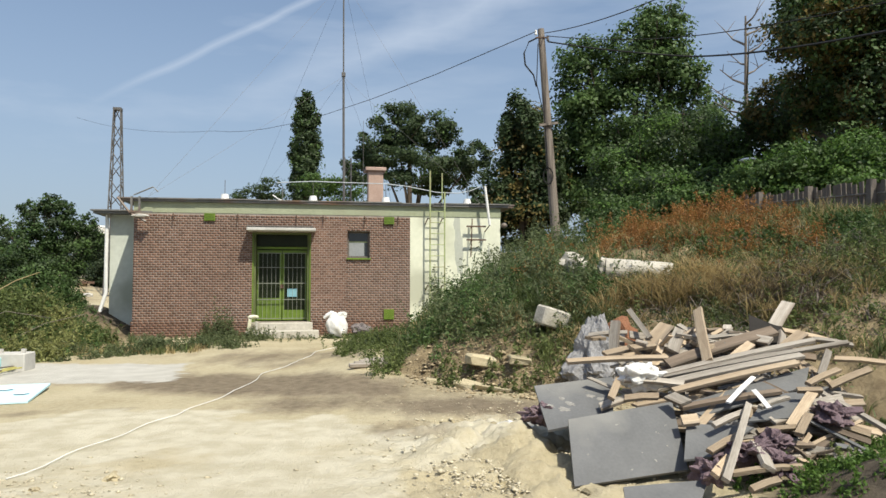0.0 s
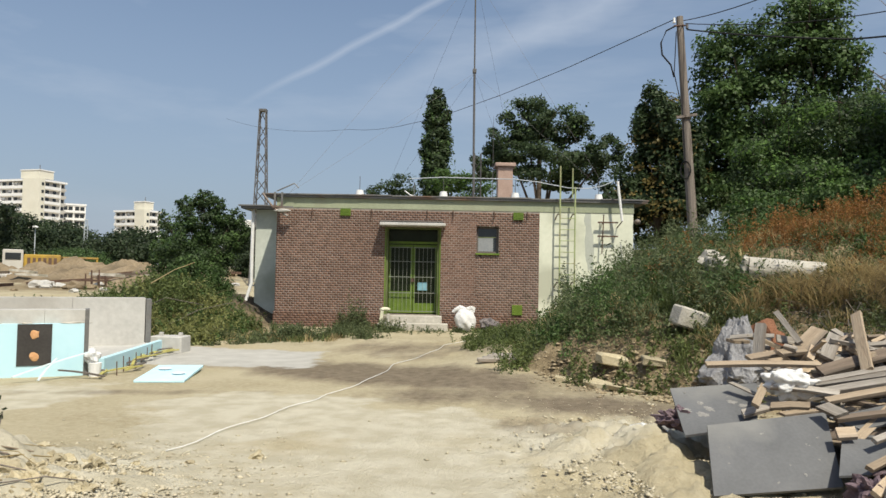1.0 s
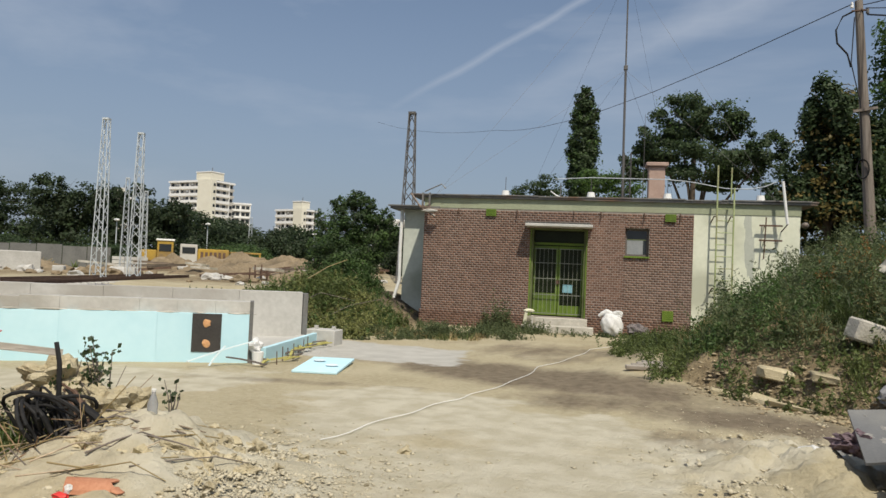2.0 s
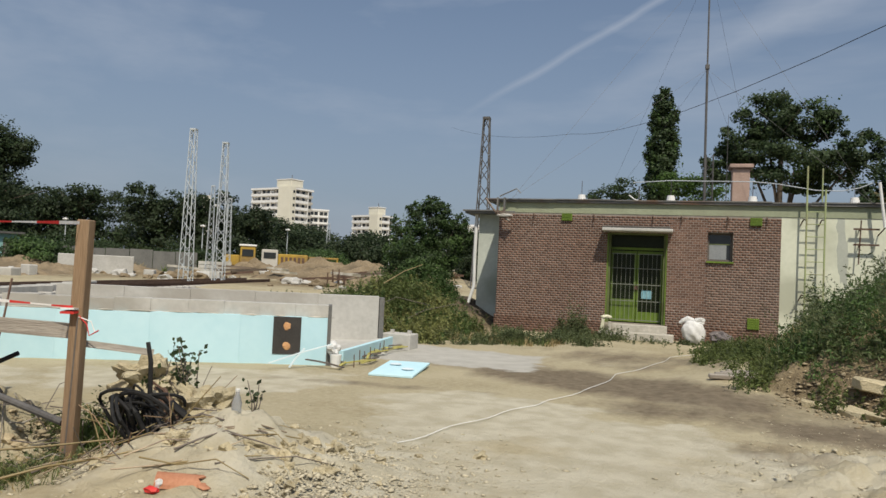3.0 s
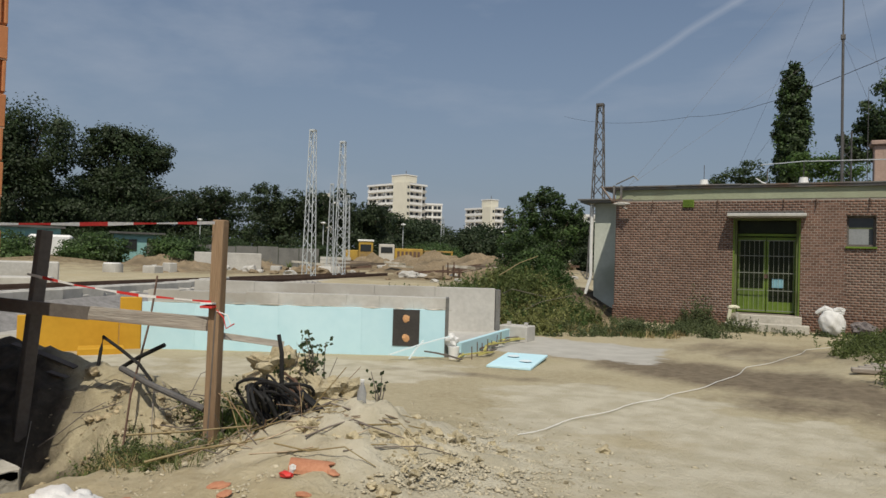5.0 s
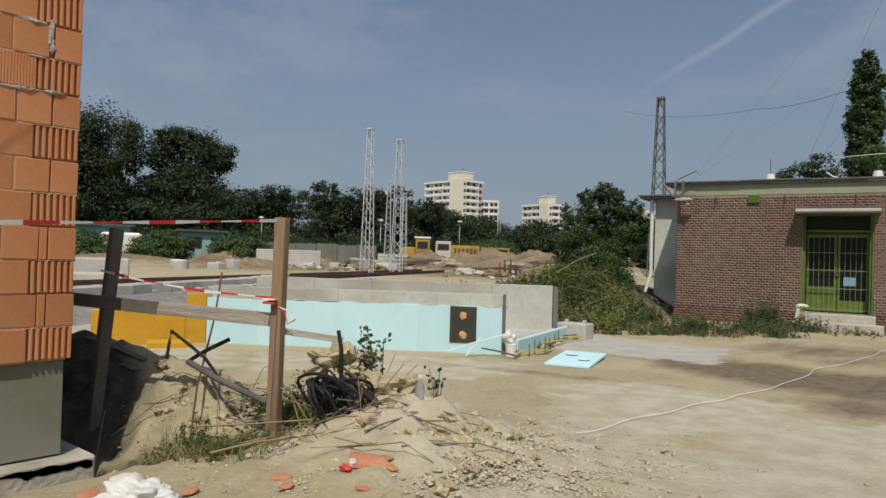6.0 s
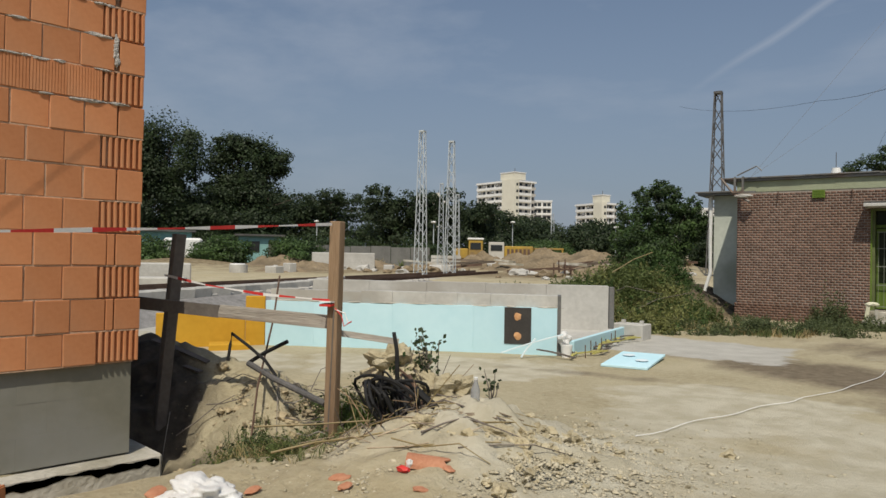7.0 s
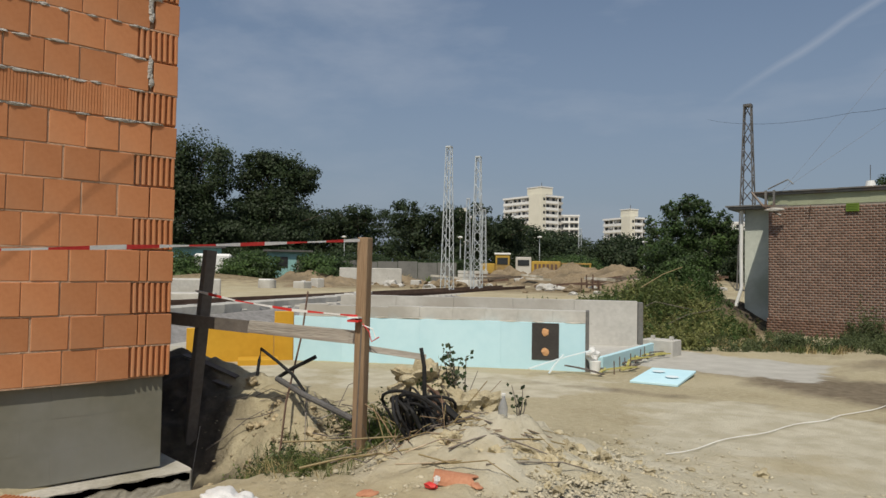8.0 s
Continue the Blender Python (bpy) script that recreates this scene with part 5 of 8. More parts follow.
def chimney():
    t = thing("chimney", in_house(6.42, 3.5, 3.6), "short square chimney of pinkish rendered brick", "chimney")
    m = material("pink_render", (0.36, 0.25, 0.20), (0.46, 0.34, 0.28), 4.0, 0.9, 0.4, stain=(0.28, 0.21, 0.18))
    part("shaft", box(bmesh.new(), -0.24, 0.24, -0.24, 0.24, 0, 1.32, bevel=0.02), m, t)
    part("cap", box(bmesh.new(), -0.33, 0.33, -0.33, 0.33, 1.322, 1.44, bevel=0.02), m, t, "projecting chimney cap")
    part("flue", box(bmesh.new(), -0.14, 0.14, -0.14, 0.14, 1.442, 1.46), M_ROOF, t)


def roof_masts():
    t = thing("antenna_mast", in_house(5.42, 3.3, 3.6), "very tall thin steel antenna mast with guy wires", "antenna")
    part("tube", rod(bmesh.new(), (0, 0, 0), (-0.03, 0, 4.4), 0.035, seg=8), M_MASTDARK, t)
    part("upper_tube", rod(bmesh.new(), (-0.03, 0, 4.4), (-0.05, 0, 9.5), 0.024, seg=8), M_MASTDARK, t)
    part("joint_clamp", box(bmesh.new(), -0.09, 0.03, -0.05, 0.05, 4.30, 4.44, bevel=0.01), M_MASTDARK, t)
    for k, (x, y) in enumerate(((-5.2, -2.8), (3.8, -2.6), (-3.4, 3.4), (2.0, 3.4))):
        for z in (4.3, 7.4):
            part("guy_wire", rod(bmesh.new(), (-0.03, 0, z), (x, y, 0.05), 0.0035, seg=3), M_MASTDARK, t)
    f = thing("lattice_stand", in_house(5.55, 3.5, 3.6), "short narrow steel lattice stand on the roof", "mast")
    legs = ((-0.1, -0.1), (0.1, -0.1), (0.1, 0.1), (-0.1, 0.1))
    for x, y in legs:
        part("leg", rod(bmesh.new(), (x, y, 0), (x, y, 1.75), 0.018, seg=5), M_MASTDARK, f)
    for k in range(7):
        for (a, b), (c, d) in zip(legs, legs[1:] + legs[:1]):
            part("brace", rod(bmesh.new(), (a, b, k * 0.25), (c, d, k * 0.25 + 0.25), 0.008, seg=4), M_MASTDARK, f)
    w = thing("whip_antenna", in_house(6.02, 3.2, 3.6), "thin upright whip antenna", "antenna")
    part("rod", rod(bmesh.new(), (0, 0, 0), (0.0, 0, 2.9), 0.012, 0.006, 6), M_MASTDARK, w)
    part("foot", box(bmesh.new(), -0.08, 0.08, -0.08, 0.08, 0, 0.06, bevel=0.01), M_CONCRETE, w)
    s = thing("roof_antenna", in_house(3.62, 1.6, 3.6), "small bent television antenna", "antenna")
    part("stem", rod(bmesh.new(), (0, 0, 0), (0, 0, 0.55), 0.016, seg=6), M_ZINC, s)
    part("reflector", chain(bmesh.new(), [(-0.28, 0, 0.30), (-0.12, 0, 0.18), (0.05, 0, 0.12)], 0.02), M_WHITE, s)


def roof_cones():
    first = None
    for u in (2.04, 4.48, 6.57, 9.0):
        if first is None:
            t = first = thing("roof_vent", in_house(u, 1.5, 3.6), "small white conical concrete wire holder on the roof", "roof vent", "wire holders on the roof")
            bm = bmesh.new()
            bmesh.ops.create_cone(bm, cap_ends=True, segments=12, radius1=0.15, radius2=0.095, depth=0.28, matrix=Matrix.Translation((0, 0, 0.14)))
            part("body", bm, M_WHITE, t)
            part("rod", rod(bmesh.new(), (0, 0, 0.28), (0, 0, 0.68), 0.009, seg=5), M_MASTDARK, t)
        else:
            copy_thing(first, in_house(u, 1.5, 3.6))
    t = thing("lightning_conductor", in_house(0, 1.5, 0), "sagging pale wire strung above the roof", "cable")
    pts = [(3.46, 0, 4.24), (4.48, 0, 4.30), (5.21, 0, 4.29), (6.57, 0, 4.28), (7.2, 0, 4.22), (8.1, 0, 4.06), (8.7, 0, 4.05), (9.1, 0, 4.13), (9.4, 0, 4.26)]
    part("wire", chain(bmesh.new(), pts, 0.013, seg=5), M_STEEL, t)
    k = thing("white_tube", in_house(9.16, -0.32, 2.95), "leaning white plastic tube fixed to the wall", "pipe")
    part("tube", rod(bmesh.new(), (0.08, 0, 0.02), (-0.05, 0, 1.08), 0.035, seg=10), M_WHITE, k)
    part("bracket", rod(bmesh.new(), (0.1, 0, 0.04), (0.02, 0.32, -0.14), 0.015, seg=5), M_RUST, k)
    b = thing("wall_insulator", in_house(8.75, 0, 2.2), "rusty wall bracket with two crossbars", "bracket")
    part("upright", rod(bmesh.new(), (0, -0.14, -0.1), (0.04, -0.14, 0.95), 0.016, seg=5), M_RUST, b)
    for z in (0.35, 0.72):
        part("crossbar", box(bmesh.new(), -0.12, 0.42, -0.17, -0.13, z, z + 0.04), M_RUST, b)
        part("arm", rod(bmesh.new(), (0.03, -0.15, z), (0.03, 0.01, z), 0.014, seg=5), M_RUST, b)
    d = thing("wall_lamp", in_house(HOUSE_END, 0, 2.98), "small round grey lamp at the wall's corner", "lamp")
    part("arm", rod(bmesh.new(), (-0.02, 0.1, 0.02), (0.08, -0.02, 0.0), 0.014, seg=5), M_ZINC, d)
    part("shade", lump(bmesh.new(), (0.1, -0.04, 0.0), (0.09, 0.09, 0.08), 0.0, 2), M_ZINC, d)


def ladder():
    t = thing("roof_ladder", in_house(7.8, -0.26, 0), "yellow-green painted steel ladder fixed to the wall", "ladder")
    part("rail", rod(bmesh.new(), (-0.2, 0, 0.5), (-0.2, 0, 4.42), 0.022, seg=6), M_RUNG, t)
    part("rail", rod(bmesh.new(), (0.2, 0, 0.5), (0.2, 0, 3.86), 0.022, seg=6), M_RUNG, t)
    part("handrail", rod(bmesh.new(), (0.19, 0.35, 3.6), (0.19, 0.35, 4.42), 0.018, seg=6), M_RUNG, t)
    for k in range(10):
        z = 0.62 + 0.3 * k
        part("rung", rod(bmesh.new(), (-0.2, 0, z), (0.2, 0, z), 0.012, seg=5), M_RUNG, t)
    for x in (-0.2, 0.2):
        for z in (3.12, 1.3):
            part("bracket", chain(bmesh.new(), [(x, 0, z), (x - 0.05, 0.1, z + 0.02), (x - 0.09, 0.26, z - 0.12)], 0.016, seg=5), M_RUST, t)


def doorstep_things():
    b = thing("sack", in_house(5.12, -0.85, 0), "full white woven plastic sack", "sack")
    m = pose(0, 0, 0, 0, 0, 20)
    body = lump(bmesh.new(), (0, 0, 0.30), (0.27, 0.21, 0.31), 0.14, 4, 4.0, m)
    for v in body.verts:
        v.co.z = max(v.co.z, 0.0)
        v.co.x += -0.16 * (v.co.z - 0.2)
        fold = 0.006 * math.sin(v.co.x * 31 + v.co.z * 17) + 0.004 * math.sin(v.co.z * 43 + v.co.x * 9)
        v.co.y += fold
        v.co.x += fold * 0.6
    smooth(part("body", body, M_BAG, b))
    part("neck", chain(bmesh.new(), [(-0.05, 0, 0.56), (-0.16, -0.02, 0.62), (-0.27, -0.03, 0.56), (-0.34, -0.03, 0.50)], 0.09, 0.035, 9), M_BAG, b, "gathered neck of the sack")
    part("ear", lump(bmesh.new(), (0.10, 0.0, 0.58), (0.12, 0.05, 0.08), 0.5, 3, 6.0), M_BAG, b, "loose corner of the sack")
    r = thing("rubbish_bag", in_house(5.75, -0.75, 0), "torn dark bag with rubbish against the wall", "bag")
    dark = material("mixed_dark_rubbish", (0.05, 0.045, 0.05), (0.25, 0.22, 0.21), 9.0, 0.7, 0.5)
    part("body", lump(bmesh.new(), (0, 0, 0.14), (0.26, 0.2, 0.2), 0.5, 3, 9.0), dark, r)
    part("scrap", lump(bmesh.new(), (0.12, -0.15, 0.10), (0.07, 0.05, 0.10), 0.5, 2, 2.0), M_BAG, r, "white plastic scrap")
    s = thing("small_stand", in_house(2.92, -0.62, 0.18), "small cream painted wooden stand on the step", "stand")
    cream = material("cream_paint", (0.62, 0.60, 0.42), (0.76, 0.74, 0.58), 6.0, 0.6, 0.2)
    part("post", box(bmesh.new(), -0.05, 0.03, -0.04, 0.04, 0.0, 0.34, pose(0, 0, 0, 0, 8, 0), bevel=0.01), cream, s)
    part("post", box(bmesh.new(), 0.16, 0.22, -0.04, 0.04, 0.0, 0.24, bevel=0.01), M_CONCRETE_OLD, s)
    part("top", lump(bmesh.new(), (0.10, 0, 0.36), (0.15, 0.07, 0.045), 0.25, 2, 1.0), cream, s)


chimney()
roof_masts()
roof_cones()
ladder()
doorstep_things()


# ---- poles, wires, masts ----
def lattice(name, place, tall, wide, top, member, mat, bays, label, category="mast", turn=0.0, group=""):
    t = thing(name, place @ pose(0, 0, 0, 0, 0, turn), label, category, group)
    c = ((-1, -1), (1, -1), (1, 1), (-1, 1))

    def corner(k, z):
        h = (wide + (top - wide) * z / tall) / 2
        return Vector((c[k % 4][0] * h, c[k % 4][1] * h, z))
    for k in range(4):
        part("leg", rod(bmesh.new(), corner(k, 0), corner(k, tall), member, seg=4), mat, t)
    for k in range(4):
        for b in range(bays):
            z0, z1 = tall * b / bays, tall * (b + 1) / bays
            part("brace", rod(bmesh.new(), corner(k + b % 2, z0), corner(k + 1 - b % 2, z1), member * 0.6, seg=4), mat, t)
    part("top_frame", box(bmesh.new(), -top / 2 - member, top / 2 + member, -top / 2 - member, top / 2 + member, tall - 2 * member, tall + member), mat, t)
    part("base_plate", box(bmesh.new(), -wide / 2 - 0.05, wide / 2 + 0.05, -wide / 2 - 0.05, wide / 2 + 0.05, -0.02, 0.06), mat, t)
    return t


def wire(name, pts, r, label, slack=0.012):
    t = thing(name, Matrix.Translation(pts[0]), label, "cable")
    o = Vector(pts[0])
    fine = []
    for p, q in zip(pts, pts[1:]):
        p, q = Vector(p), Vector(q)
        sag = slack * (q - p).length
        fine += [p.lerp(q, k / 8) - Vector((0, 0, sag * 4 * (k / 8) * (1 - k / 8))) - o for k in range(8)]
    fine.append(Vector(pts[-1]) - o)
    part("strand", chain(bmesh.new(), fine, r, seg=4), M_RUBBER, t)


def power_pole():
    z = gz(3.95, 24.06)
    t = thing("utility_pole", Matrix.Translation((3.95, 24.06, z)), "slightly leaning weathered wooden utility pole", "utility pole")
    top = Vector((-0.51, 0.08, 10.13 - z))
    part("shaft", rod(bmesh.new(), (0.02, 0, -0.4), top, 0.17, 0.11, 12), M_POLE, t)
    at = lambda h: top * ((h - z) / top.z)
    part("crossbar", box(bmesh.new(), -0.32, 0.32, -0.2, -0.12, -0.04, 0.04, Matrix.Translation(at(6.78)) @ pose(0, 0, 0, 0, -8, 0)), M_POLE, t)
    part("insulator", rod(bmesh.new(), at(9.95) + Vector((-0.2, -0.1, -0.05)), at(9.95) + Vector((-0.2, -0.1, 0.12)), 0.05, 0.03, 8), M_WHITE, t)
    part("insulator", rod(bmesh.new(), at(9.75) + Vector((0.2, -0.1, -0.05)), at(9.75) + Vector((0.2, -0.1, 0.12)), 0.05, 0.03, 8), M_MASTDARK, t)
    part("clamp", rod(bmesh.new(), at(9.8) + Vector((-0.22, -0.1, 0)), at(9.8) + Vector((0.24, -0.1, 0)), 0.03, seg=6), M_RUST, t)
    o = at(9.8)
    part("loop_cable", chain(bmesh.new(), [o + Vector(p) for p in ((-0.15, -0.1, 0), (-0.45, -0.1, -0.15), (-0.62, -0.1, -0.55), (-0.58, -0.1, -0.95), (-0.3, -0.1, -1.3), (-0.2, -0.1, -1.7))], 0.028, seg=6), M_RUBBER, t, "loose black cable loop")
    part("earth_cable", chain(bmesh.new(), [o + Vector((-0.14, -0.12, -0.2)), o + Vector((-0.2, -0.14, -1.6)), at(7.0) + Vector((-0.12, -0.15, 0)), at(5.2) + Vector((-0.15, -0.16, 0))], 0.016, seg=5), M_RUBBER, t)
    part("cable_coil", chain(bmesh.new(), [at(5.0) + Vector((-0.15 + 0.16 * math.cos(a), -0.2, 0.28 * math.sin(a))) for a in np.linspace(0, 12, 26)], 0.022, seg=5), M_RUBBER, t, "black coiled cable")
    wire("overhead_wire", [(3.25, 24.0, 10.0), (-24.03, 76.27, 17.6), (-55.0, 108.0, 26.4)], 0.016, "thin black overhead wire above the roof", 0.02)
    wire("overhead_wire", [(3.55, 24.0, 9.95), (4.73, 15.14, 7.62), (6.4, 2.0, 5.6)], 0.014, "thin black overhead wire over the yard")
    wire("overhead_wire", [(3.6, 24.0, 9.85), (6.2, 20.2, 8.45), (7.87, 16.01, 7.4), (10.5, 6.0, 5.6)], 0.013, "thin black overhead wire past the trees")
    wire("overhead_wire", [(3.65, 24.0, 9.65), (7.37, 20.57, 8.05), (7.95, 12.52, 5.95), (8.6, 4.0, 4.2)], 0.024, "thick black overhead cable")


def shadow_wire():
    # added out of view, towards the sun, so its shadow crosses the block wall
    far, near_end = Vector((-6, 1.90, 2.27)) + SUN * 2.2, Vector((-6, 1.115, 1.53)) + SUN * 2.2
    run = far - near_end
    wire("overhead_wire", [tuple(near_end - run * 3.0), tuple(far + run * 0.05)], 0.004, "thin unseen wire added to cast a line on the block wall", 0.0)


def rail_masts():
    lattice("lattice_tower", Matrix.Translation((-18.6, 40.95, gz(-18.6, 40.95))), 11.4 - gz(-18.6, 40.95), 0.95, 0.36, 0.045, M_MASTDARK, 13, "tall tapering grey steel lattice tower behind the house", "tower", 12)
    for k, (x, y, top, wide) in enumerate(((-26.55, 24.58, 7.77, 0.5), (-26.2, 26.35, 7.43, 0.5), (-42.86, 42.2, 7.6, 0.55), (-53.55, 72.4, 7.0, 0.6), (-43.6, 44.9, 6.9, 0.5))):
        z = gz(x, y)
        lattice("catenary_mast", Matrix.Translation((x, y, z)), top - z, wide, 0.24, 0.024, M_STEEL, 15, "slender galvanised lattice mast beside the track", "mast", 20 + 9 * k, "lattice masts along the track")
    # small far lamp posts
    for x, y, h in ((-72, 50, 5.0), (-60, 58, 5.0), (-58, 70, 5.5), (-48, 78, 5.0)):
        t = thing("street_lamp", Matrix.Translation((x, y, gz(x, y))), "thin distant lamp post with a white head", "street lamp", "lamp posts along the track")
        part("post", rod(bmesh.new(), (0, 0, 0), (0, 0, h), 0.07, 0.05, 6), M_STEEL, t)
        part("head", lump(bmesh.new(), (0.2, -0.2, h), (0.4, 0.3, 0.15), 0.0, 1), M_WHITE, t)
    z = gz(8.74, 20.02)
    t = thing("street_lamp", Matrix.Translation((8.74, 20.02, z)), "garden lamp with a flat white head among bushes", "street lamp")
    part("post", rod(bmesh.new(), (0, 0, 0), (0, 0, 4.82 - z), 0.04, seg=7), M_MASTDARK, t)
    part("head", lump(bmesh.new(), (0, 0, 4.88 - z), (0.26, 0.26, 0.07), 0.0, 2), M_WHITE, t)


power_pole()
shadow_wire()
rail_masts()


def slat_fence(name, p, q, tall, label, gap=0.0):
    p, q = Vector(p), Vector(q)
    n = int((q - p).length / 0.15)
    a = math.degrees(math.atan2(q.y - p.y, q.x - p.x))
    t = thing(name, Matrix.Translation((p.x, p.y, p.z)), label, "fence")
    rng = random.Random(n)
    for k in range(n):
        o = (q - p) * (k / n)
        h = tall * rng.uniform(0.94, 1.03)
        bm = box(bmesh.new(), 0.01, 0.125, -0.012, 0.012, -0.5, h, Matrix.Translation(o) @ pose(0, 0, 0, 0, rng.uniform(-1.5, 1.5), a))
        part("slat", bm, M_WOOD_DARK, t)
    for h in (0.2, tall * 0.8):
        part("rail", rod(bmesh.new(), Vector((0, 0, h)), q - p + Vector((0, 0, h)), 0.03, seg=4), M_WOOD_GREY, t)
    for k in range(0, n + 1, 12):
        o = (q - p) * (k / n)
        part("post", box(bmesh.new(), -0.06, 0.06, 0.02, 0.14, -0.6, tall + 0.02, Matrix.Translation(o) @ pose(0, 0, 0, 0, 0, a)), M_WOOD_DARK, t)


slat_fence("slat_fence", (8.2, 11.2, 2.0), (7.4, 18.0, 2.4), 1.2, "weathered grey slat fence on top of the slope")
slat_fence("slat_fence", (7.95, 20.2, 2.7), (7.1, 22.9, 2.75), 1.05, "weathered grey slat fence among the bushes")


# ---- slope rubble ----
def slope_things():
    z = 1.65
    p = thing("concrete_pipe", Matrix.Translation((2.94, 10.95, z)) @ pose(0, 0, -0.07, 0, 4, -15.5) @ Matrix.Diagonal((1, 1.2, 1.2, 1)), "broken pale concrete pipe lying on the slope", "pipe")
    bm = bmesh.new()
    bmesh.ops.create_cone(bm, cap_ends=False, segments=24, radius1=0.155, radius2=0.15, depth=1.0, matrix=pose(0.03, 0, 0, 0, 90, 3))
    bmesh.ops.create_cone(bm, cap_ends=False, segments=24, radius1=0.115, radius2=0.115, depth=1.0, matrix=pose(0.03, 0, 0, 0, 90, 3))
    bmesh.ops.reverse_faces(bm, faces=bm.faces[24:])
    edges = [e for e in bm.edges if e.is_boundary]
    bmesh.ops.bridge_loops(bm, edges=[e for e in edges if (e.verts[0].co.x > 0.03)])
    bmesh.ops.bridge_loops(bm, edges=[e for e in edges if e.is_valid and e.is_boundary])
    part("barrel", bm, M_CONCRETE_OLD, p)
    part("collar", lump(bmesh.new(), (-0.52, 0, 0.03), (0.08, 0.16, 0.15), 0.4, 2, 3.0), M_CONCRETE_OLD, p, "broken collar")
    q = thing("concrete_chunk", Matrix.Translation((2.1, 11.6, 1.62)), "jagged white concrete fragment in the weeds", "rubble")
    part("chunk", lump(bmesh.new(), (0, 0, 0.08), (0.22, 0.16, 0.18), 0.7, 2, 7.0, pose(0, 0, 0, 0, 30, 0)), M_CONCRETE_OLD, q)
    q = thing("concrete_block", Matrix.Translation((1.46, 9.98, 0.90)) @ pose(0, 0, 0, 6, 16, 25) @ Matrix.Scale(0.85, 4), "grey concrete block half sunk in the slope", "rubble")
    part("block", box(bmesh.new(), -0.26, 0.26, -0.16, 0.16, -0.14, 0.18, bevel=0.03), M_CONCRETE_OLD, q)
    q = thing("concrete_lump", Matrix.Translation((1.86, 8.9, 0.30)), "rough grey lump of old concrete with a rusty side", "rubble")
    grey = material("rough_grey_concrete", (0.16, 0.16, 0.165), (0.34, 0.34, 0.345), 8.0, 0.95, 1.0, bump_scale=26.0)
    rust = material("rust_stained_concrete", (0.17, 0.07, 0.035), (0.28, 0.14, 0.08), 6.0, 0.95, 0.9)
    body = lump(bmesh.new(), (0, 0, 0.24), (0.36, 0.32, 0.46), 0.42, 5, 5.0)
    for v in body.verts:
        v.co += v.co.normalized() * (0.07 * (0.3 - abs(noise.noise(v.co * 11))) + 0.04 * noise.noise(v.co * 23))
    for v in body.verts:
        f = 1.25 - 0.85 * min(1.0, max(0.0, v.co.z / 0.68))
        v.co.x, v.co.y = v.co.x * f, v.co.y * f
    part("body", body, grey, q)
    part("rusty_side", lump(bmesh.new(), (0.32, 0.08, 0.22), (0.28, 0.28, 0.42), 0.4, 3, 8.0), rust, q)
    for k, (x, y, z, sx, sy, sz, a) in enumerate(((0.54, 9.05, 0.10, 0.20, 0.12, 0.12, 20), (0.40, 8.75, 0.05, 0.18, 0.08, 0.07, -30), (0.69, 8.46, 0.06, 0.26, 0.05, 0.05, -12), (0.30, 8.95, 0.04, 0.13, 0.10, 0.06, 60), (1.05, 8.75, 0.15, 0.15, 0.1, 0.08, 10), (-0.1, 9.1, 0.03, 0.12, 0.08, 0.05, 5))):
        x, y = x - 0.1, y + 0.75
        r = thing("rubble_piece", Matrix.Translation((x, y, gz(x, y) + z * 0.4)) @ pose(0, 0, 0, 4, 8, a), "broken pale masonry piece at the slope's foot", "rubble", "masonry pieces at the slope")
        bm = box(bmesh.new(), -sx, sx, -sy, sy, -0.03, sz, bevel=sz * 0.2)
        for v in bm.verts:
            v.co += Vector((0.05, 0.04, 0.03)) * noise.noise(v.co * 9 + Vector((k * 3.1, 0, 0)))
        part("piece", bm, M_STONE, r)
    for k in range(4):
        y = 10.85 + 0.17 * k
        r = thing("stacked_slab", Matrix.Translation((-1.2 + 0.06 * k, y, gz(-1.2, y) + 0.03)) @ pose(0, 0, 0, 0, 0, 12 + 3 * k), "flat weathered board lying at the weeds' edge", "board", "boards at the weeds' edge")
        part("board", box(bmesh.new(), -0.30, 0.34 - 0.04 * k, -0.065, 0.065, -0.03, 0.035, bevel=0.012), M_WOOD_GREY, r)


slope_things()


# ---- timber heap ----
def plank(p, q, wide, thick, roll, mat, label, group="timber in the heap", category="plank", name="plank"):
    p, q = Vector(p), Vector(q)
    d = q - p
    m = Matrix.Translation(p) @ d.to_track_quat("X", "Z").to_matrix().to_4x4() @ pose(0, 0, 0, roll, 0, 0)
    t = thing(name, m, label, category, group)
    bm = bmesh.new()
    k = int(d.length * 4) + 2
    rings, rng = [], random.Random(int(p.x * 977 + q.y * 631))
    skew = rng.uniform(-0.6, 0.6)
    for i in range(k):
        x = d.length * i / (k - 1)
        e = skew * wide if i in (0, k - 1) else 0
        w = wide * rng.uniform(0.97, 1.02)
        bow = 0.012 * math.sin(3.1 * i / (k - 1))
        rings.append([bm.verts.new((x + s * e * 0.4, s * w / 2, bow + h * thick / 2)) for s, h in ((-1, -1), (1, -1), (1, 1), (-1, 1))])
    for a, b in zip(rings, rings[1:]):
        for j in range(4):
            bm.faces.new((a[j], a[(j + 1) % 4], b[(j + 1) % 4], b[j]))
    bm.faces.new(rings[0][::-1])
    bm.faces.new(rings[-1])
    part("board", bm, mat, t)
    return t


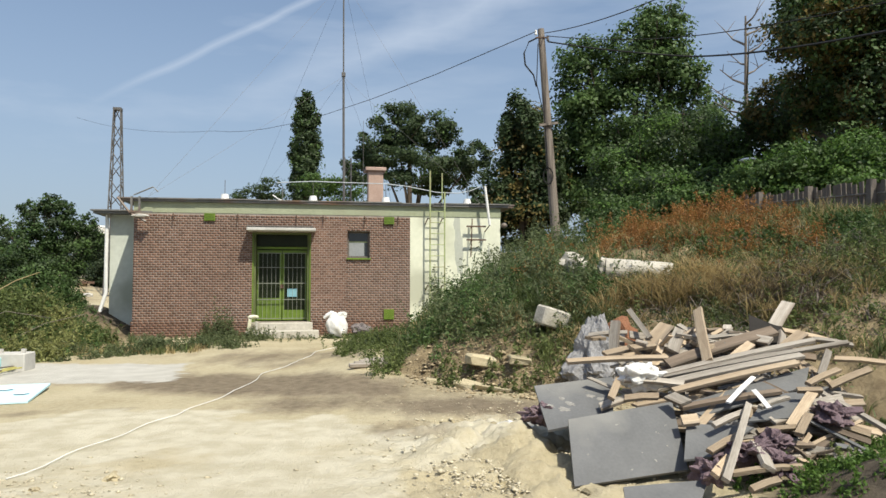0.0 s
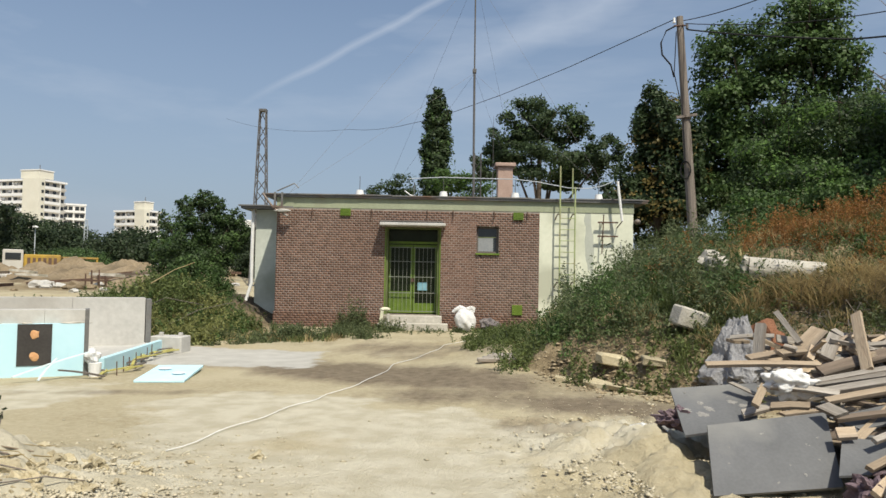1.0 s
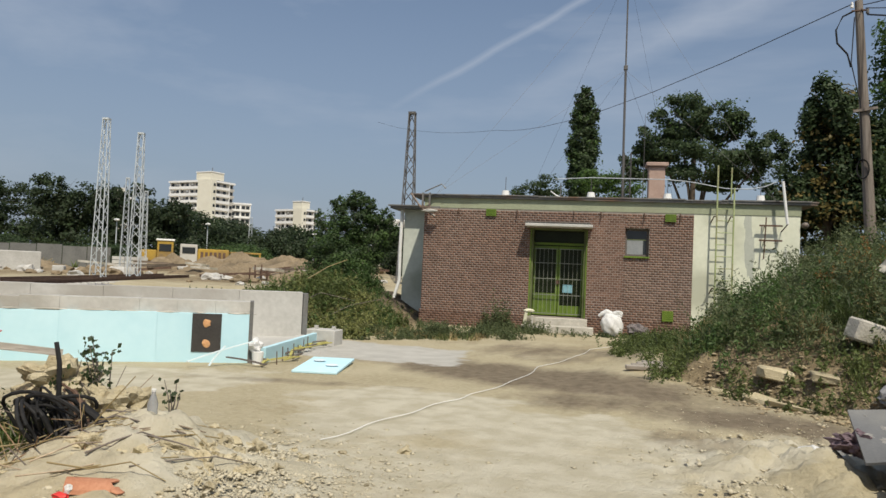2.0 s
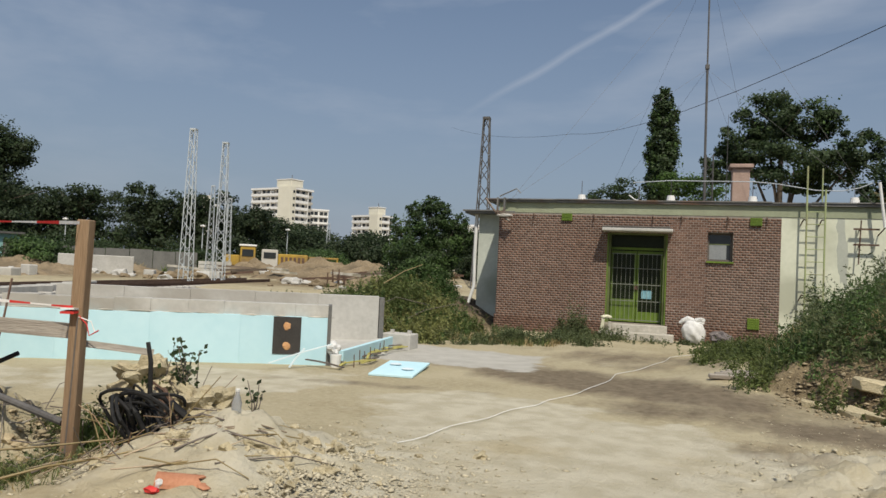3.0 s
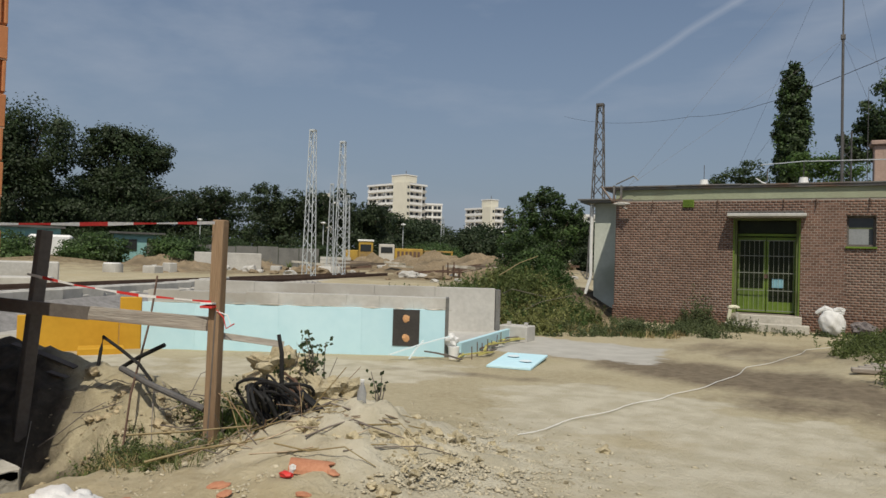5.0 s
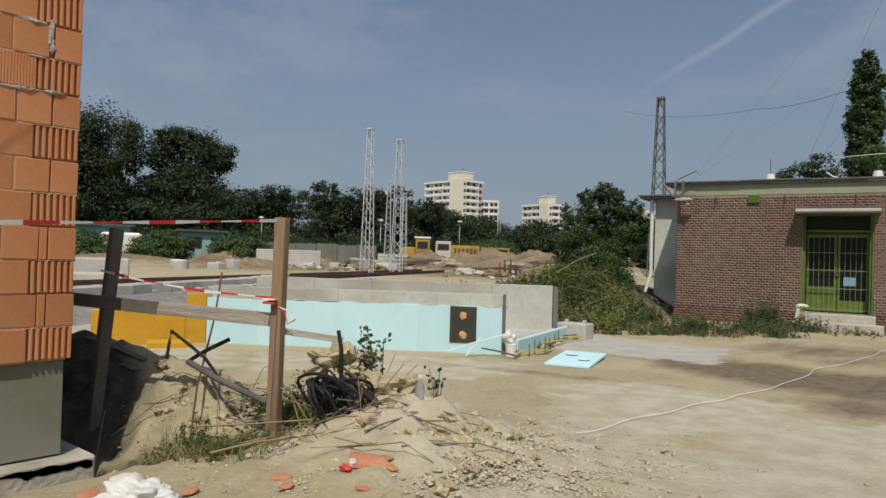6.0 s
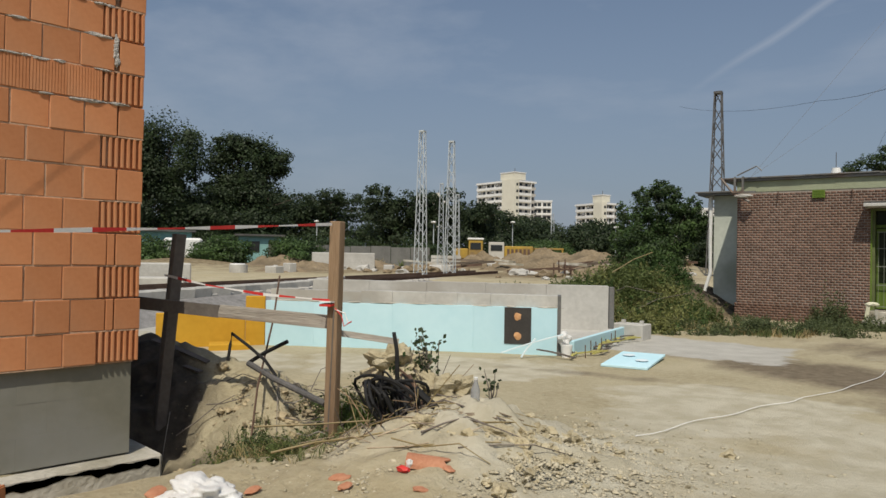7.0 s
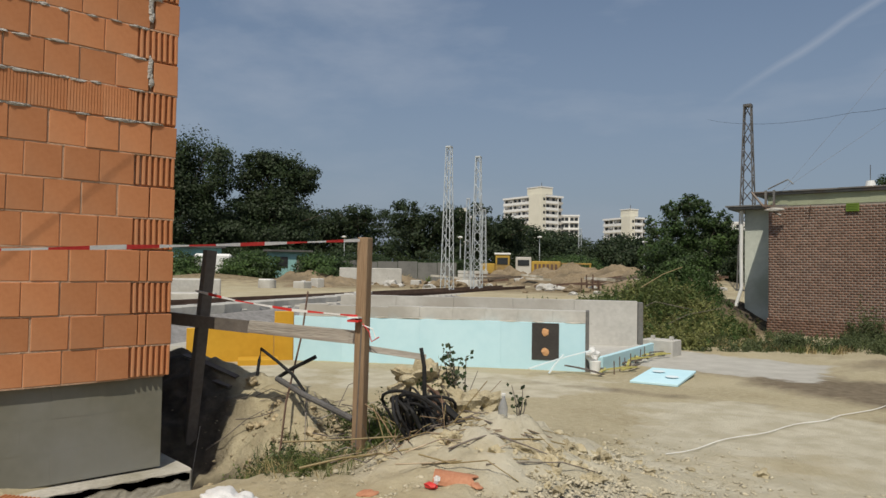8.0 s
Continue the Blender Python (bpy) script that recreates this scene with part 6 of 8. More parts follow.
def sheet(corners, thick, mat, label, name="sheet", cut=None):
    c = [Vector(v) for v in corners]
    t = thing(name, Matrix.Translation(c[0]), label, "board", "sheets in the heap")
    n = (c[1] - c[0]).cross(c[2] - c[0]).normalized() * thick
    bm = bmesh.new()
    lo = [bm.verts.new(v - c[0] - n) for v in c]
    hi = [bm.verts.new(v - c[0]) for v in c]
    bm.faces.new(hi)
    bm.faces.new(lo[::-1])
    for i in range(len(c)):
        j = (i + 1) % len(c)
        bm.faces.new((lo[i], lo[j], hi[j], hi[i]))
    bmesh.ops.recalc_face_normals(bm, faces=bm.faces)
    part("board", bm, mat, t)


OLD, RAW, DARK = "grey weathered board thrown on the heap", "broken raw timber board on the heap", "dark stained beam on the heap"


def timber_heap():
    sheet(((0.78, 4.86, 0.03), (1.62, 5.02, 0.10), (1.69, 5.56, 0.49), (0.84, 5.41, 0.38)), 0.02, M_SLATE, "large dark grey sheet with pale scratches leaning on timber")
    sheet(((0.70, 5.50, 0.28), (1.24, 5.62, 0.36), (1.38, 6.20, 0.60), (0.68, 6.14, 0.53)), 0.02, M_SLATE, "dark grey sheet on the timber heap")
    sheet(((2.80, 6.66, 0.82), (3.06, 6.56, 0.80), (3.07, 6.60, 1.00), (2.81, 6.70, 1.12)), 0.02, M_BLACKPANEL, "small black sheet standing in the heap")
    sheet(((1.72, 5.58, 0.45), (1.89, 5.45, 0.40), (2.88, 5.81, 0.57), (3.05, 6.07, 0.70), (2.51, 5.87, 0.60)), 0.015, M_SLATE, "split dark sheet under loose planks")
    sheet(((2.19, 5.33, 0.38), (2.56, 5.37, 0.40), (2.91, 5.74, 0.55), (2.5, 5.67, 0.52)), 0.015, M_SLATE, "cracked dark sheet among timber")
    sheet(((1.55, 4.90, 0.20), (1.74, 4.90, 0.22), (2.2, 5.26, 0.35), (1.71, 5.3, 0.37)), 0.015, M_SLATE, "cracked dark sheet among timber")
    sheet(((1.0, 4.36, 0.05), (1.49, 4.42, 0.07), (1.61, 4.62, 0.14), (1.03, 4.53, 0.12)), 0.015, M_SLATE, "broken dark sheet at the heap's foot")
    plank((2.3, 6.64, 1.17), (2.13, 5.96, 0.76), 0.085, 0.03, 35, M_WOOD, "upright raw board in the heap")
    plank((1.69, 6.79, 1.16), (1.78, 6.42, 0.92), 0.047, 0.03, 40, M_WOOD_GREY, OLD)
    plank((1.82, 6.07, 0.72), (2.97, 6.52, 0.98), 0.130, 0.03, 22, M_WOOD_OLD, DARK)
    plank((0.96, 6.11, 0.74), (1.84, 6.15, 0.77), 0.053, 0.03, 30, M_WOOD, RAW)
    plank((1.71, 5.83, 0.67), (3.2, 6.26, 0.91), 0.062, 0.03, 18, M_WOOD_GREY, OLD)
    plank((1.68, 5.8, 0.65), (3.5, 6.26, 0.89), 0.043, 0.03, 33, M_WOOD_GREY, OLD)
    plank((1.71, 5.68, 0.62), (2.97, 6.03, 0.8), 0.065, 0.03, 26, M_WOOD_GREY, OLD)
    plank((1.7, 5.57, 0.57), (2.88, 5.94, 0.75), 0.055, 0.03, 28, M_WOOD, RAW)
    plank((1.36, 5.72, 0.64), (1.82, 5.66, 0.61), 0.054, 0.03, 35, M_WOOD_GREY, OLD)
    plank((1.83, 5.64, 0.57), (2.44, 5.83, 0.66), 0.041, 0.03, 40, M_WOOD_OLD, DARK)
    plank((2.06, 5.38, 0.51), (2.4, 5.7, 0.66), 0.035, 0.015, 22, M_TAPEWHITE, "short whitish lath on the heap")
    plank((2.33, 5.54, 0.58), (2.34, 5.3, 0.48), 0.034, 0.015, 30, M_TAPEWHITE, "short whitish lath on the heap")
    plank((1.72, 5.45, 0.46), (2.6, 5.67, 0.55), 0.053, 0.03, 18, M_WOOD_OLD, DARK)
    plank((1.64, 5.47, 0.55), (1.73, 5.35, 0.51), 0.086, 0.03, 33, M_WOOD_GREY, RAW)
    plank((1.84, 5.11, 0.39), (2.18, 5.31, 0.46), 0.045, 0.03, 26, M_WOOD_GREY, OLD)
    plank((1.6, 4.31, 0.22), (2.18, 5.3, 0.51), 0.049, 0.03, 28, M_WOOD_GREY, OLD)
    plank((1.65, 5.23, 0.4), (1.78, 5.25, 0.41), 0.091, 0.03, 35, M_WOOD, RAW)
    plank((2.12, 5.03, 0.36), (2.44, 5.1, 0.38), 0.036, 0.03, 40, M_WOOD, RAW)
    plank((2.29, 5.35, 0.48), (2.57, 5.48, 0.53), 0.034, 0.03, 22, M_WOOD_GREY, OLD)
    plank((2.4, 5.11, 0.38), (2.8, 5.55, 0.56), 0.076, 0.03, 30, M_WOOD, RAW)
    plank((2.38, 4.95, 0.36), (2.59, 5.21, 0.45), 0.060, 0.03, 18, M_WOOD, RAW)
    plank((2.67, 5.54, 0.58), (2.87, 5.54, 0.58), 0.044, 0.03, 33, M_WOOD, RAW)
    plank((2.82, 5.66, 0.61), (3.18, 5.85, 0.7), 0.050, 0.03, 26, M_WOOD, RAW)
    plank((2.98, 5.77, 0.66), (3.23, 6.09, 0.83), 0.056, 0.03, 28, M_WOOD_GREY, OLD)
    plank((3.04, 5.74, 0.58), (3.5, 5.95, 0.69), 0.056, 0.03, 35, M_WOOD, RAW)
    plank((3.31, 6.15, 0.76), (3.73, 6.09, 0.73), 0.044, 0.03, 40, M_WOOD, RAW)
    plank((3.04, 6.67, 1.01), (3.33, 6.98, 1.22), 0.119, 0.03, 22, M_WOOD_GREY, OLD)
    plank((1.72, 6.36, 0.82), (2.02, 6.69, 1.02), 0.134, 0.03, 30, M_WOOD, RAW)
    plank((1.94, 6.29, 0.81), (2.11, 6.57, 0.98), 0.112, 0.03, 18, M_WOOD_GREY, RAW)
    plank((1.79, 6.22, 0.8), (1.87, 6.37, 0.89), 0.060, 0.03, 33, M_WOOD, RAW)
    plank((1.32, 6.25, 0.79), (1.81, 6.37, 0.86), 0.070, 0.03, 26, M_WOOD, RAW)
    plank((2.33, 6.01, 0.75), (2.62, 6.23, 0.88), 0.078, 0.03, 28, M_WOOD, RAW)
    plank((2.88, 6.24, 0.82), (3.21, 6.48, 0.96), 0.091, 0.03, 35, M_WOOD, RAW)
    plank((2.33, 6.52, 0.91), (2.77, 6.56, 0.94), 0.041, 0.03, 40, M_WOOD_GREY, OLD)
    plank((2.13, 6.69, 1.02), (2.25, 6.5, 0.9), 0.047, 0.03, 22, M_WOOD_GREY, OLD)
    plank((1.98, 4.55, 0.23), (2.03, 4.86, 0.31), 0.089, 0.03, 30, M_WOOD_GREY, OLD)
    plank((1.73, 4.54, 0.2), (2.24, 4.63, 0.22), 0.036, 0.03, 18, M_WOOD, RAW)
    plank((1.76, 4.32, 0.16), (2.0, 4.46, 0.18), 0.045, 0.03, 33, M_WOOD, RAW)
    plank((1.59, 4.46, 0.21), (1.78, 4.69, 0.26), 0.058, 0.03, 26, M_WOOD, RAW)
    plank((1.7, 4.83, 0.27), (2.01, 5.05, 0.34), 0.047, 0.03, 28, M_WOOD, RAW)
    plank((3.27, 6.41, 0.91), (3.58, 6.32, 0.86), 0.040, 0.03, 35, M_WOOD_GREY, OLD)
    plank((1.3, 5.52, 0.52), (1.58, 5.55, 0.53), 0.053, 0.03, 40, M_WOOD, RAW)
    plank((1.21, 5.58, 0.51), (1.34, 5.82, 0.63), 0.059, 0.03, 22, M_WOOD, RAW)
    rng = random.Random(21)
    rise = Vector((0.0, 0.90, 0.44)).normalized()
    over = Vector((0.0, -0.44, 0.90)).normalized()
    for k in range(280):
        u, w = rng.triangular(1.35, 3.45, 2.5), rng.random() ** 0.85
        if u < 1.7 and w < 0.5:
            continue
        y = 4.75 + 1.85 * w
        if u > 2.75 + 0.75 * w:
            continue
        c = Vector((u, y, 0.113 + 0.428 * (y - 4.75))) - over * rng.uniform(0.02, 0.14)
        l = rng.choice((rng.uniform(0.06, 0.22), rng.uniform(0.15, 0.5), rng.uniform(0.4, 0.95)))
        a = rng.gauss(0.22, 0.5) if rng.random() < 0.75 else rng.uniform(0, 3.14)
        d = (Vector((1, 0, 0)) * math.cos(a) + rise * math.sin(a)) * (l / 2) + over * rng.gauss(0, 0.02)
        if d.x < 0:
            d = -d
        kind = rng.random()
        m, lab = (M_WOOD, RAW) if kind < 0.3 else (M_WOOD_GREY, OLD) if kind < 0.62 else (M_WOOD_OLD, DARK) if kind < 0.86 else (M_SLATE, "dark broken strip on the heap")
        plank(c - d, c + d, rng.uniform(0.02, 0.085), rng.uniform(0.01, 0.03), rng.uniform(0, 50), m, lab)
    # smaller pieces along the back of the heap
    for k in range(70):
        x, y = rng.gauss(2.2, 0.5), rng.gauss(6.6, 0.18)
        l, a, up = rng.uniform(0.12, 0.55), rng.uniform(0, 6.28), rng.gauss(0.1, 0.3)
        z = 0.80 + rng.uniform(-0.1, 0.16)
        d = Vector((math.cos(a) * l, math.sin(a) * l * 0.6, up * l))
        m, lab = (M_WOOD, RAW) if k % 5 in (0, 2) else (M_WOOD_GREY, OLD)
        plank(Vector((x, y, z)) - d / 2, Vector((x, y, z)) + d / 2, rng.uniform(0.025, 0.10), rng.uniform(0.012, 0.035), rng.uniform(-60, 60), m, lab)
    # scratches and plaster smears on the big sheets
    chalk = material("pale_scratch", (0.20, 0.195, 0.18), (0.32, 0.31, 0.29), 20.0, 0.95, 0.2)
    for k in range(22):
        u, v, w = rng.uniform(0.1, 0.9), rng.uniform(0.1, 0.9), 0.006 + min(0.03, rng.expovariate(75))
        c = [Vector(p) for p in (((0.78, 4.86, 0.03), (1.62, 5.02, 0.10), (1.69, 5.56, 0.49), (0.84, 5.41, 0.38)) if k % 3 else ((0.70, 5.50, 0.28), (1.24, 5.62, 0.36), (1.38, 6.20, 0.60), (0.68, 6.14, 0.53)))]
        p = c[0].lerp(c[1], u).lerp(c[3].lerp(c[2], u), v)
        nn = (c[1] - c[0]).cross(c[3] - c[0]).normalized()
        t = thing("plaster_smear", Matrix.Translation(p + nn * 0.001) @ nn.to_track_quat("Z", "Y").to_matrix().to_4x4() @ pose(0, 0, 0, 0, 0, rng.uniform(0, 180)), "pale plaster smear on the grey sheet", "stain", "smears on the sheet")
        part("smear", lump(bmesh.new(), (0, 0, 0), (w, w * rng.uniform(0.4, 0.9), 0.003), 0.9, 3, k * 2.1), chalk, t)
    t = thing("plastic_bag", Matrix.Translation((1.50, 5.78, 0.60)), "crumpled white plastic bag among the planks", "bag")
    smooth(part("bag", lump(bmesh.new(), (0, 0, 0.06), (0.17, 0.12, 0.10), 0.55, 5, 3.3), M_BAG, t))
    purple = material("dusty_purple_cloth", (0.10, 0.068, 0.08), (0.20, 0.15, 0.165), 9.0, 0.95, 0.6)
    for x, y, z, sx, sd in ((1.98, 4.86, 0.24, 0.16, 5.0), (2.12, 4.72, 0.20, 0.13, 2.0), (1.62, 4.62, 0.17, 0.11, 3.0), (2.86, 5.36, 0.40, 0.12, 8.0), (2.2, 4.95, 0.28, 0.12, 6.5), (0.72, 5.9, 0.30, 0.14, 4.0)):
        t = thing("cloth", Matrix.Translation((x, y, z)) @ pose(0, 0, 0, 24, 0, 40 * sd), "crumpled dusty purple cloth under planks", "cloth", "rags in the heap")
        part("fold", lump(bmesh.new(), (0, 0, 0.02), (sx, sx * 0.75, 0.07), 1.1, 4, sd), purple, t)
    for k, (x, y) in enumerate(((0.55, 6.5), (0.62, 6.25), (0.45, 6.35), (0.72, 6.6), (0.9, 6.7))):
        t = thing("plastic_scrap", Matrix.Translation((x, y, gz(x, y) + 0.04)) @ pose(0, 0, 0, 10 * k, 14, 50 * k), "torn pale plastic sheeting at the heap's edge", "scrap", "plastic scraps at the heap")
        part("scrap", lump(bmesh.new(), (0, 0, 0), (0.14, 0.09, 0.05), 0.8, 2, k * 2.2), M_BAG, t)


timber_heap()


# ---- foreground by the block wall ----
DARK_FOOT, DARK_TOP = Vector((-6.767, 2.769, -0.149)), Vector((-6.7, 2.89, 1.6))


def post_fence():
    t = thing("timber_post", Matrix.Translation((-4.97, 3.38, -0.1)) @ pose(0, 0, 0, 0, 0.8, 24), "square raw timber post standing in the ditch", "post")
    part("post", box(bmesh.new(), -0.047, 0.047, -0.045, 0.045, -0.4, 1.80, bevel=0.006), M_WOOD_POST, t)
    part("crack", box(bmesh.new(), -0.012, 0.0, -0.0475, -0.0445, 0.1, 1.1, pose(0, 0, 0, 0, 1.2, 0)), M_WOOD_DARK, t)
    # post and rail end get darker timber where the block wall shades them
    k = thing("dark_post", Matrix.Translation(DARK_FOOT) @ (DARK_TOP - DARK_FOOT).to_track_quat("Z", "Y").to_matrix().to_4x4() @ pose(0, 0, 0, 0, 0, 25), "timber post coloured dark for the wall's shade", "post")
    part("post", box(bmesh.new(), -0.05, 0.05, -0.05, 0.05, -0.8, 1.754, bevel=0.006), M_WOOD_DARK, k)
    plank((-7.05, 2.55, 0.97), (-6.1, 2.99, 0.92), 0.11, 0.028, 90, M_WOOD_DARK, "fence rail end coloured dark for the wall's shade", "rails of the site fence", "rail", "fence_rail")
    plank((-6.1, 2.99, 0.925), (-4.98, 3.43, 0.885), 0.11, 0.028, 90, M_WOOD_GREY, "raw board nailed to the posts", "rails of the site fence", "rail", "fence_rail")
    plank((-4.98, 3.45, 0.80), (-4.74, 3.88, 0.72), 0.05, 0.02, 80, M_WOOD_GREY, "thin brace board behind the post", "rails of the site fence", "rail", "fence_rail")

    def tape(pts, label, step=0.17):
        o = Vector(pts[0])
        t = thing("barrier_tape", Matrix.Translation(o), label, "barrier tape")
        pts = [Vector(p) for p in pts]
        n = 0
        for p, q in zip(pts, pts[1:]):
            m = max(1, int((q - p).length / step))
            for i in range(m):
                a, b = p.lerp(q, i / m) - o, p.lerp(q, (i + 1) / m) - o
                ha, hb = 0.0085 + 0.004 * math.sin(n * 1.3), 0.0085 + 0.004 * math.sin((n + 1) * 1.3)
                side = Vector((0.0, 0.0, 1.0))
                off = (b - a).cross(side).normalized() * 0.0012
                bm = bmesh.new()
                vs = [bm.verts.new(v) for v in (a - side * ha + off, b - side * hb + off, b + side * hb + off, a + side * ha + off, a - side * ha - off, b - side * hb - off, b + side * hb - off, a + side * ha - off)]
                for f in ((0, 1, 2, 3), (7, 6, 5, 4), (0, 4, 5, 1), (3, 2, 6, 7), (0, 3, 7, 4), (1, 5, 6, 2)):
                    bm.faces.new([vs[j] for j in f])
                bmesh.ops.recalc_face_normals(bm, faces=bm.faces)
                part("red_band" if n % 2 else "white_band", bm, M_RED if n % 2 else M_TAPEWHITE, t)
                n += 1
    tape([(-3.2, -0.9, 1.43), (-3.83, 0.63, 1.50), (-4.45, 2.05, 1.585), (-4.94, 3.33, 1.675)], "taut red and white barrier tape", 0.2)
    tape([(-6.75, 2.78, 1.22), (-6.19, 2.90, 1.15), (-5.6, 3.12, 1.09), (-4.94, 3.32, 1.07)], "sagging red and white barrier tape")
    r = thing("tape_knot", Matrix.Translation((-4.96, 3.32, 1.03)), "knotted red and white tape round the post", "barrier tape")
    part("wrap", box(bmesh.new(), -0.0505, 0.0505, -0.0485, 0.0485, -0.004, 0.012, pose(0, 0, 0, 4, 0, 24)), M_RED, r)
    part("wrap", box(bmesh.new(), -0.050, 0.050, -0.048, 0.048, 0.022, 0.034, pose(0, 0, 0, -3, 0, 24)), M_TAPEWHITE, r)
    part("tail", chain(bmesh.new(), [(0.05, 0.03, -0.02), (0.10, 0.06, -0.08), (0.12, 0.07, -0.16), (0.18, 0.10, -0.12)], 0.005, seg=4), M_RED, r)
    part("tail", chain(bmesh.new(), [(0.05, 0.03, -0.03), (0.12, 0.08, -0.06), (0.15, 0.09, -0.13)], 0.005, seg=4), M_TAPEWHITE, r)


def hoses():
    t = thing("hose_tangle", Matrix.Translation((-4.5, 3.62, 0.12)), "tangle of black rubber hoses on the rubble", "hose")
    rng = random.Random(17)
    for k in range(15):
        a = rng.uniform(-0.9, 0.9)
        r = rng.uniform(0.15, 0.27)
        c = Vector((rng.uniform(-0.14, 0.12), rng.uniform(-0.14, 0.10), rng.uniform(0.14, 0.22)))
        u = Vector((math.cos(a), math.sin(a), 0))
        w = Vector((0.5 * math.sin(a), -0.5 * math.cos(a), 1)).normalized()
        s0 = rng.uniform(-1.2, 0.6)
        s1 = s0 + rng.uniform(3.2, 6.6)
        wob = rng.uniform(0, 6)
        part("hose", chain(bmesh.new(), [c + u * r * (1 + 0.12 * math.sin(wob + i)) * math.cos(s0 + (s1 - s0) * i / 18) + w * r * 0.9 * math.sin(s0 + (s1 - s0) * i / 18) + u * 0.02 * math.sin(i * 0.7 + wob) for i in range(19)], rng.choice((0.009, 0.013, 0.017)), seg=7), M_RUBBER, t)
    for k in range(7):
        a, l = rng.uniform(0.2, 2.6), rng.uniform(0.25, 0.5)
        part("hose", chain(bmesh.new(), [(0.05 * math.cos(a), 0.0, 0.3), (l * 0.5 * math.cos(a), -0.03, 0.34 - 0.03 * k), (l * math.cos(a), -0.06, 0.10)], 0.013, seg=7), M_RUBBER, t)
    part("hose", chain(bmesh.new(), [(0.06, 0.0, 0.1), (0.07, -0.02, 0.35), (0.06, -0.02, 0.58), (0.02, -0.02, 0.72)], 0.019, 0.015, 8), M_RUBBER, t, "upright hose end")
    part("flat_hose", chain(bmesh.new(), [(0.2, 0.05, 0.30), (0.42, 0.12, 0.14), (0.6, 0.2, 0.10)], 0.03, seg=7), M_RUBBER, t)
    for k in range(5):
        x = -0.45 + 0.05 * k
        part("hose", chain(bmesh.new(), [(x, 0.28, 0.05), (x + 0.06, 0.24, 0.30 + 0.02 * k), (x + 0.2, 0.22, 0.34), (x + 0.34, 0.2, 0.22), (x + 0.40, 0.18, 0.08)], 0.017, seg=7), M_RUBBER if k % 2 else M_RUST, t)
    b = thing("bent_pipe", Matrix.Translation((-5.9, 3.15, 0.3)), "long dull grey pipe with bent black ends on the spoil", "pipe")
    part("pipe", chain(bmesh.new(), [(-0.02, 0.03, 0.17), (0.35, 0.06, 0.08), (0.9, 0.19, -0.06)], 0.026, seg=9), M_MASTDARK, b)
    part("bent_end", chain(bmesh.new(), [(-0.2, -0.07, 0.18), (-0.2, -0.05, 0.32), (-0.19, -0.04, 0.42), (0.02, 0.0, 0.33), (0.2, 0.06, 0.22), (0.33, 0.09, 0.10)], 0.014, seg=7), M_RUBBER, b)
    part("bent_end", chain(bmesh.new(), [(-0.03, 0.03, 0.17), (0.12, 0.1, 0.27), (0.31, 0.21, 0.38)], 0.018, seg=7), M_RUBBER, b)
    r = thing("steel_rod", Matrix.Translation((-5.48, 2.96, 0.0)), "thin leaning rusty steel rod", "rod")
    part("rod", chain(bmesh.new(), [(0, 0, -0.1), (-0.15, 0.14, 0.3), (-0.5, 0.5, 0.85), (-0.75, 0.71, 1.22)], 0.009, seg=5), M_RUST, r)


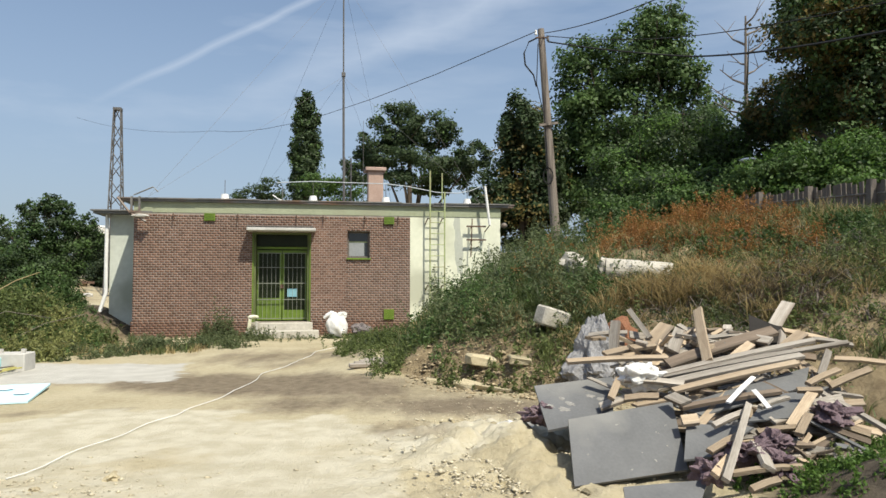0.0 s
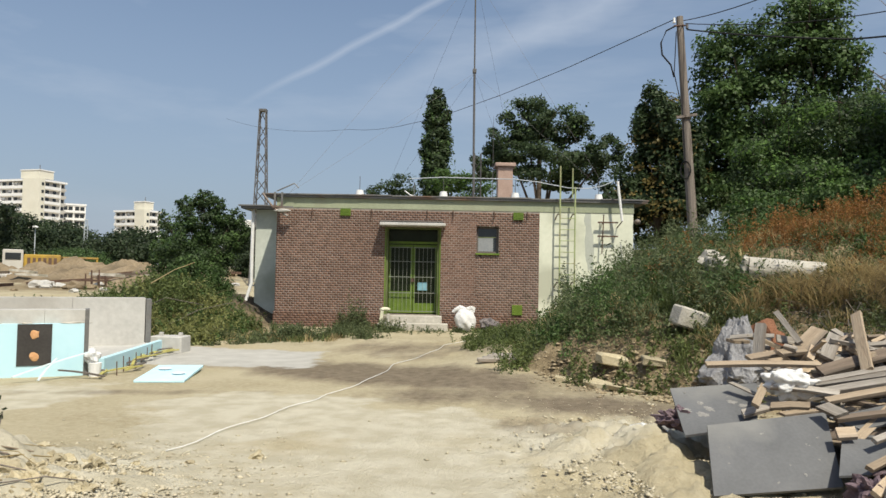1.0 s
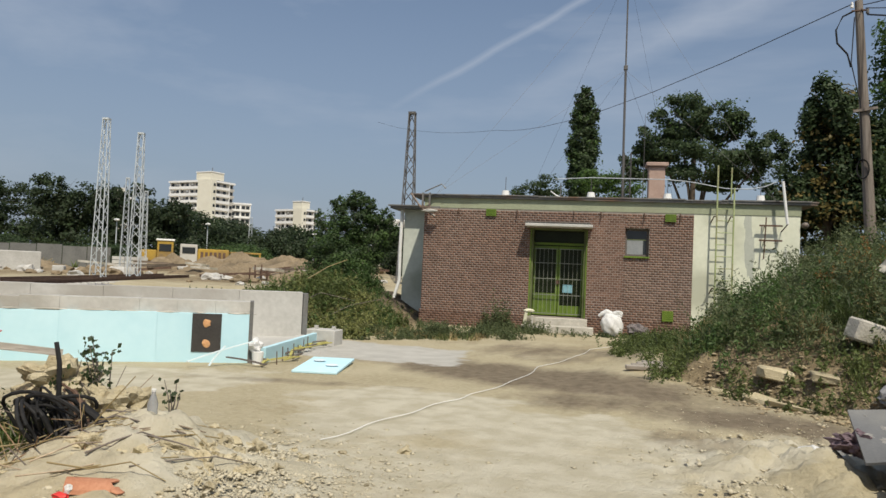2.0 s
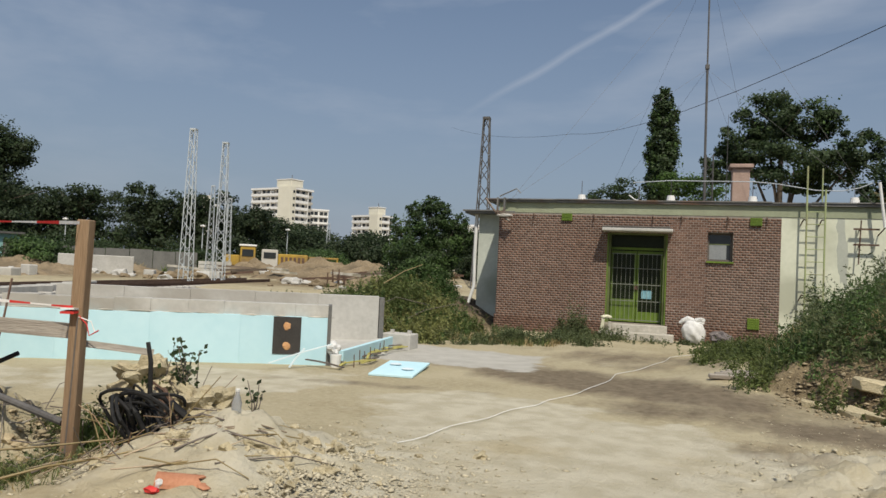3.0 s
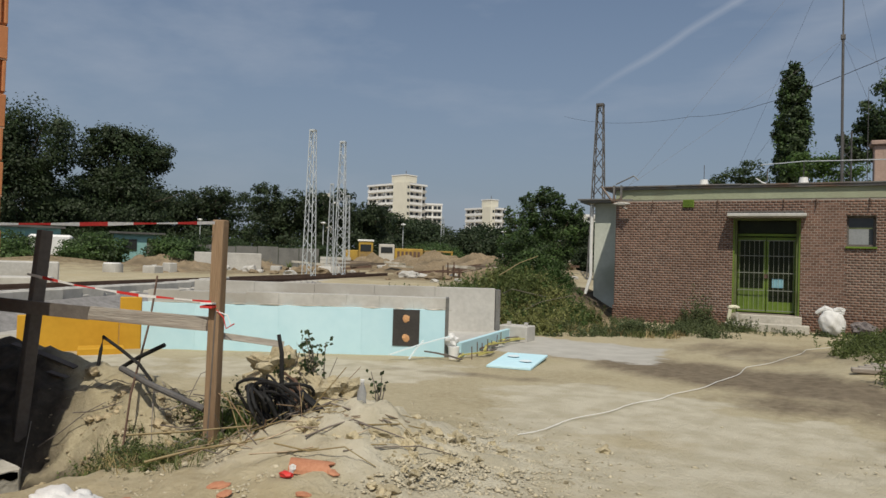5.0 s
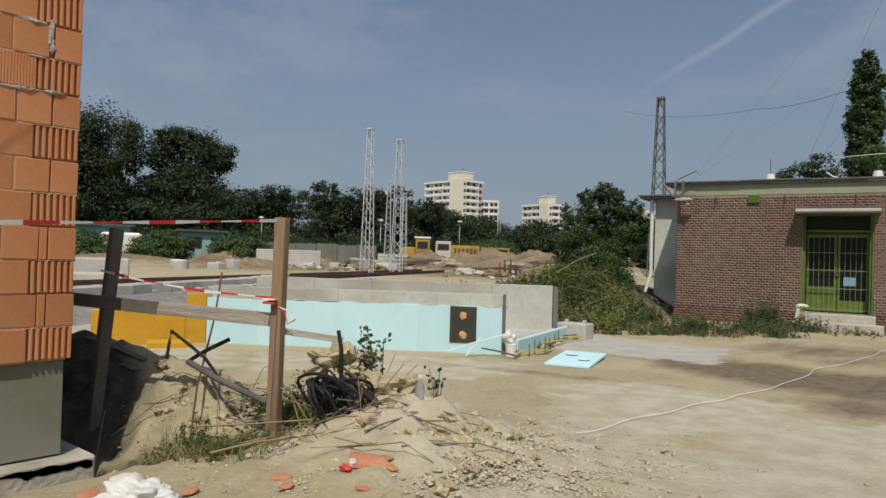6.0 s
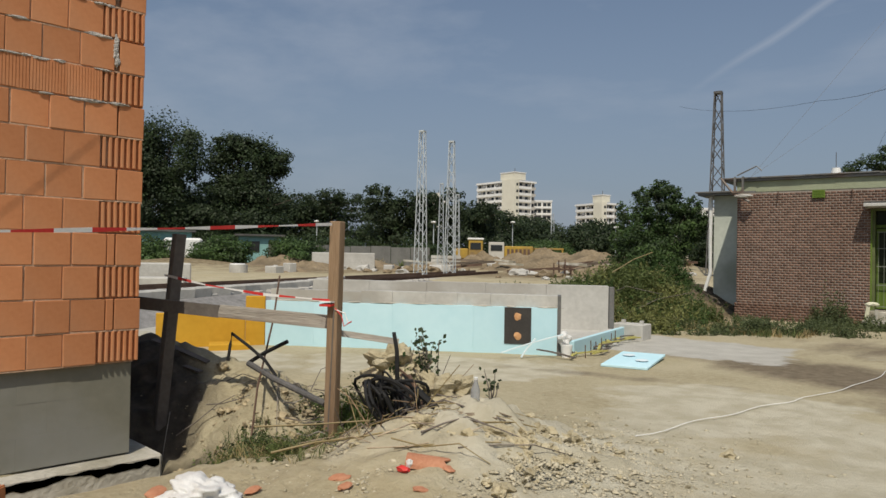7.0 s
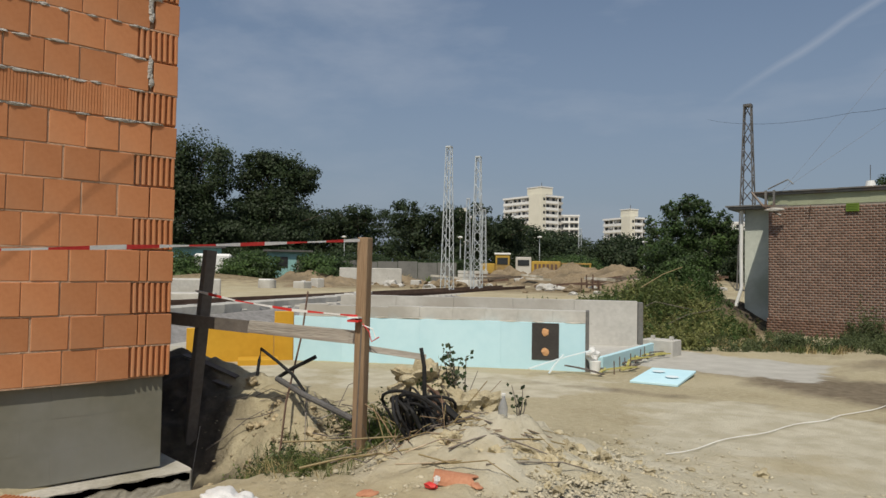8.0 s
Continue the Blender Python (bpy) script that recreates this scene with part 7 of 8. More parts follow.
def rubble():
    rng = random.Random(33)
    for x, y, z, sx, sz, sd in ((-4.85, 3.95, 0.48, 0.25, 0.17, 1.0), (-4.42, 4.08, 0.30, 0.27, 0.17, 2.0), (-4.12, 3.5, 0.18, 0.12, 0.09, 3.0), (-4.02, 3.62, 0.22, 0.11, 0.09, 4.0), (-3.56, 3.33, 0.16, 0.12, 0.06, 5.0), (-3.95, 3.42, 0.24, 0.10, 0.08, 6.0)):
        t = thing("rock", Matrix.Translation((x, y, z)), "large pale crumbling lump of rubble", "rock", "large rubble lumps")
        part("lump", lump(bmesh.new(), (0, 0, 0), (sx, sx * 0.8, sz), 0.75, 4, sd), M_STONE, t)
    t = thing("flat_stone", Matrix.Translation((-3.61, 3.95, 0.22)) @ pose(0, 0, 0, 20, 30, 20), "pale flat broken slab stuck in the sand", "rubble")
    part("slab", box(bmesh.new(), -0.09, 0.09, -0.05, 0.05, -0.012, 0.012, bevel=0.004), M_CONCRETE, t)
    base = []
    for k in range(5):
        bm = lump(bmesh.new(), (0, 0, 0), (1.0, 0.8, 0.5), 1.0, 2, k * 4.7)
        me = bpy.data.meshes.new("stone")
        bm.to_mesh(me)
        bm.free()
        me.materials.append(M_STONE)
        base.append(me)
    for k in range(170):
        if k < 100:
            x, y = rng.gauss(-3.6, 0.6), rng.gauss(3.6, 0.6)
        else:
            x, y = rng.gauss(0.6, 0.5), rng.gauss(6.2, 0.8)
        s = min(0.07, 0.007 + rng.expovariate(1 / 0.011))
        if x < -4.9 or y < 1.6:
            continue
        ob = new("stone", base[k % 5])
        ob.matrix_world = Matrix.Translation((x, y, gz(x, y) + s * 0.1)) @ pose(0, 0, 0, rng.uniform(-35, 35), rng.uniform(-35, 35), rng.uniform(0, 360)) @ Matrix.Diagonal((s, s, s, 1))
        tagged(ob, "small pale stone lying on the sand", "stone", "stones on the sand")
    for k in range(30):
        x, y = -4.0 + abs(rng.gauss(0, 0.5)), rng.gauss(3.72, 0.28)
        s = rng.uniform(0.04, 0.12)
        t = thing("rock", Matrix.Translation((x, y, gz(x, y) - s * 0.12)) @ pose(0, 0, 0, rng.uniform(-20, 20), rng.uniform(-20, 20), rng.uniform(0, 360)), "half-buried crumbling lump of pale sandy rubble", "rock", "sandy lumps of the mound")
        bm = lump(bmesh.new(), (0, 0, 0), (s, s * rng.uniform(0.55, 0.9), s * rng.uniform(0.4, 0.65)), 0.9, 3, 40 + k * 3.7)
        part("lump", bm, M_STONE, t)
    # broken clods of the rubble mound
    for k in range(120):
        x, y = rng.gauss(-3.6, 0.5), rng.gauss(3.75, 0.5)
        s = 0.015 + min(0.07, rng.expovariate(1 / 0.022))
        t = thing("clod", Matrix.Translation((x, y, gz(x, y) + s * 0.15)) @ pose(0, 0, 0, rng.uniform(-25, 25), rng.uniform(-25, 25), rng.uniform(0, 360)), "broken pale clod on the rubble mound", "clod", "clods on the mound")
        part("clod", lump(bmesh.new(), (0, 0, 0), (s, s * 0.75, s * 0.55), 1.0, 2, 3 + k * 2.3), M_STONE, t)
    # finer grit as one lot
    verts, faces = [], []
    nrng = np.random.default_rng(7)
    n = 9000
    cx = np.concatenate([nrng.normal(-3.6, 0.8, n // 3), nrng.normal(0.6, 0.7, n // 3), nrng.normal(-3.3, 0.7, n // 3)])
    cy = np.concatenate([nrng.normal(3.8, 0.8, n // 3), nrng.normal(6.2, 1.1, n // 3), nrng.normal(3.7, 0.7, n // 3)])
    s = np.minimum(0.03, 0.003 + nrng.exponential(0.006, n))
    c = np.stack([cx, cy, height(cx, cy) + 0.004], 1)
    octa = np.array([(1, 0, 0), (0, 1, 0), (-1, 0, 0), (0, -1, 0), (0, 0, 0.8), (0, 0, -0.8)], float)
    v = c[:, None, :] + octa[None] * s[:, None, None] * nrng.uniform(0.35, 1.5, (n, 6, 1)) * np.array((1.0, 1.0, 0.6))
    tri = np.array([(0, 1, 4), (1, 2, 4), (2, 3, 4), (3, 0, 4), (1, 0, 5), (2, 1, 5), (3, 2, 5), (0, 3, 5)])
    f = (np.arange(n)[:, None, None] * 6 + tri[None]).reshape(-1, 3)
    grit = material("sandy_grit", (0.43, 0.38, 0.265), (0.56, 0.51, 0.385), 8.0, 0.95, 0.3, vary=0.12, island=True)
    tagged(from_arrays("grit", v.reshape(-1, 3), f, grit), "fine sandy grit and crumbs on the ground", "grit", kind="stuff")
    n = 6400
    cx = np.concatenate([nrng.normal(-3.6, 0.6, n // 2), nrng.normal(0.5, 0.36, n // 2)])
    cy = np.concatenate([nrng.normal(3.75, 0.55, n // 2), nrng.normal(5.8, 0.75, n // 2)])
    s = np.minimum(0.032, 0.004 + nrng.exponential(0.0065, n))
    c = np.stack([cx, cy, height(cx, cy) + 0.006], 1)
    ball = np.array([(1, 0, 0), (0.3, 0.95, 0.1), (-0.8, 0.6, 0), (-0.8, -0.6, 0.1), (0.3, -0.95, 0), (0.2, 0.2, 0.75), (-0.3, -0.2, 0.6), (0, 0, -0.7)], float)
    v = c[:, None, :] + ball[None] * s[:, None, None] * nrng.uniform(0.4, 1.5, (n, 8, 1)) * np.array((1.0, 1.0, 0.65))
    tri = np.array([(0, 1, 5), (1, 2, 5), (2, 6, 5), (2, 3, 6), (3, 4, 6), (4, 5, 6), (4, 0, 5), (1, 0, 7), (2, 1, 7), (3, 2, 7), (4, 3, 7), (0, 4, 7)])
    f = (np.arange(n)[:, None, None] * 8 + tri[None]).reshape(-1, 3)
    tagged(from_arrays("sand_crumb", v.reshape(-1, 3), f, grit), "crumbled lumps of pale sand on the mound", "rubble", kind="stuff")
    # crumbled scarp at the foot of the slope
    n = 2600
    cx, cy = nrng.uniform(-0.6, 2.6, n), nrng.normal(0, 0.38, n)
    cy = cy + np.interp(cx, [-0.6, 0.2, 1.6, 2.6], [10.4, 9.75, 8.8, 8.2])
    s = np.minimum(0.06, 0.006 + nrng.exponential(0.012, n))
    c = np.stack([cx, cy, height(cx, cy) + nrng.uniform(-0.02, 0.02, n)], 1)
    v = c[:, None, :] + ball[None] * s[:, None, None] * nrng.uniform(0.4, 1.5, (n, 8, 1)) * np.array((1.0, 1.0, 0.65))
    f = (np.arange(n)[:, None, None] * 8 + tri[None]).reshape(-1, 3)
    scarp = material("crumbly_slope_earth", (0.24, 0.19, 0.115), (0.42, 0.35, 0.235), 8.0, 0.95, 0.3, vary=0.3, island=True)
    tagged(from_arrays("scarp_crumb", v.reshape(-1, 3), f, scarp), "crumbled tan earth at the slope's foot", "rubble", kind="stuff")
    # crumbs, twigs and weeds on the spoil bank
    n = 1500
    cx, cy = nrng.normal(-5.75, 0.45, n), nrng.normal(3.3, 0.32, n)
    keep = (cy > 2.6) | (cx > -5.7)
    cx, cy = cx[keep], cy[keep]
    n = len(cx)
    s = np.minimum(0.045, 0.004 + nrng.exponential(0.007, n))
    c = np.stack([cx, cy, height(cx, cy) + nrng.uniform(-0.03, 0.02, n)], 1)
    v = c[:, None, :] + ball[None] * s[:, None, None] * nrng.uniform(0.4, 1.5, (n, 8, 1)) * np.array((1.0, 1.0, 0.65))
    f = (np.arange(n)[:, None, None] * 8 + tri[None]).reshape(-1, 3)
    clay = material("crumbly_bank_earth", (0.22, 0.175, 0.105), (0.40, 0.335, 0.22), 8.0, 0.95, 0.3, vary=0.3, island=True)
    tagged(from_arrays("bank_crumb", v.reshape(-1, 3), f, clay), "crumbled earth and small stones on the spoil bank", "rubble", kind="stuff")
    for k in range(20):
        x, y = rng.gauss(-6.0, 0.35), rng.gauss(3.4, 0.22)
        s = rng.uniform(0.03, 0.07)
        t = thing("clod", Matrix.Translation((x, y, gz(x, y) + s * 0.3)), "crumbly clod of earth on the spoil bank", "clod", "clods on the bank")
        part("clod", lump(bmesh.new(), (0, 0, 0), (s, s * 0.8, s * 0.6), 0.7, 2, k * 1.7), clay, t)
    for k in range(34):
        x, y = rng.gauss(-6.0, 0.55), rng.gauss(3.35, 0.35)
        a, l = rng.uniform(-0.6, 1.6), rng.uniform(0.15, 0.6)
        p = [(x + math.cos(a) * l * u, y + math.sin(a) * l * u, gz(x + math.cos(a) * l * u, y + math.sin(a) * l * u) + 0.05 + rng.uniform(0, 0.09)) for u in (0, 0.35, 0.7, 1)]
        stick(p, rng.uniform(0.003, 0.007), M_DEADWOOD if k % 3 else M_WOOD_GREY, "thin dry twig on the spoil bank", group="twigs on the bank")
    herbs("bank_weed", scatter(130, -5.0, 2.95, 0.36, 0.42, nrng), 0.17, 0.035, M_WEED_GREY, 71, "low grey-green weeds on the spoil bank")
    herbs("bank_weed", scatter(60, -5.5, 2.8, 0.35, 0.2, nrng), 0.12, 0.03, M_LEAF_DARK, 72, "low dark weeds on the spoil bank")
    herbs("ditch_weed", scatter(160, -5.15, 3.75, 0.45, 0.3, nrng), 0.32, 0.04, M_WEED, 73, "tall green weeds behind the post")
    plank((-8.1, 2.85, gz(-8.1, 2.85) + 0.06), (-6.95, 3.25, gz(-6.95, 3.25) - 0.02), 0.05, 0.015, 10, M_WOOD_DARK, "dark board lying on the spoil ridge", "boards on the ridge", "board", "board")
    plank((-7.6, 3.05, gz(-7.6, 3.05) + 0.05), (-7.0, 3.35, gz(-7.0, 3.35) + 0.02), 0.05, 0.015, 25, M_WOOD_DARK, "dark board lying on the spoil ridge", "boards on the ridge", "board", "board")
    # sticks and twigs
    stick([(-4.95, 2.68, 0.17), (-4.7, 3.0, 0.18), (-4.3, 3.5, 0.22), (-4.1, 3.65, 0.25)], 0.008, M_STRAW, "long pale dry stick over the ditch")
    stick([(-4.46, 2.52, 0.11), (-4.3, 2.75, 0.17), (-4.22, 3.05, 0.17), (-4.0, 3.35, 0.23), (-3.85, 3.7, 0.26)], 0.009, M_STRAW, "long pale dry stick over the ditch")
    for k in range(40):
        x, y = rng.gauss(-4.55, 0.35), rng.gauss(3.65, 0.3)
        a, l = rng.uniform(0, 6.28), rng.uniform(0.15, 0.5)
        z = gz(x, y)
        stick([(x, y, z), (x + math.cos(a) * l * 0.5, y + math.sin(a) * l * 0.5, z + rng.uniform(0.08, 0.25)), (x + math.cos(a) * l, y + math.sin(a) * l, z + rng.uniform(0.05, 0.45))], rng.uniform(0.003, 0.006), (M_DEADWOOD, M_WOOD_POST, M_STRAW)[k % 3], "bare twig round the hoses", group="twigs round the hoses")
    for k in range(34):
        x, y = rng.gauss(-4.2, 0.3), rng.gauss(3.35, 0.35)
        a, l = rng.gauss(0.9, 0.5), rng.uniform(0.25, 0.8)
        p = [(x + math.cos(a) * l * u, y + math.sin(a) * l * u, gz(x + math.cos(a) * l * u, y + math.sin(a) * l * u) + 0.03 + rng.uniform(0, 0.08)) for u in (0, 0.35, 0.7, 1)]
        stick(p, rng.uniform(0.003, 0.008), (M_STRAW, M_WOOD, M_DEADWOOD)[k % 3], "thin dry twig on the rubble")
    for k in range(10):
        x, y = rng.gauss(-5.3, 0.25), rng.gauss(3.6, 0.2)
        a, l = rng.uniform(0, 6.28), rng.uniform(0.3, 0.6)
        z = gz(x, y)
        stick([(x, y, z), (x + math.cos(a) * l * 0.5, y + math.sin(a) * l * 0.5, z + 0.25), (x + math.cos(a) * l, y + math.sin(a) * l, z + rng.uniform(0.2, 0.5))], 0.005, M_DEADWOOD, "bare twig on the spoil")
    # sapling with dark leaves
    for x, y, h, n in ((-4.55, 4.1, 0.62, 130), (-4.75, 3.85, 0.55, 60), (-4.05, 4.25, 0.3, 30)):
        z = gz(x, y)
        t = thing("sapling", Matrix.Translation((x, y, z)), "spindly sapling with dark little leaves", "plant", "saplings on the rubble")
        r2 = np.random.default_rng(int(h * 100))
        pts = []
        for j in range(5):
            a, l = rng.uniform(0, 6.28), rng.uniform(0.05, 0.16)
            tip = Vector((math.cos(a) * l, math.sin(a) * l, h * rng.uniform(0.7, 1.1)))
            part("stem", chain(bmesh.new(), [(0, 0, 0), tip * 0.5 + Vector((0.02, 0, 0.02)), tip], 0.006, 0.003, 4), M_DEADWOOD, t)
            pts += [tip * rng.uniform(0.35, 1.05) + Vector((rng.gauss(0, 0.025), rng.gauss(0, 0.025), rng.gauss(0, 0.02))) for i in range(n // 5)]
        v, f = leaf_quads(np.array([tuple(p) for p in pts]), 0.045, r2, 0.2, 0.75)
        tagged(from_arrays("leaves", v, f, M_LEAF_DARK, t), kind="stuff")


def litter():
    t = thing("plastic_bottle", Matrix.Translation((-3.87, 3.87, gz(-3.87, 3.87) - 0.005)) @ pose(0, 0, 0, 4, 6, 0), "clear crumpled plastic bottle standing on the rubble", "bottle")
    prof = [(0.0, 0.0), (0.034, 0.0), (0.037, 0.02), (0.034, 0.06), (0.037, 0.09), (0.034, 0.12), (0.036, 0.17), (0.022, 0.215), (0.013, 0.24), (0.013, 0.255)]
    bm = bmesh.new()
    rings = [[bm.verts.new((r * math.cos(a * math.pi / 7), r * math.sin(a * math.pi / 7), z)) for a in range(14)] for r, z in prof[1:]]
    for a, b in zip(rings, rings[1:]):
        for j in range(14):
            bm.faces.new((a[j], a[(j + 1) % 14], b[(j + 1) % 14], b[j]))
    bm.faces.new(rings[0][::-1])
    bm.faces.new(rings[-1])
    clear = material("dusty_clear_plastic", (0.50, 0.52, 0.54), (0.66, 0.68, 0.70), 8.0, 0.25, 0.1)
    clear.node_tree.nodes["Principled BSDF"].inputs["Transmission Weight"].default_value = 0.6
    smooth(part("body", bm, clear, t))
    part("cap", rod(bmesh.new(), (0, 0, 0.256), (0, 0, 0.272), 0.015, seg=10), M_WHITE, t)
    tile_m = material("terracotta", (0.36, 0.15, 0.08), (0.52, 0.26, 0.155), 8.0, 0.85, 0.3)
    t = thing("roof_tile", Matrix.Translation((-3.40, 2.95, 0.175)) @ pose(0, 0, 0, 4, 6, 40) @ Matrix.Scale(1.12, 4), "broken curved terracotta tile", "tile")
    bm = bmesh.new()
    for s in (1.0, 0.86):
        for i in range(9):
            a = math.pi * i / 8
            for x in (-0.12, 0.10 + 0.02 * math.sin(i * 2.1)):
                bm.verts.new((x, 0.07 * s * math.cos(a), 0.055 * s * math.sin(a) - 0.005))
    bm.verts.ensure_lookup_table()
    V = bm.verts
    for i in range(8):
        bm.faces.new((V[2 * i], V[2 * i + 1], V[2 * i + 3], V[2 * i + 2]))
        o = 18
        bm.faces.new((V[o + 2 * i + 2], V[o + 2 * i + 3], V[o + 2 * i + 1], V[o + 2 * i]))
        bm.faces.new((V[2 * i + 1], V[o + 2 * i + 1], V[o + 2 * i + 3], V[2 * i + 3]))
        bm.faces.new((V[2 * i], V[2 * i + 2], V[o + 2 * i + 2], V[o + 2 * i]))
    bm.faces.new((V[0], V[18], V[19], V[1]))
    bm.faces.new((V[16], V[17], V[35], V[34]))
    part("shard", bm, tile_m, t)
    for k, (x, y, z, s) in enumerate(((-3.26, 2.98, 0.15, 0.05), (-3.75, 2.55, 0.10, 0.07), (-3.6, 2.48, 0.08, 0.05), (-4.15, 2.05, 0.05, 0.08), (-4.3, 1.95, 0.05, 0.09), (-3.2, 2.7, 0.12, 0.05), (-4.05, 2.15, 0.04, 0.06), (-4.45, 1.75, 0.04, 0.10))):
        t = thing("tile_shard", Matrix.Translation((x, y, gz(x, y) + 0.02)) @ pose(0, 0, 0, 12 * math.sin(k), 14 * math.cos(k * 2), 47 * k), "broken terracotta shard on the sand", "tile", "terracotta shards")
        part("shard", lump(bmesh.new(), (0, 0, 0), (s, s * 0.6, 0.012), 0.4, 2, k * 1.7), tile_m, t)
    t = thing("red_scrap", Matrix.Translation((-3.46, 2.80, gz(-3.46, 2.80) + 0.03)), "small red and white plastic scrap", "scrap")
    part("red", lump(bmesh.new(), (0, 0, 0), (0.05, 0.03, 0.02), 0.5, 2, 3.0), M_RED, t)
    part("white", lump(bmesh.new(), (0.02, 0.03, 0.03), (0.02, 0.02, 0.03), 0.5, 2, 5.0), M_BAG, t)
    t = thing("plastic_bag", Matrix.Translation((-4.1, 1.86, gz(-4.1, 1.86))), "crumpled white plastic bag on shards", "bag")
    smooth(part("bag", lump(bmesh.new(), (0, 0, 0.05), (0.24, 0.17, 0.09), 0.55, 5, 7.0), M_BAG, t))
    x, y = -5.15, 0.98
    t = thing("hollow_clay_block", Matrix.Translation((x, y, gz(x, y) - 0.03)) @ pose(0, 0, 0, 3, 0, 35) @ Matrix.Diagonal((0.72, 0.8, 0.85, 1)), "loose ribbed orange clay block on the sand", "clay block")
    bm = box(bmesh.new(), -0.18, 0.18, -0.12, 0.12, 0, 0.19)
    for k in range(9):
        box(bm, -0.172 + k * 0.04, -0.152 + k * 0.04, -0.128, 0.128, 0.004, 0.199)
    part("block", bm, M_BLOCK, t)
    # foam sheet with two adhesive spots
    t = thing("foam_sheet", Matrix.Translation((-5.45, 8.9, 0.02)) @ pose(0, 0, 0, 2, 0, 17), "pale blue foam sheet with two pale spots on sand", "foam sheet")
    part("sheet", box(bmesh.new(), -0.31, 0.31, -0.60, 0.60, 0.0, 0.035, bevel=0.006), M_BLUE, t)
    for y, x in ((0.2, -0.12), (-0.15, 0.14)):
        part("spot", lump(bmesh.new(), (x, y, 0.052), (0.09, 0.10, 0.003), 0.3, 2, 4.0), M_BLUE_WHITE, t, "pale adhesive spot")
    t = thing("cement_bag", Matrix.Translation((-6.42, 8.62, 0.0)), "white paper bag on a bucket by the wall corner", "bag")
    part("bucket", rod(bmesh.new(), (0.05, -0.03, 0), (0.05, -0.03, 0.18), 0.07, 0.085, 14), M_WHITE, t)
    part("bag", lump(bmesh.new(), (-0.02, 0.0, 0.26), (0.09, 0.08, 0.10), 0.5, 3, 8.0), M_BAG, t)
    t = thing("concrete_step", Matrix.Translation((-7.05, 11.6, -0.02)) @ pose(0, 0, 0, 0, 0, 6), "low concrete block beside the basin", "concrete block")
    part("block", box(bmesh.new(), -0.3, 0.28, -0.2, 0.2, -0.1, 0.30, bevel=0.015), M_CONCRETE, t)
    for x in (-0.2, 0.15):
        part("lug", box(bmesh.new(), x, x + 0.06, -0.03, 0.03, 0.302, 0.36), M_CONCRETE, t)
    # laths and stakes round the basin
    rng = random.Random(71)
    yellowish = material("yellow_lath", (0.34, 0.31, 0.08), (0.48, 0.44, 0.16), 8.0, 0.8, 0.2)
    for k in range(22):
        u = k / 21
        x, y = -6.0 - 1.1 * u + rng.uniform(-0.25, 0.25), 8.35 + 3.0 * u + rng.uniform(-0.15, 0.15)
        a, l = rng.gauss(1.8, 0.5), rng.uniform(0.25, 0.7)
        plank((x, y, 0.04), (x + math.cos(a) * l, y + math.sin(a) * l, 0.05 + rng.uniform(0, 0.05)), 0.04, 0.018, 0, yellowish if k % 3 else M_WOOD_DARK, "narrow lath lying beside the basin", "laths beside the basin", "lath", "lath")
    for k in range(9):
        u = k / 8
        x, y = -6.15 - 1.0 * u, 8.75 + 2.7 * u
        t = thing("stake", Matrix.Translation((x, y, 0)), "short thin stake in the ground", "stake", "stakes beside the basin")
        part("stem", rod(bmesh.new(), (0, 0, -0.05), (rng.uniform(-0.02, 0.02), 0, rng.uniform(0.12, 0.22)), 0.008, seg=5), M_RUST, t)
    plank((-6.9, 7.75, 0.08), (-6.35, 8.45, 0.34), 0.03, 0.015, 0, M_BLUE_WHITE, "white lath leaning on the foam wall", "laths beside the basin", "lath", "lath")
    plank((-6.7, 7.95, 0.02), (-6.6, 8.15, 0.28), 0.03, 0.015, 0, M_BLUE_WHITE, "white lath leaning on the foam wall", "laths beside the basin", "lath", "lath")
    # rope across the yard
    pts = [(-3.24, 5.09), (-3.15, 6.2), (-3.0, 7.3), (-2.88, 8.11), (-2.75, 9.5), (-2.82, 11.0), (-2.6, 12.6), (-2.57, 14.29), (-2.2, 15.6)]
    fine = []
    for i in range(len(pts) - 1):
        for j in range(6):
            u = j / 6
            x, y = pts[i][0] * (1 - u) + pts[i + 1][0] * u + 0.03 * math.sin(i * 6 + j), pts[i][1] * (1 - u) + pts[i + 1][1] * u
            fine.append((x, y, gz(x, y) + 0.02))
    o = Vector(fine[0])
    t = thing("rope", Matrix.Translation(o), "thin pale rope lying across the yard", "rope")
    part("strand", chain(bmesh.new(), [Vector(p) - o for p in fine], 0.0045, seg=5), M_WHITE, t)


post_fence()
hoses()
rubble()
litter()


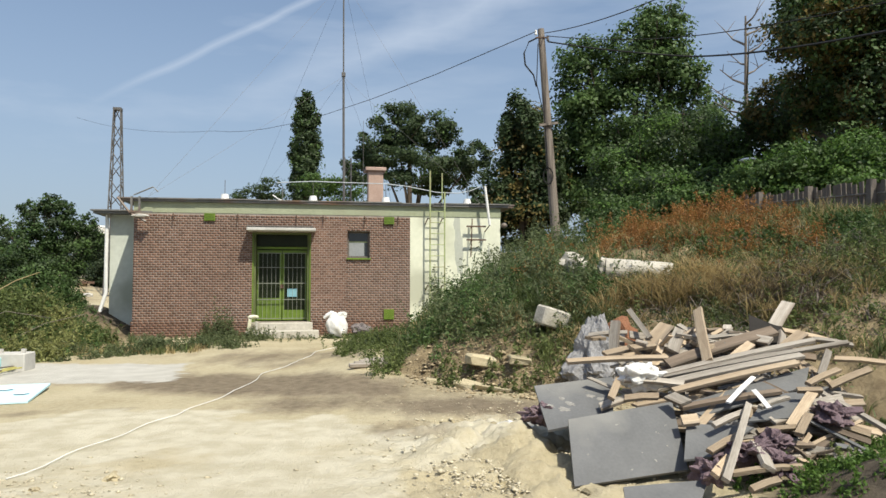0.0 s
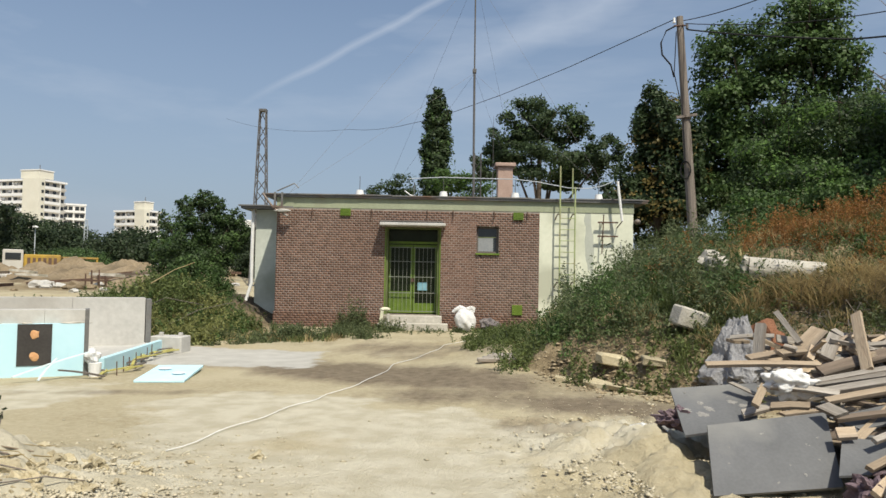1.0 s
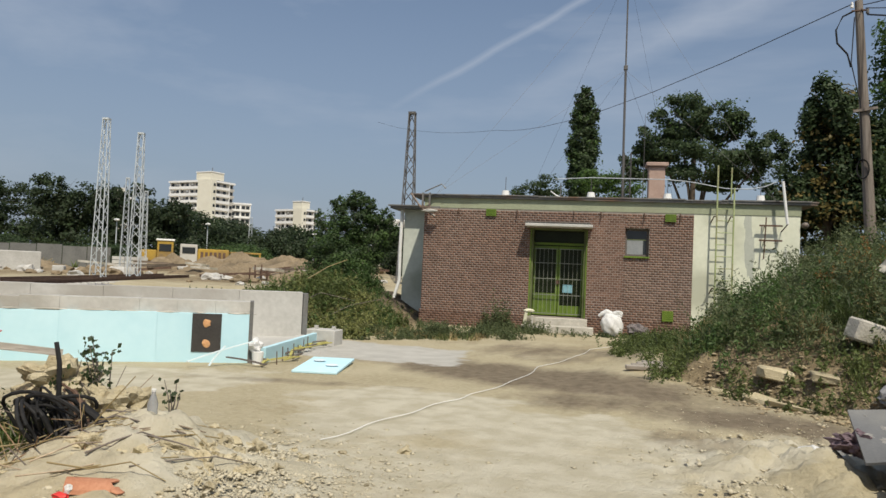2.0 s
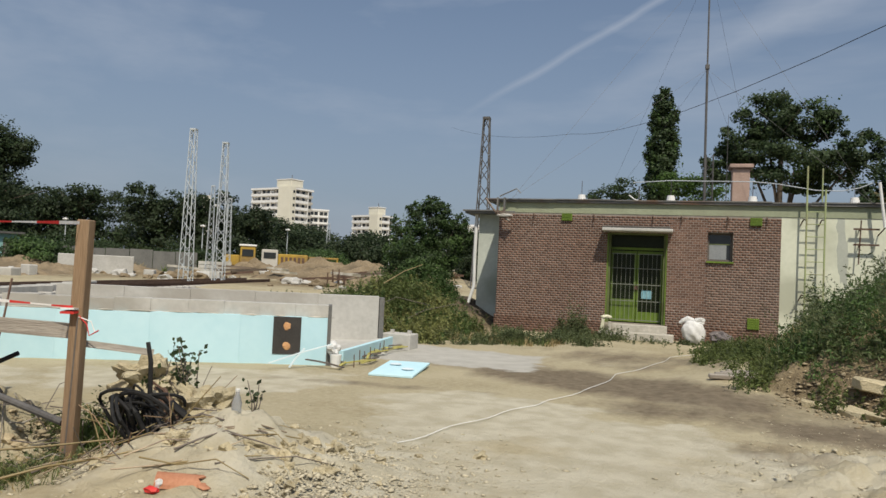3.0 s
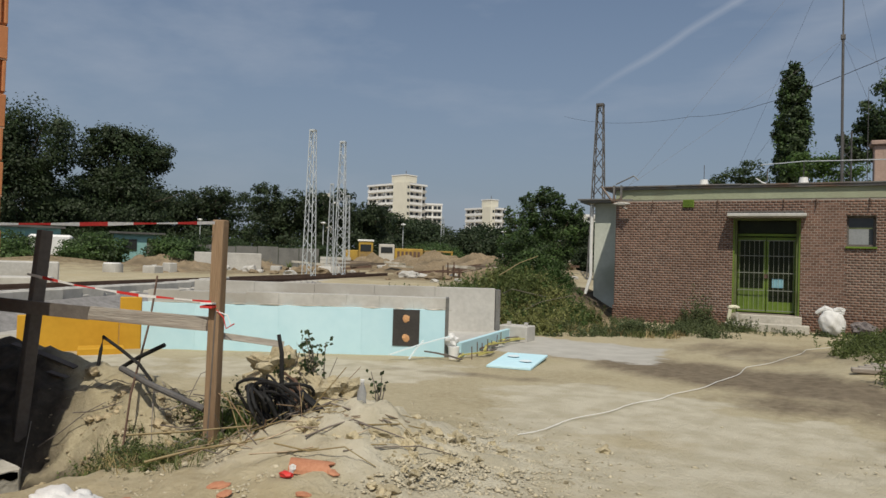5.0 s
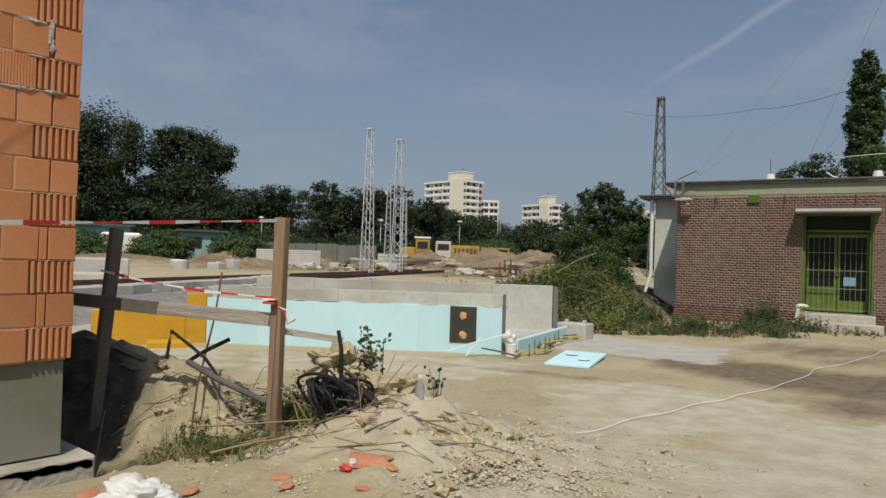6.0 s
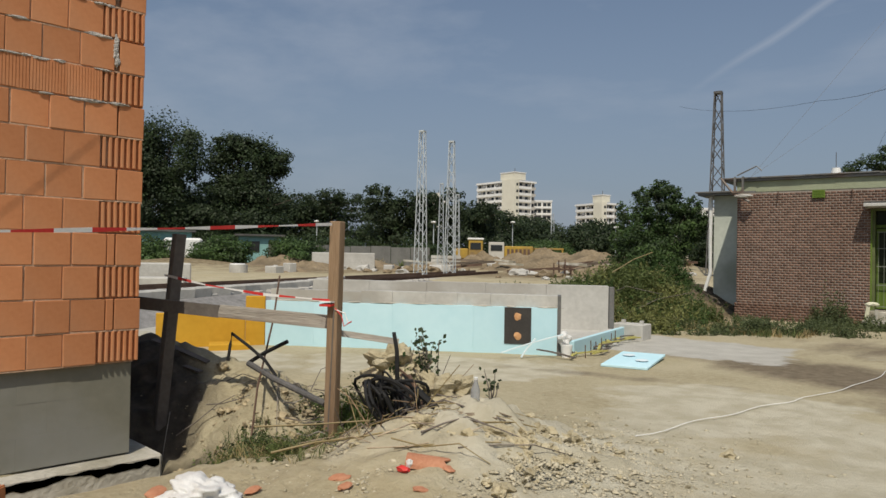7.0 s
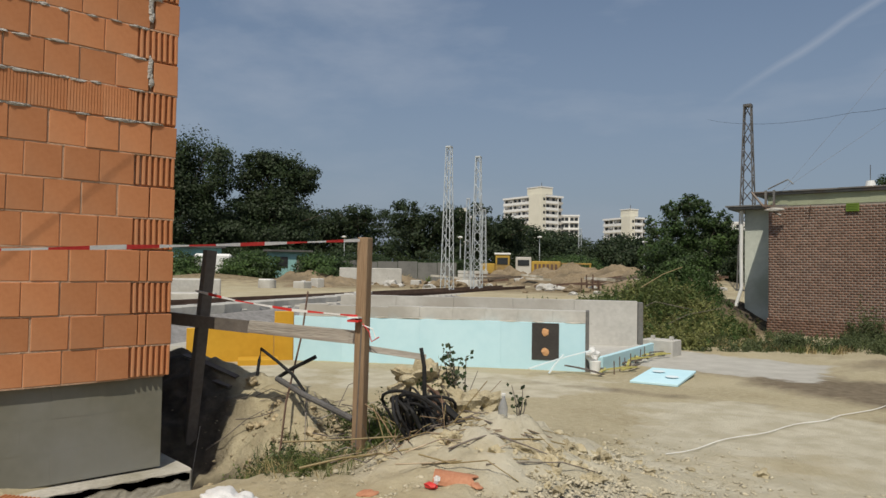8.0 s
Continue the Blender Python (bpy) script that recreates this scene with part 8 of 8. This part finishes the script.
# ---- beyond the basin: track, machines, sheds, tower blocks ----
def tower_block(x, y, turn, wide, deep, tall, floors, label, wall, stair=True):
    t = thing("apartment_block", Matrix.Translation((x, y, 0)) @ pose(0, 0, 0, 0, 0, turn), label, "building")
    step = tall / floors
    part("wall", box(bmesh.new(), -wide / 2, wide / 2, 0.4, deep, 0, tall), wall, t)
    part("roof", box(bmesh.new(), -wide / 2 - 0.3, wide / 2 + 0.3, 0.1, deep + 0.3, tall + 0.01, tall + 0.7), M_FARWHITE, t)
    if stair:
        part("stair_tower", box(bmesh.new(), -1.5, 4.5, 0.0, deep * 0.7, 0, tall + 3.2), wall, t)
        part("lift_house", box(bmesh.new(), -0.5, 3.4, 1.0, deep * 0.5, tall + 3.22, tall + 4.6), M_LOGGIA, t)
        part("aerial", rod(bmesh.new(), (2.6, 2, tall + 4.6), (2.6, 2, tall + 6.0), 0.12, seg=5), M_MASTDARK, t)
    cols = [(-wide / 2 + 0.4, -1.8), (4.8, wide / 2 - 0.4)] if stair else [(-wide / 2 + 0.4, -0.3), (0.3, wide / 2 - 0.4)]
    for k in range(floors):
        z = k * step
        for a, b in cols:
            o = part("loggia", box(bmesh.new(), a, b, 0.1, 0.39, z + 0.9, z + step - 0.25), M_LOGGIA, t)
            part("parapet", box(bmesh.new(), a - 0.1, b + 0.1, -0.75, 0.38, z - 0.05, z + 0.88), M_FARWHITE, o)
            n = max(2, int((b - a) / 2.6))
            for j in range(n):
                u = a + (j + 0.5) * (b - a) / n
                part("window", box(bmesh.new(), u - 0.75, u + 0.75, 0.04, 0.098, z + 1.0, z + step - 0.55), M_GLASS, o)
        if stair:
            part("window", box(bmesh.new(), 2.2, 3.4, -0.06, -0.004, z + 1.0, z + 2.1), M_GLASS, t)
        for j in range(3):
            v = deep * (j + 1) / 4
            part("window", box(bmesh.new(), wide / 2 + 0.004, wide / 2 + 0.06, v - 0.7, v + 0.7, z + 1.0, z + 2.3), M_GLASS, t)


def corner_block(x, y, turn, long, deep, tall, floors, label):
    """A tower seen on its corner: balcony bands on both faces and a cream stair shaft beside the corner."""
    t = thing("apartment_block", Matrix.Translation((x, y, 0)) @ pose(0, 0, 0, 0, 0, turn), label, "building")
    step = tall / floors
    shaft = long * 0.3
    part("wall", box(bmesh.new(), 0.9, deep, 0.9, long, 0, tall - 0.2), M_LOGGIA, t)
    part("roof", box(bmesh.new(), -0.15, deep + 0.3, shaft + 0.01, long + 0.3, tall - 0.19, tall + 0.6), M_FARWHITE, t)
    part("roof", box(bmesh.new(), 2.6, deep + 0.3, -0.15, shaft, tall - 0.19, tall + 0.6), M_FARWHITE, t)
    part("stair_shaft", box(bmesh.new(), -0.3, 2.59, -0.3, shaft, 0, tall + 0.9), M_FARWALL, t, "cream stair shaft without windows")
    part("lift_house", box(bmesh.new(), 0.5, deep * 0.55, 0.5, shaft * 1.25, tall + 0.91, tall + 3.9), M_FARWALL, t)
    part("lift_roof", box(bmesh.new(), 0.3, deep * 0.55 + 0.2, 0.3, shaft * 1.25 + 0.2, tall + 3.91, tall + 4.3), M_FARWHITE, t)
    part("aerial", rod(bmesh.new(), (3, 3, tall + 4.3), (3, 3, tall + 6.2), 0.15, seg=5), M_MASTDARK, t)
    for k in range(floors):
        z = k * step
        part("window", box(bmesh.new(), 1.0, 2.1, -0.36, -0.304, z + 1.0, z + 2.2), M_GLASS, t)
        # long face
        part("parapet", box(bmesh.new(), 0.0, 0.15, shaft + 0.05, long, z - 0.1, z + 1.05), M_FARWHITE, t)
        n = max(3, int((long - shaft) / 2.6))
        for j in range(n):
            u = shaft + (j + 0.5) * (long - shaft) / n
            w = part("window", box(bmesh.new(), 0.80, 0.898, u - 0.75, u + 0.75, z + 0.9, z + step - 0.5), M_GLASS, t)
            if (j + k) % 3 == 0:
                part("blind", box(bmesh.new(), 0.76, 0.798, u - 0.7, u + 0.7, z + 1.5, z + step - 0.52), M_FARWHITE, w)
            if j % 2:
                part("balcony_fin", box(bmesh.new(), 0.16, 0.79, u + 1.0, u + 1.2, z - 0.1, z + step - 0.12), M_FARWHITE, t)
        # short face
        part("parapet", box(bmesh.new(), 2.7, deep * 0.78, 0.0, 0.15, z - 0.1, z + 1.05), M_FARWHITE, t)
        part("parapet", box(bmesh.new(), deep * 0.80, deep, 0.1, 0.25, z - 0.1, z + 0.95), M_LOGGIA, t)
        for u in (deep * 0.36, deep * 0.62, deep * 0.9):
            part("window", box(bmesh.new(), u - 0.8, u + 0.8, 0.80, 0.898, z + 0.9, z + step - 0.5), M_GLASS, t)
        part("balcony_fin", box(bmesh.new(), deep * 0.785, deep * 0.798, 0.0, 0.79, z - 0.1, z + step - 0.12), M_FARWHITE, t)


def town():
    corner_block(-201.0, 244.3, 82, 26.0, 13.3, 35.5, 12, "cream and white tall apartment block with balcony bands")
    tower_block(-203.5, 268.0, 40, 9.0, 10.0, 28.0, 9, "narrow white apartment block behind trees", M_FARWHITE, False)
    corner_block(-176.5, 276.5, 75, 18.0, 9.5, 26.5, 9, "white apartment block with balconies behind trees")
    tower_block(-241.0, 233.0, 44, 14.0, 12.0, 27.0, 9, "pale apartment block far behind the wood", M_FARWALL)
    tower_block(-140.0, 299.0, 25, 22.0, 12.0, 24.0, 8, "white apartment block glimpsed beside the house", M_FARWHITE, False)


def track():
    a, b = Vector((-16.7, 6.2, 0)), Vector((-30.0, 33.5, 0))
    d = (b - a).normalized()
    side = Vector((-d.y, d.x, 0))
    L = (b - a).length
    t = thing("railway_track", Matrix.Translation((a.x, a.y, 0.42)) @ pose(0, 0, 0, 0, 0, math.degrees(math.atan2(d.y, d.x))), "new railway track with rusty rails on pale sleepers", "railway track")
    for y in (-0.72, 0.72):
        bm = box(bmesh.new(), -12, L, y - 0.035, y + 0.035, 0.12, 0.20)
        box(bm, -12, L, y - 0.012, y + 0.012, 0.05, 0.12)
        box(bm, -12, L, y - 0.07, y + 0.07, 0.03, 0.05)
        part("rail", bm, M_RUST, t)
    me = None
    n = int((L + 12) / 0.65)
    for k in range(n):
        if me is None:
            ob = part("sleeper", box(bmesh.new(), -0.12, 0.12, -1.25, 1.25, -0.14, 0.028, bevel=0.02), M_CONCRETE, t)
            me = ob.data
        else:
            ob = new("sleeper", me)
            ob.parent = t
        ob.location = (-12 + k * 0.65, 0, 0)
    bm = bmesh.new()
    vs = [bm.verts.new(v) for v in ((-14, -2.6, -0.5), (L, -2.6, -0.5), (L, -1.5, -0.03), (-14, -1.5, -0.03), (-14, 1.5, -0.03), (L, 1.5, -0.03), (L, 2.6, -0.5), (-14, 2.6, -0.5))]
    for f in ((0, 1, 2, 3), (3, 2, 5, 4), (4, 5, 6, 7)):
        bm.faces.new([vs[j] for j in f])
    part("ballast", bm, material("grey_ballast", (0.16, 0.155, 0.15), (0.34, 0.33, 0.32), 6.0, 0.95, 1.0), t)
    # stacked sleepers and concrete parts nearer the yard
    rng = random.Random(9)
    for k in range(15):
        x, y = -15.0 - k * 0.385, 5.7 + 0.65 * k
        s = thing("sleeper_block", Matrix.Translation((x, y, gz(x, y) + 0.48)) @ pose(0, 0, 0, 0, 0, 25 + rng.uniform(-8, 8)), "pale concrete sleeper laid out in a row", "sleeper", "row of loose sleepers")
        part("block", box(bmesh.new(), -0.16, 0.16, -0.45, 0.45, -0.35, 0.14, bevel=0.03), M_CONCRETE, s)


def yard_parts():
    def block(name, x, y, w, d, h, turn, mat, label, category="concrete part", z=0.0):
        t = thing(name, Matrix.Translation((x, y, gz(x, y) + z)) @ pose(0, 0, 0, 0, 0, turn), label, category)
        part("body", box(bmesh.new(), -w / 2, w / 2, -d / 2, d / 2, -0.3, h, bevel=0.04), mat, t)
        return t
    block("low_wall", -40.1, 30.0, 4.3, 0.4, 1.15, 53, M_CONCRETE, "low free-standing grey concrete wall", "wall")
    block("concrete_block", -32.6, 19.9, 0.7, 0.7, 0.36, 20, M_CONCRETE, "pale concrete cube on the sand")
    block("concrete_block", -33.8, 21.6, 0.6, 0.5, 0.5, 5, M_CONCRETE, "pale concrete cube on the sand")
    block("concrete_block", -35.5, 30.2, 0.6, 0.6, 0.4, 35, M_CONCRETE, "pale concrete cube on the sand")
    block("concrete_block", -33.0, 33.0, 0.6, 0.6, 0.45, 35, M_CONCRETE, "pale concrete cube on the sand")
    block("concrete_trough", -24.6, 9.4, 3.6, 1.0, 0.45, 60, M_CONCRETE, "long pale precast concrete trough")
    block("concrete_trough", -26.0, 10.8, 2.6, 0.9, 0.8, 64, M_CONCRETE, "precast concrete channel piece with open end")
    t = thing("concrete_ring", Matrix.Translation((-33.4, 18.3, gz(-33.4, 18.3))), "round concrete well ring with a white rim", "concrete part")
    part("ring", rod(bmesh.new(), (0, 0, -0.2), (0, 0, 0.40), 0.46, 0.46, 20), M_CONCRETE, t)
    part("lid", rod(bmesh.new(), (-0.08, 0, 0.405), (-0.08, 0, 0.46), 0.40, 0.38, 20), M_WHITE, t)
    turq = material("turquoise_shed_paint", (0.20, 0.38, 0.36), (0.28, 0.48, 0.46), 1.0, 0.8, 0.1, stain=(0.2, 0.3, 0.28))
    for x, y, w, h, turn in ((-55.6, 22.5, 7.0, 2.5, 66), (-52.2, 30.6, 3.4, 2.3, 60)):
        s = thing("shed", Matrix.Translation((x, y, gz(x, y))) @ pose(0, 0, 0, 0, 0, turn), "turquoise wooden shed with a flat roof", "shed")
        part("wall", box(bmesh.new(), -w / 2, w / 2, -0.2, 3, -0.2, h), turq, s)
        part("roof", box(bmesh.new(), -w / 2 - 0.3, w / 2 + 0.3, -0.6, 3.2, h + 0.01, h + 0.16), M_ROOF, s)
        part("door", box(bmesh.new(), w * 0.2, w * 0.2 + 0.9, -0.24, -0.204, 0, 1.95), M_WOOD_DARK, s)
        part("window", box(bmesh.new(), -w * 0.3, -w * 0.3 + 1.0, -0.24, -0.204, 1.0, 1.9), M_GLASS, s)
    v = thing("white_van", Matrix.Translation((-52.6, 24.6, gz(-52.6, 24.6))) @ pose(0, 0, 0, 0, 0, 60), "small white van half hidden by bushes", "van")
    part("body", box(bmesh.new(), -1.6, 1.1, -0.8, 0.8, 0.35, 1.9, bevel=0.15), M_WHITE, v)
    part("cab", box(bmesh.new(), 1.11, 1.9, -0.78, 0.78, 0.35, 1.2, bevel=0.12), M_WHITE, v)
    part("windscreen", box(bmesh.new(), 1.12, 1.3, -0.7, 0.7, 1.22, 1.7), M_GLASS, v)
    for x in (-1.0, 1.2):
        for y in (-0.82, 0.62):
            part("wheel", rod(bmesh.new(), (x, y, 0.32), (x, y + 0.2, 0.32), 0.32, seg=14), M_RUBBER, v)
    fence_m = material("grey_boundary_fence", (0.12, 0.12, 0.115), (0.19, 0.19, 0.18), 1.0, 0.9, 0.1)
    f = thing("boundary_fence", Matrix.Translation((-62.0, 30.0, gz(-62, 30))) @ pose(0, 0, 0, 0, 0, 62), "grey panel fence along the wood", "fence")
    for k in range(5, 11):
        part("panel", box(bmesh.new(), k * 2.0 + 0.03, k * 2.0 + 1.97, -0.03, 0.03, -0.3, 1.5 + 0.05 * (k % 3)), fence_m, f)


def mound(r, h, seed):
    """A heap of tipped earth with furrowed flanks."""
    bm = bmesh.new()
    rings = []
    for i in range(15):
        q = i / 14
        rings.append([])
        for j in range(36):
            a = 2 * math.pi * j / 36
            w = 1 + 0.28 * noise.noise((math.cos(a) * 1.5 + seed, math.sin(a) * 1.5, 0))
            x, y = math.cos(a) * q * r * w * 1.2, math.sin(a) * q * r * w
            z = h * (1 - q) ** 0.8 + 0.35 * h * noise.noise((x * 0.8 + seed, y * 0.8, 2)) * (1 - q * 0.6) + 0.2 * h * noise.noise((x * 2.2, y * 2.2 + seed, 5)) * (1 - q * 0.6)
            rings[-1].append(bm.verts.new((x, y, z - (1.2 if i == 14 else 0.3 if i == 13 else 0))))
    for u, v in zip(rings[1:], rings[2:]):
        for j in range(36):
            bm.faces.new((u[j], v[j], v[(j + 1) % 36], u[(j + 1) % 36]))
    bm.faces.new(rings[1])
    for v in rings[0]:
        bm.verts.remove(v)
    return bm


def earth_heaps():
    earth = material("dug_earth", (0.165, 0.125, 0.075), (0.31, 0.245, 0.16), 0.9, 0.95, 1.0, bump_scale=5.0, stain=(0.14, 0.11, 0.07))
    rng = random.Random(12)
    spots = [(-33.7, 44.9, 2.0, 1.15), (-29.5, 44, 2.2, 0.9), (-26, 41, 2.6, 0.9), (-37, 44.9, 1.8, 1.0), (-40.2, 44.6, 1.9, 1.35), (-31.5, 42, 1.8, 0.7), (-35.2, 42.0, 1.8, 0.7), (-23.5, 38, 2.4, 0.9), (-31, 40, 2.0, 0.9), (-41, 33, 2.4, 0.9), (-45, 28, 2.6, 1.0), (-38, 26, 1.8, 0.7), (-22, 34, 1.8, 0.8), (-27.5, 37, 1.6, 0.8), (-35, 22, 1.6, 0.6)]
    for k, (x, y, r, h) in enumerate(spots):
        t = thing("earth_heap", Matrix.Translation((x, y, gz(x, y) - 0.5)), "rough heap of dug brown earth", "earth heap", "earth heaps by the track")
        part("mound", mound(r * 1.6, h * 1.05 + 0.3, k * 5.3), earth, t)
    for k in range(170):
        x, y = rng.uniform(-44, -19), rng.uniform(26, 47)
        if abs((x + 16.7) * 0.899 + (y - 6.2) * 0.438) < 2.5:
            continue
        s = rng.uniform(0.12, 0.5)
        t = thing("clod", Matrix.Translation((x, y, gz(x, y) + s * 0.2)), "loose clod of earth near the track", "clod", "clods by the track")
        part("clod", lump(bmesh.new(), (0, 0, 0), (s, s, s * 0.6), 0.6, 2, k * 1.1), earth if k % 3 else M_CONCRETE, t)


def scattered_beams():
    """Old rails, sleepers and boards lying about the earth heaps."""
    rng = random.Random(88)
    for k in range(26):
        x, y, a, l = rng.uniform(-40, -21), rng.uniform(33, 45), rng.gauss(0.5, 0.5), rng.uniform(0.8, 3.4)
        z = gz(x, y) + rng.uniform(0.25, 0.75)
        d = Vector((math.cos(a) * l / 2, math.sin(a) * l / 2, rng.uniform(-0.15, 0.15)))
        c = Vector((x, y, z))
        plank(c - d, c + d, rng.uniform(0.12, 0.3), 0.14, 0, (M_WOOD_OLD, M_CONCRETE_OLD, M_RUST)[k % 3], ("old dark beam on the earth heap", "broken pale sleeper on the earth heap", "length of rusty rail on the earth heap")[k % 3], "beams on the earth heaps", "beam", "beam")


def machines():
    ymat = material("machine_yellow", (0.30, 0.19, 0.035), (0.46, 0.30, 0.05), 1.2, 0.6, 0.05, stain=(0.22, 0.15, 0.07))
    z = 1.35
    t = thing("track_machine", Matrix.Translation((-51.4, 54.8, z)) @ pose(0, 0, 0, 0, 0, 42), "yellow rail vehicle with a white-roofed cab", "rail vehicle")
    part("frame", box(bmesh.new(), -1.5, 1.6, -1.2, 1.2, -0.6, -0.1), M_RUST, t)
    part("hood", box(bmesh.new(), -1.5, 0.0, -1.1, 1.1, -0.09, 1.0, bevel=0.08), ymat, t)
    part("cab", box(bmesh.new(), 0.02, 1.5, -1.15, 1.15, -0.09, 1.9, bevel=0.06), ymat, t)
    part("cab_window", box(bmesh.new(), 0.2, 1.3, -1.2, -1.155, 0.9, 1.6), M_GLASS, t)
    part("cab_roof", box(bmesh.new(), -0.1, 1.6, -1.25, 1.25, 1.91, 2.1, bevel=0.04), M_WHITE, t)
    t = thing("track_machine", Matrix.Translation((-47.6, 58.2, z)) @ pose(0, 0, 0, 0, 0, 42), "long yellow track maintenance wagon", "rail vehicle")
    part("frame", box(bmesh.new(), -3.2, 4.8, -1.2, 1.2, -0.6, -0.1), M_RUST, t)
    part("cab", box(bmesh.new(), -3.0, -1.4, -1.15, 1.15, -0.09, 1.7, bevel=0.06), M_LOGGIA, t, "dusty pale cab")
    part("cab_window", box(bmesh.new(), -2.8, -1.6, -1.2, -1.155, 0.8, 1.4), M_GLASS, t)
    part("engine_hood", box(bmesh.new(), -1.38, 1.6, -1.1, 1.1, -0.09, 1.3, bevel=0.08), ymat, t)
    for k in range(6):
        part("louvre", box(bmesh.new(), -1.1 + k * 0.42, -0.85 + k * 0.42, -1.14, -1.104, 0.2, 1.0), M_RUST, t)
    part("canopy", box(bmesh.new(), 1.7, 4.7, -1.1, 1.1, 0.98, 1.16, bevel=0.03), ymat, t, "flat yellow canopy over the load bed")
    part("bed", box(bmesh.new(), 1.7, 4.7, -1.0, 1.0, -0.09, 0.35), M_RUST, t, "dark rusty load bed")
    for x in (1.75, 3.2, 4.5):
        part("canopy_post", box(bmesh.new(), x, x + 0.16, -1.08, -0.92, 0.36, 0.97), ymat, t)
    t = thing("rusty_frame", Matrix.Translation((-23.5, 32.5, gz(-23.5, 32.5))), "low rusty steel frame on the earth heap", "scrap")
    for k in range(7):
        part("bar", rod(bmesh.new(), (k * 0.2 - 0.6, 0.2 * (k % 2), -0.2), (k * 0.19 - 0.6, 0.2 * (k % 2), 0.75 + 0.2 * math.sin(k * 2)), 0.04, seg=5), M_RUST, t)
    part("crossbar", box(bmesh.new(), -0.8, 0.8, -0.05, 0.05, 0.35, 0.45), M_RUST, t)
    t = thing("stacked_panels", Matrix.Translation((-44.5, 44.5, gz(-44.5, 44.5))) @ pose(0, 0, 0, 0, 0, 45), "stack of grey concrete panels", "concrete part")
    for k in range(4):
        part("panel", box(bmesh.new(), -1.3, 1.3, -1.0, 1.0, 0.3 * k - 0.1, 0.3 * k + 0.16), M_CONCRETE, t)


town()
track()
yard_parts()
earth_heaps()
scattered_beams()
machines()
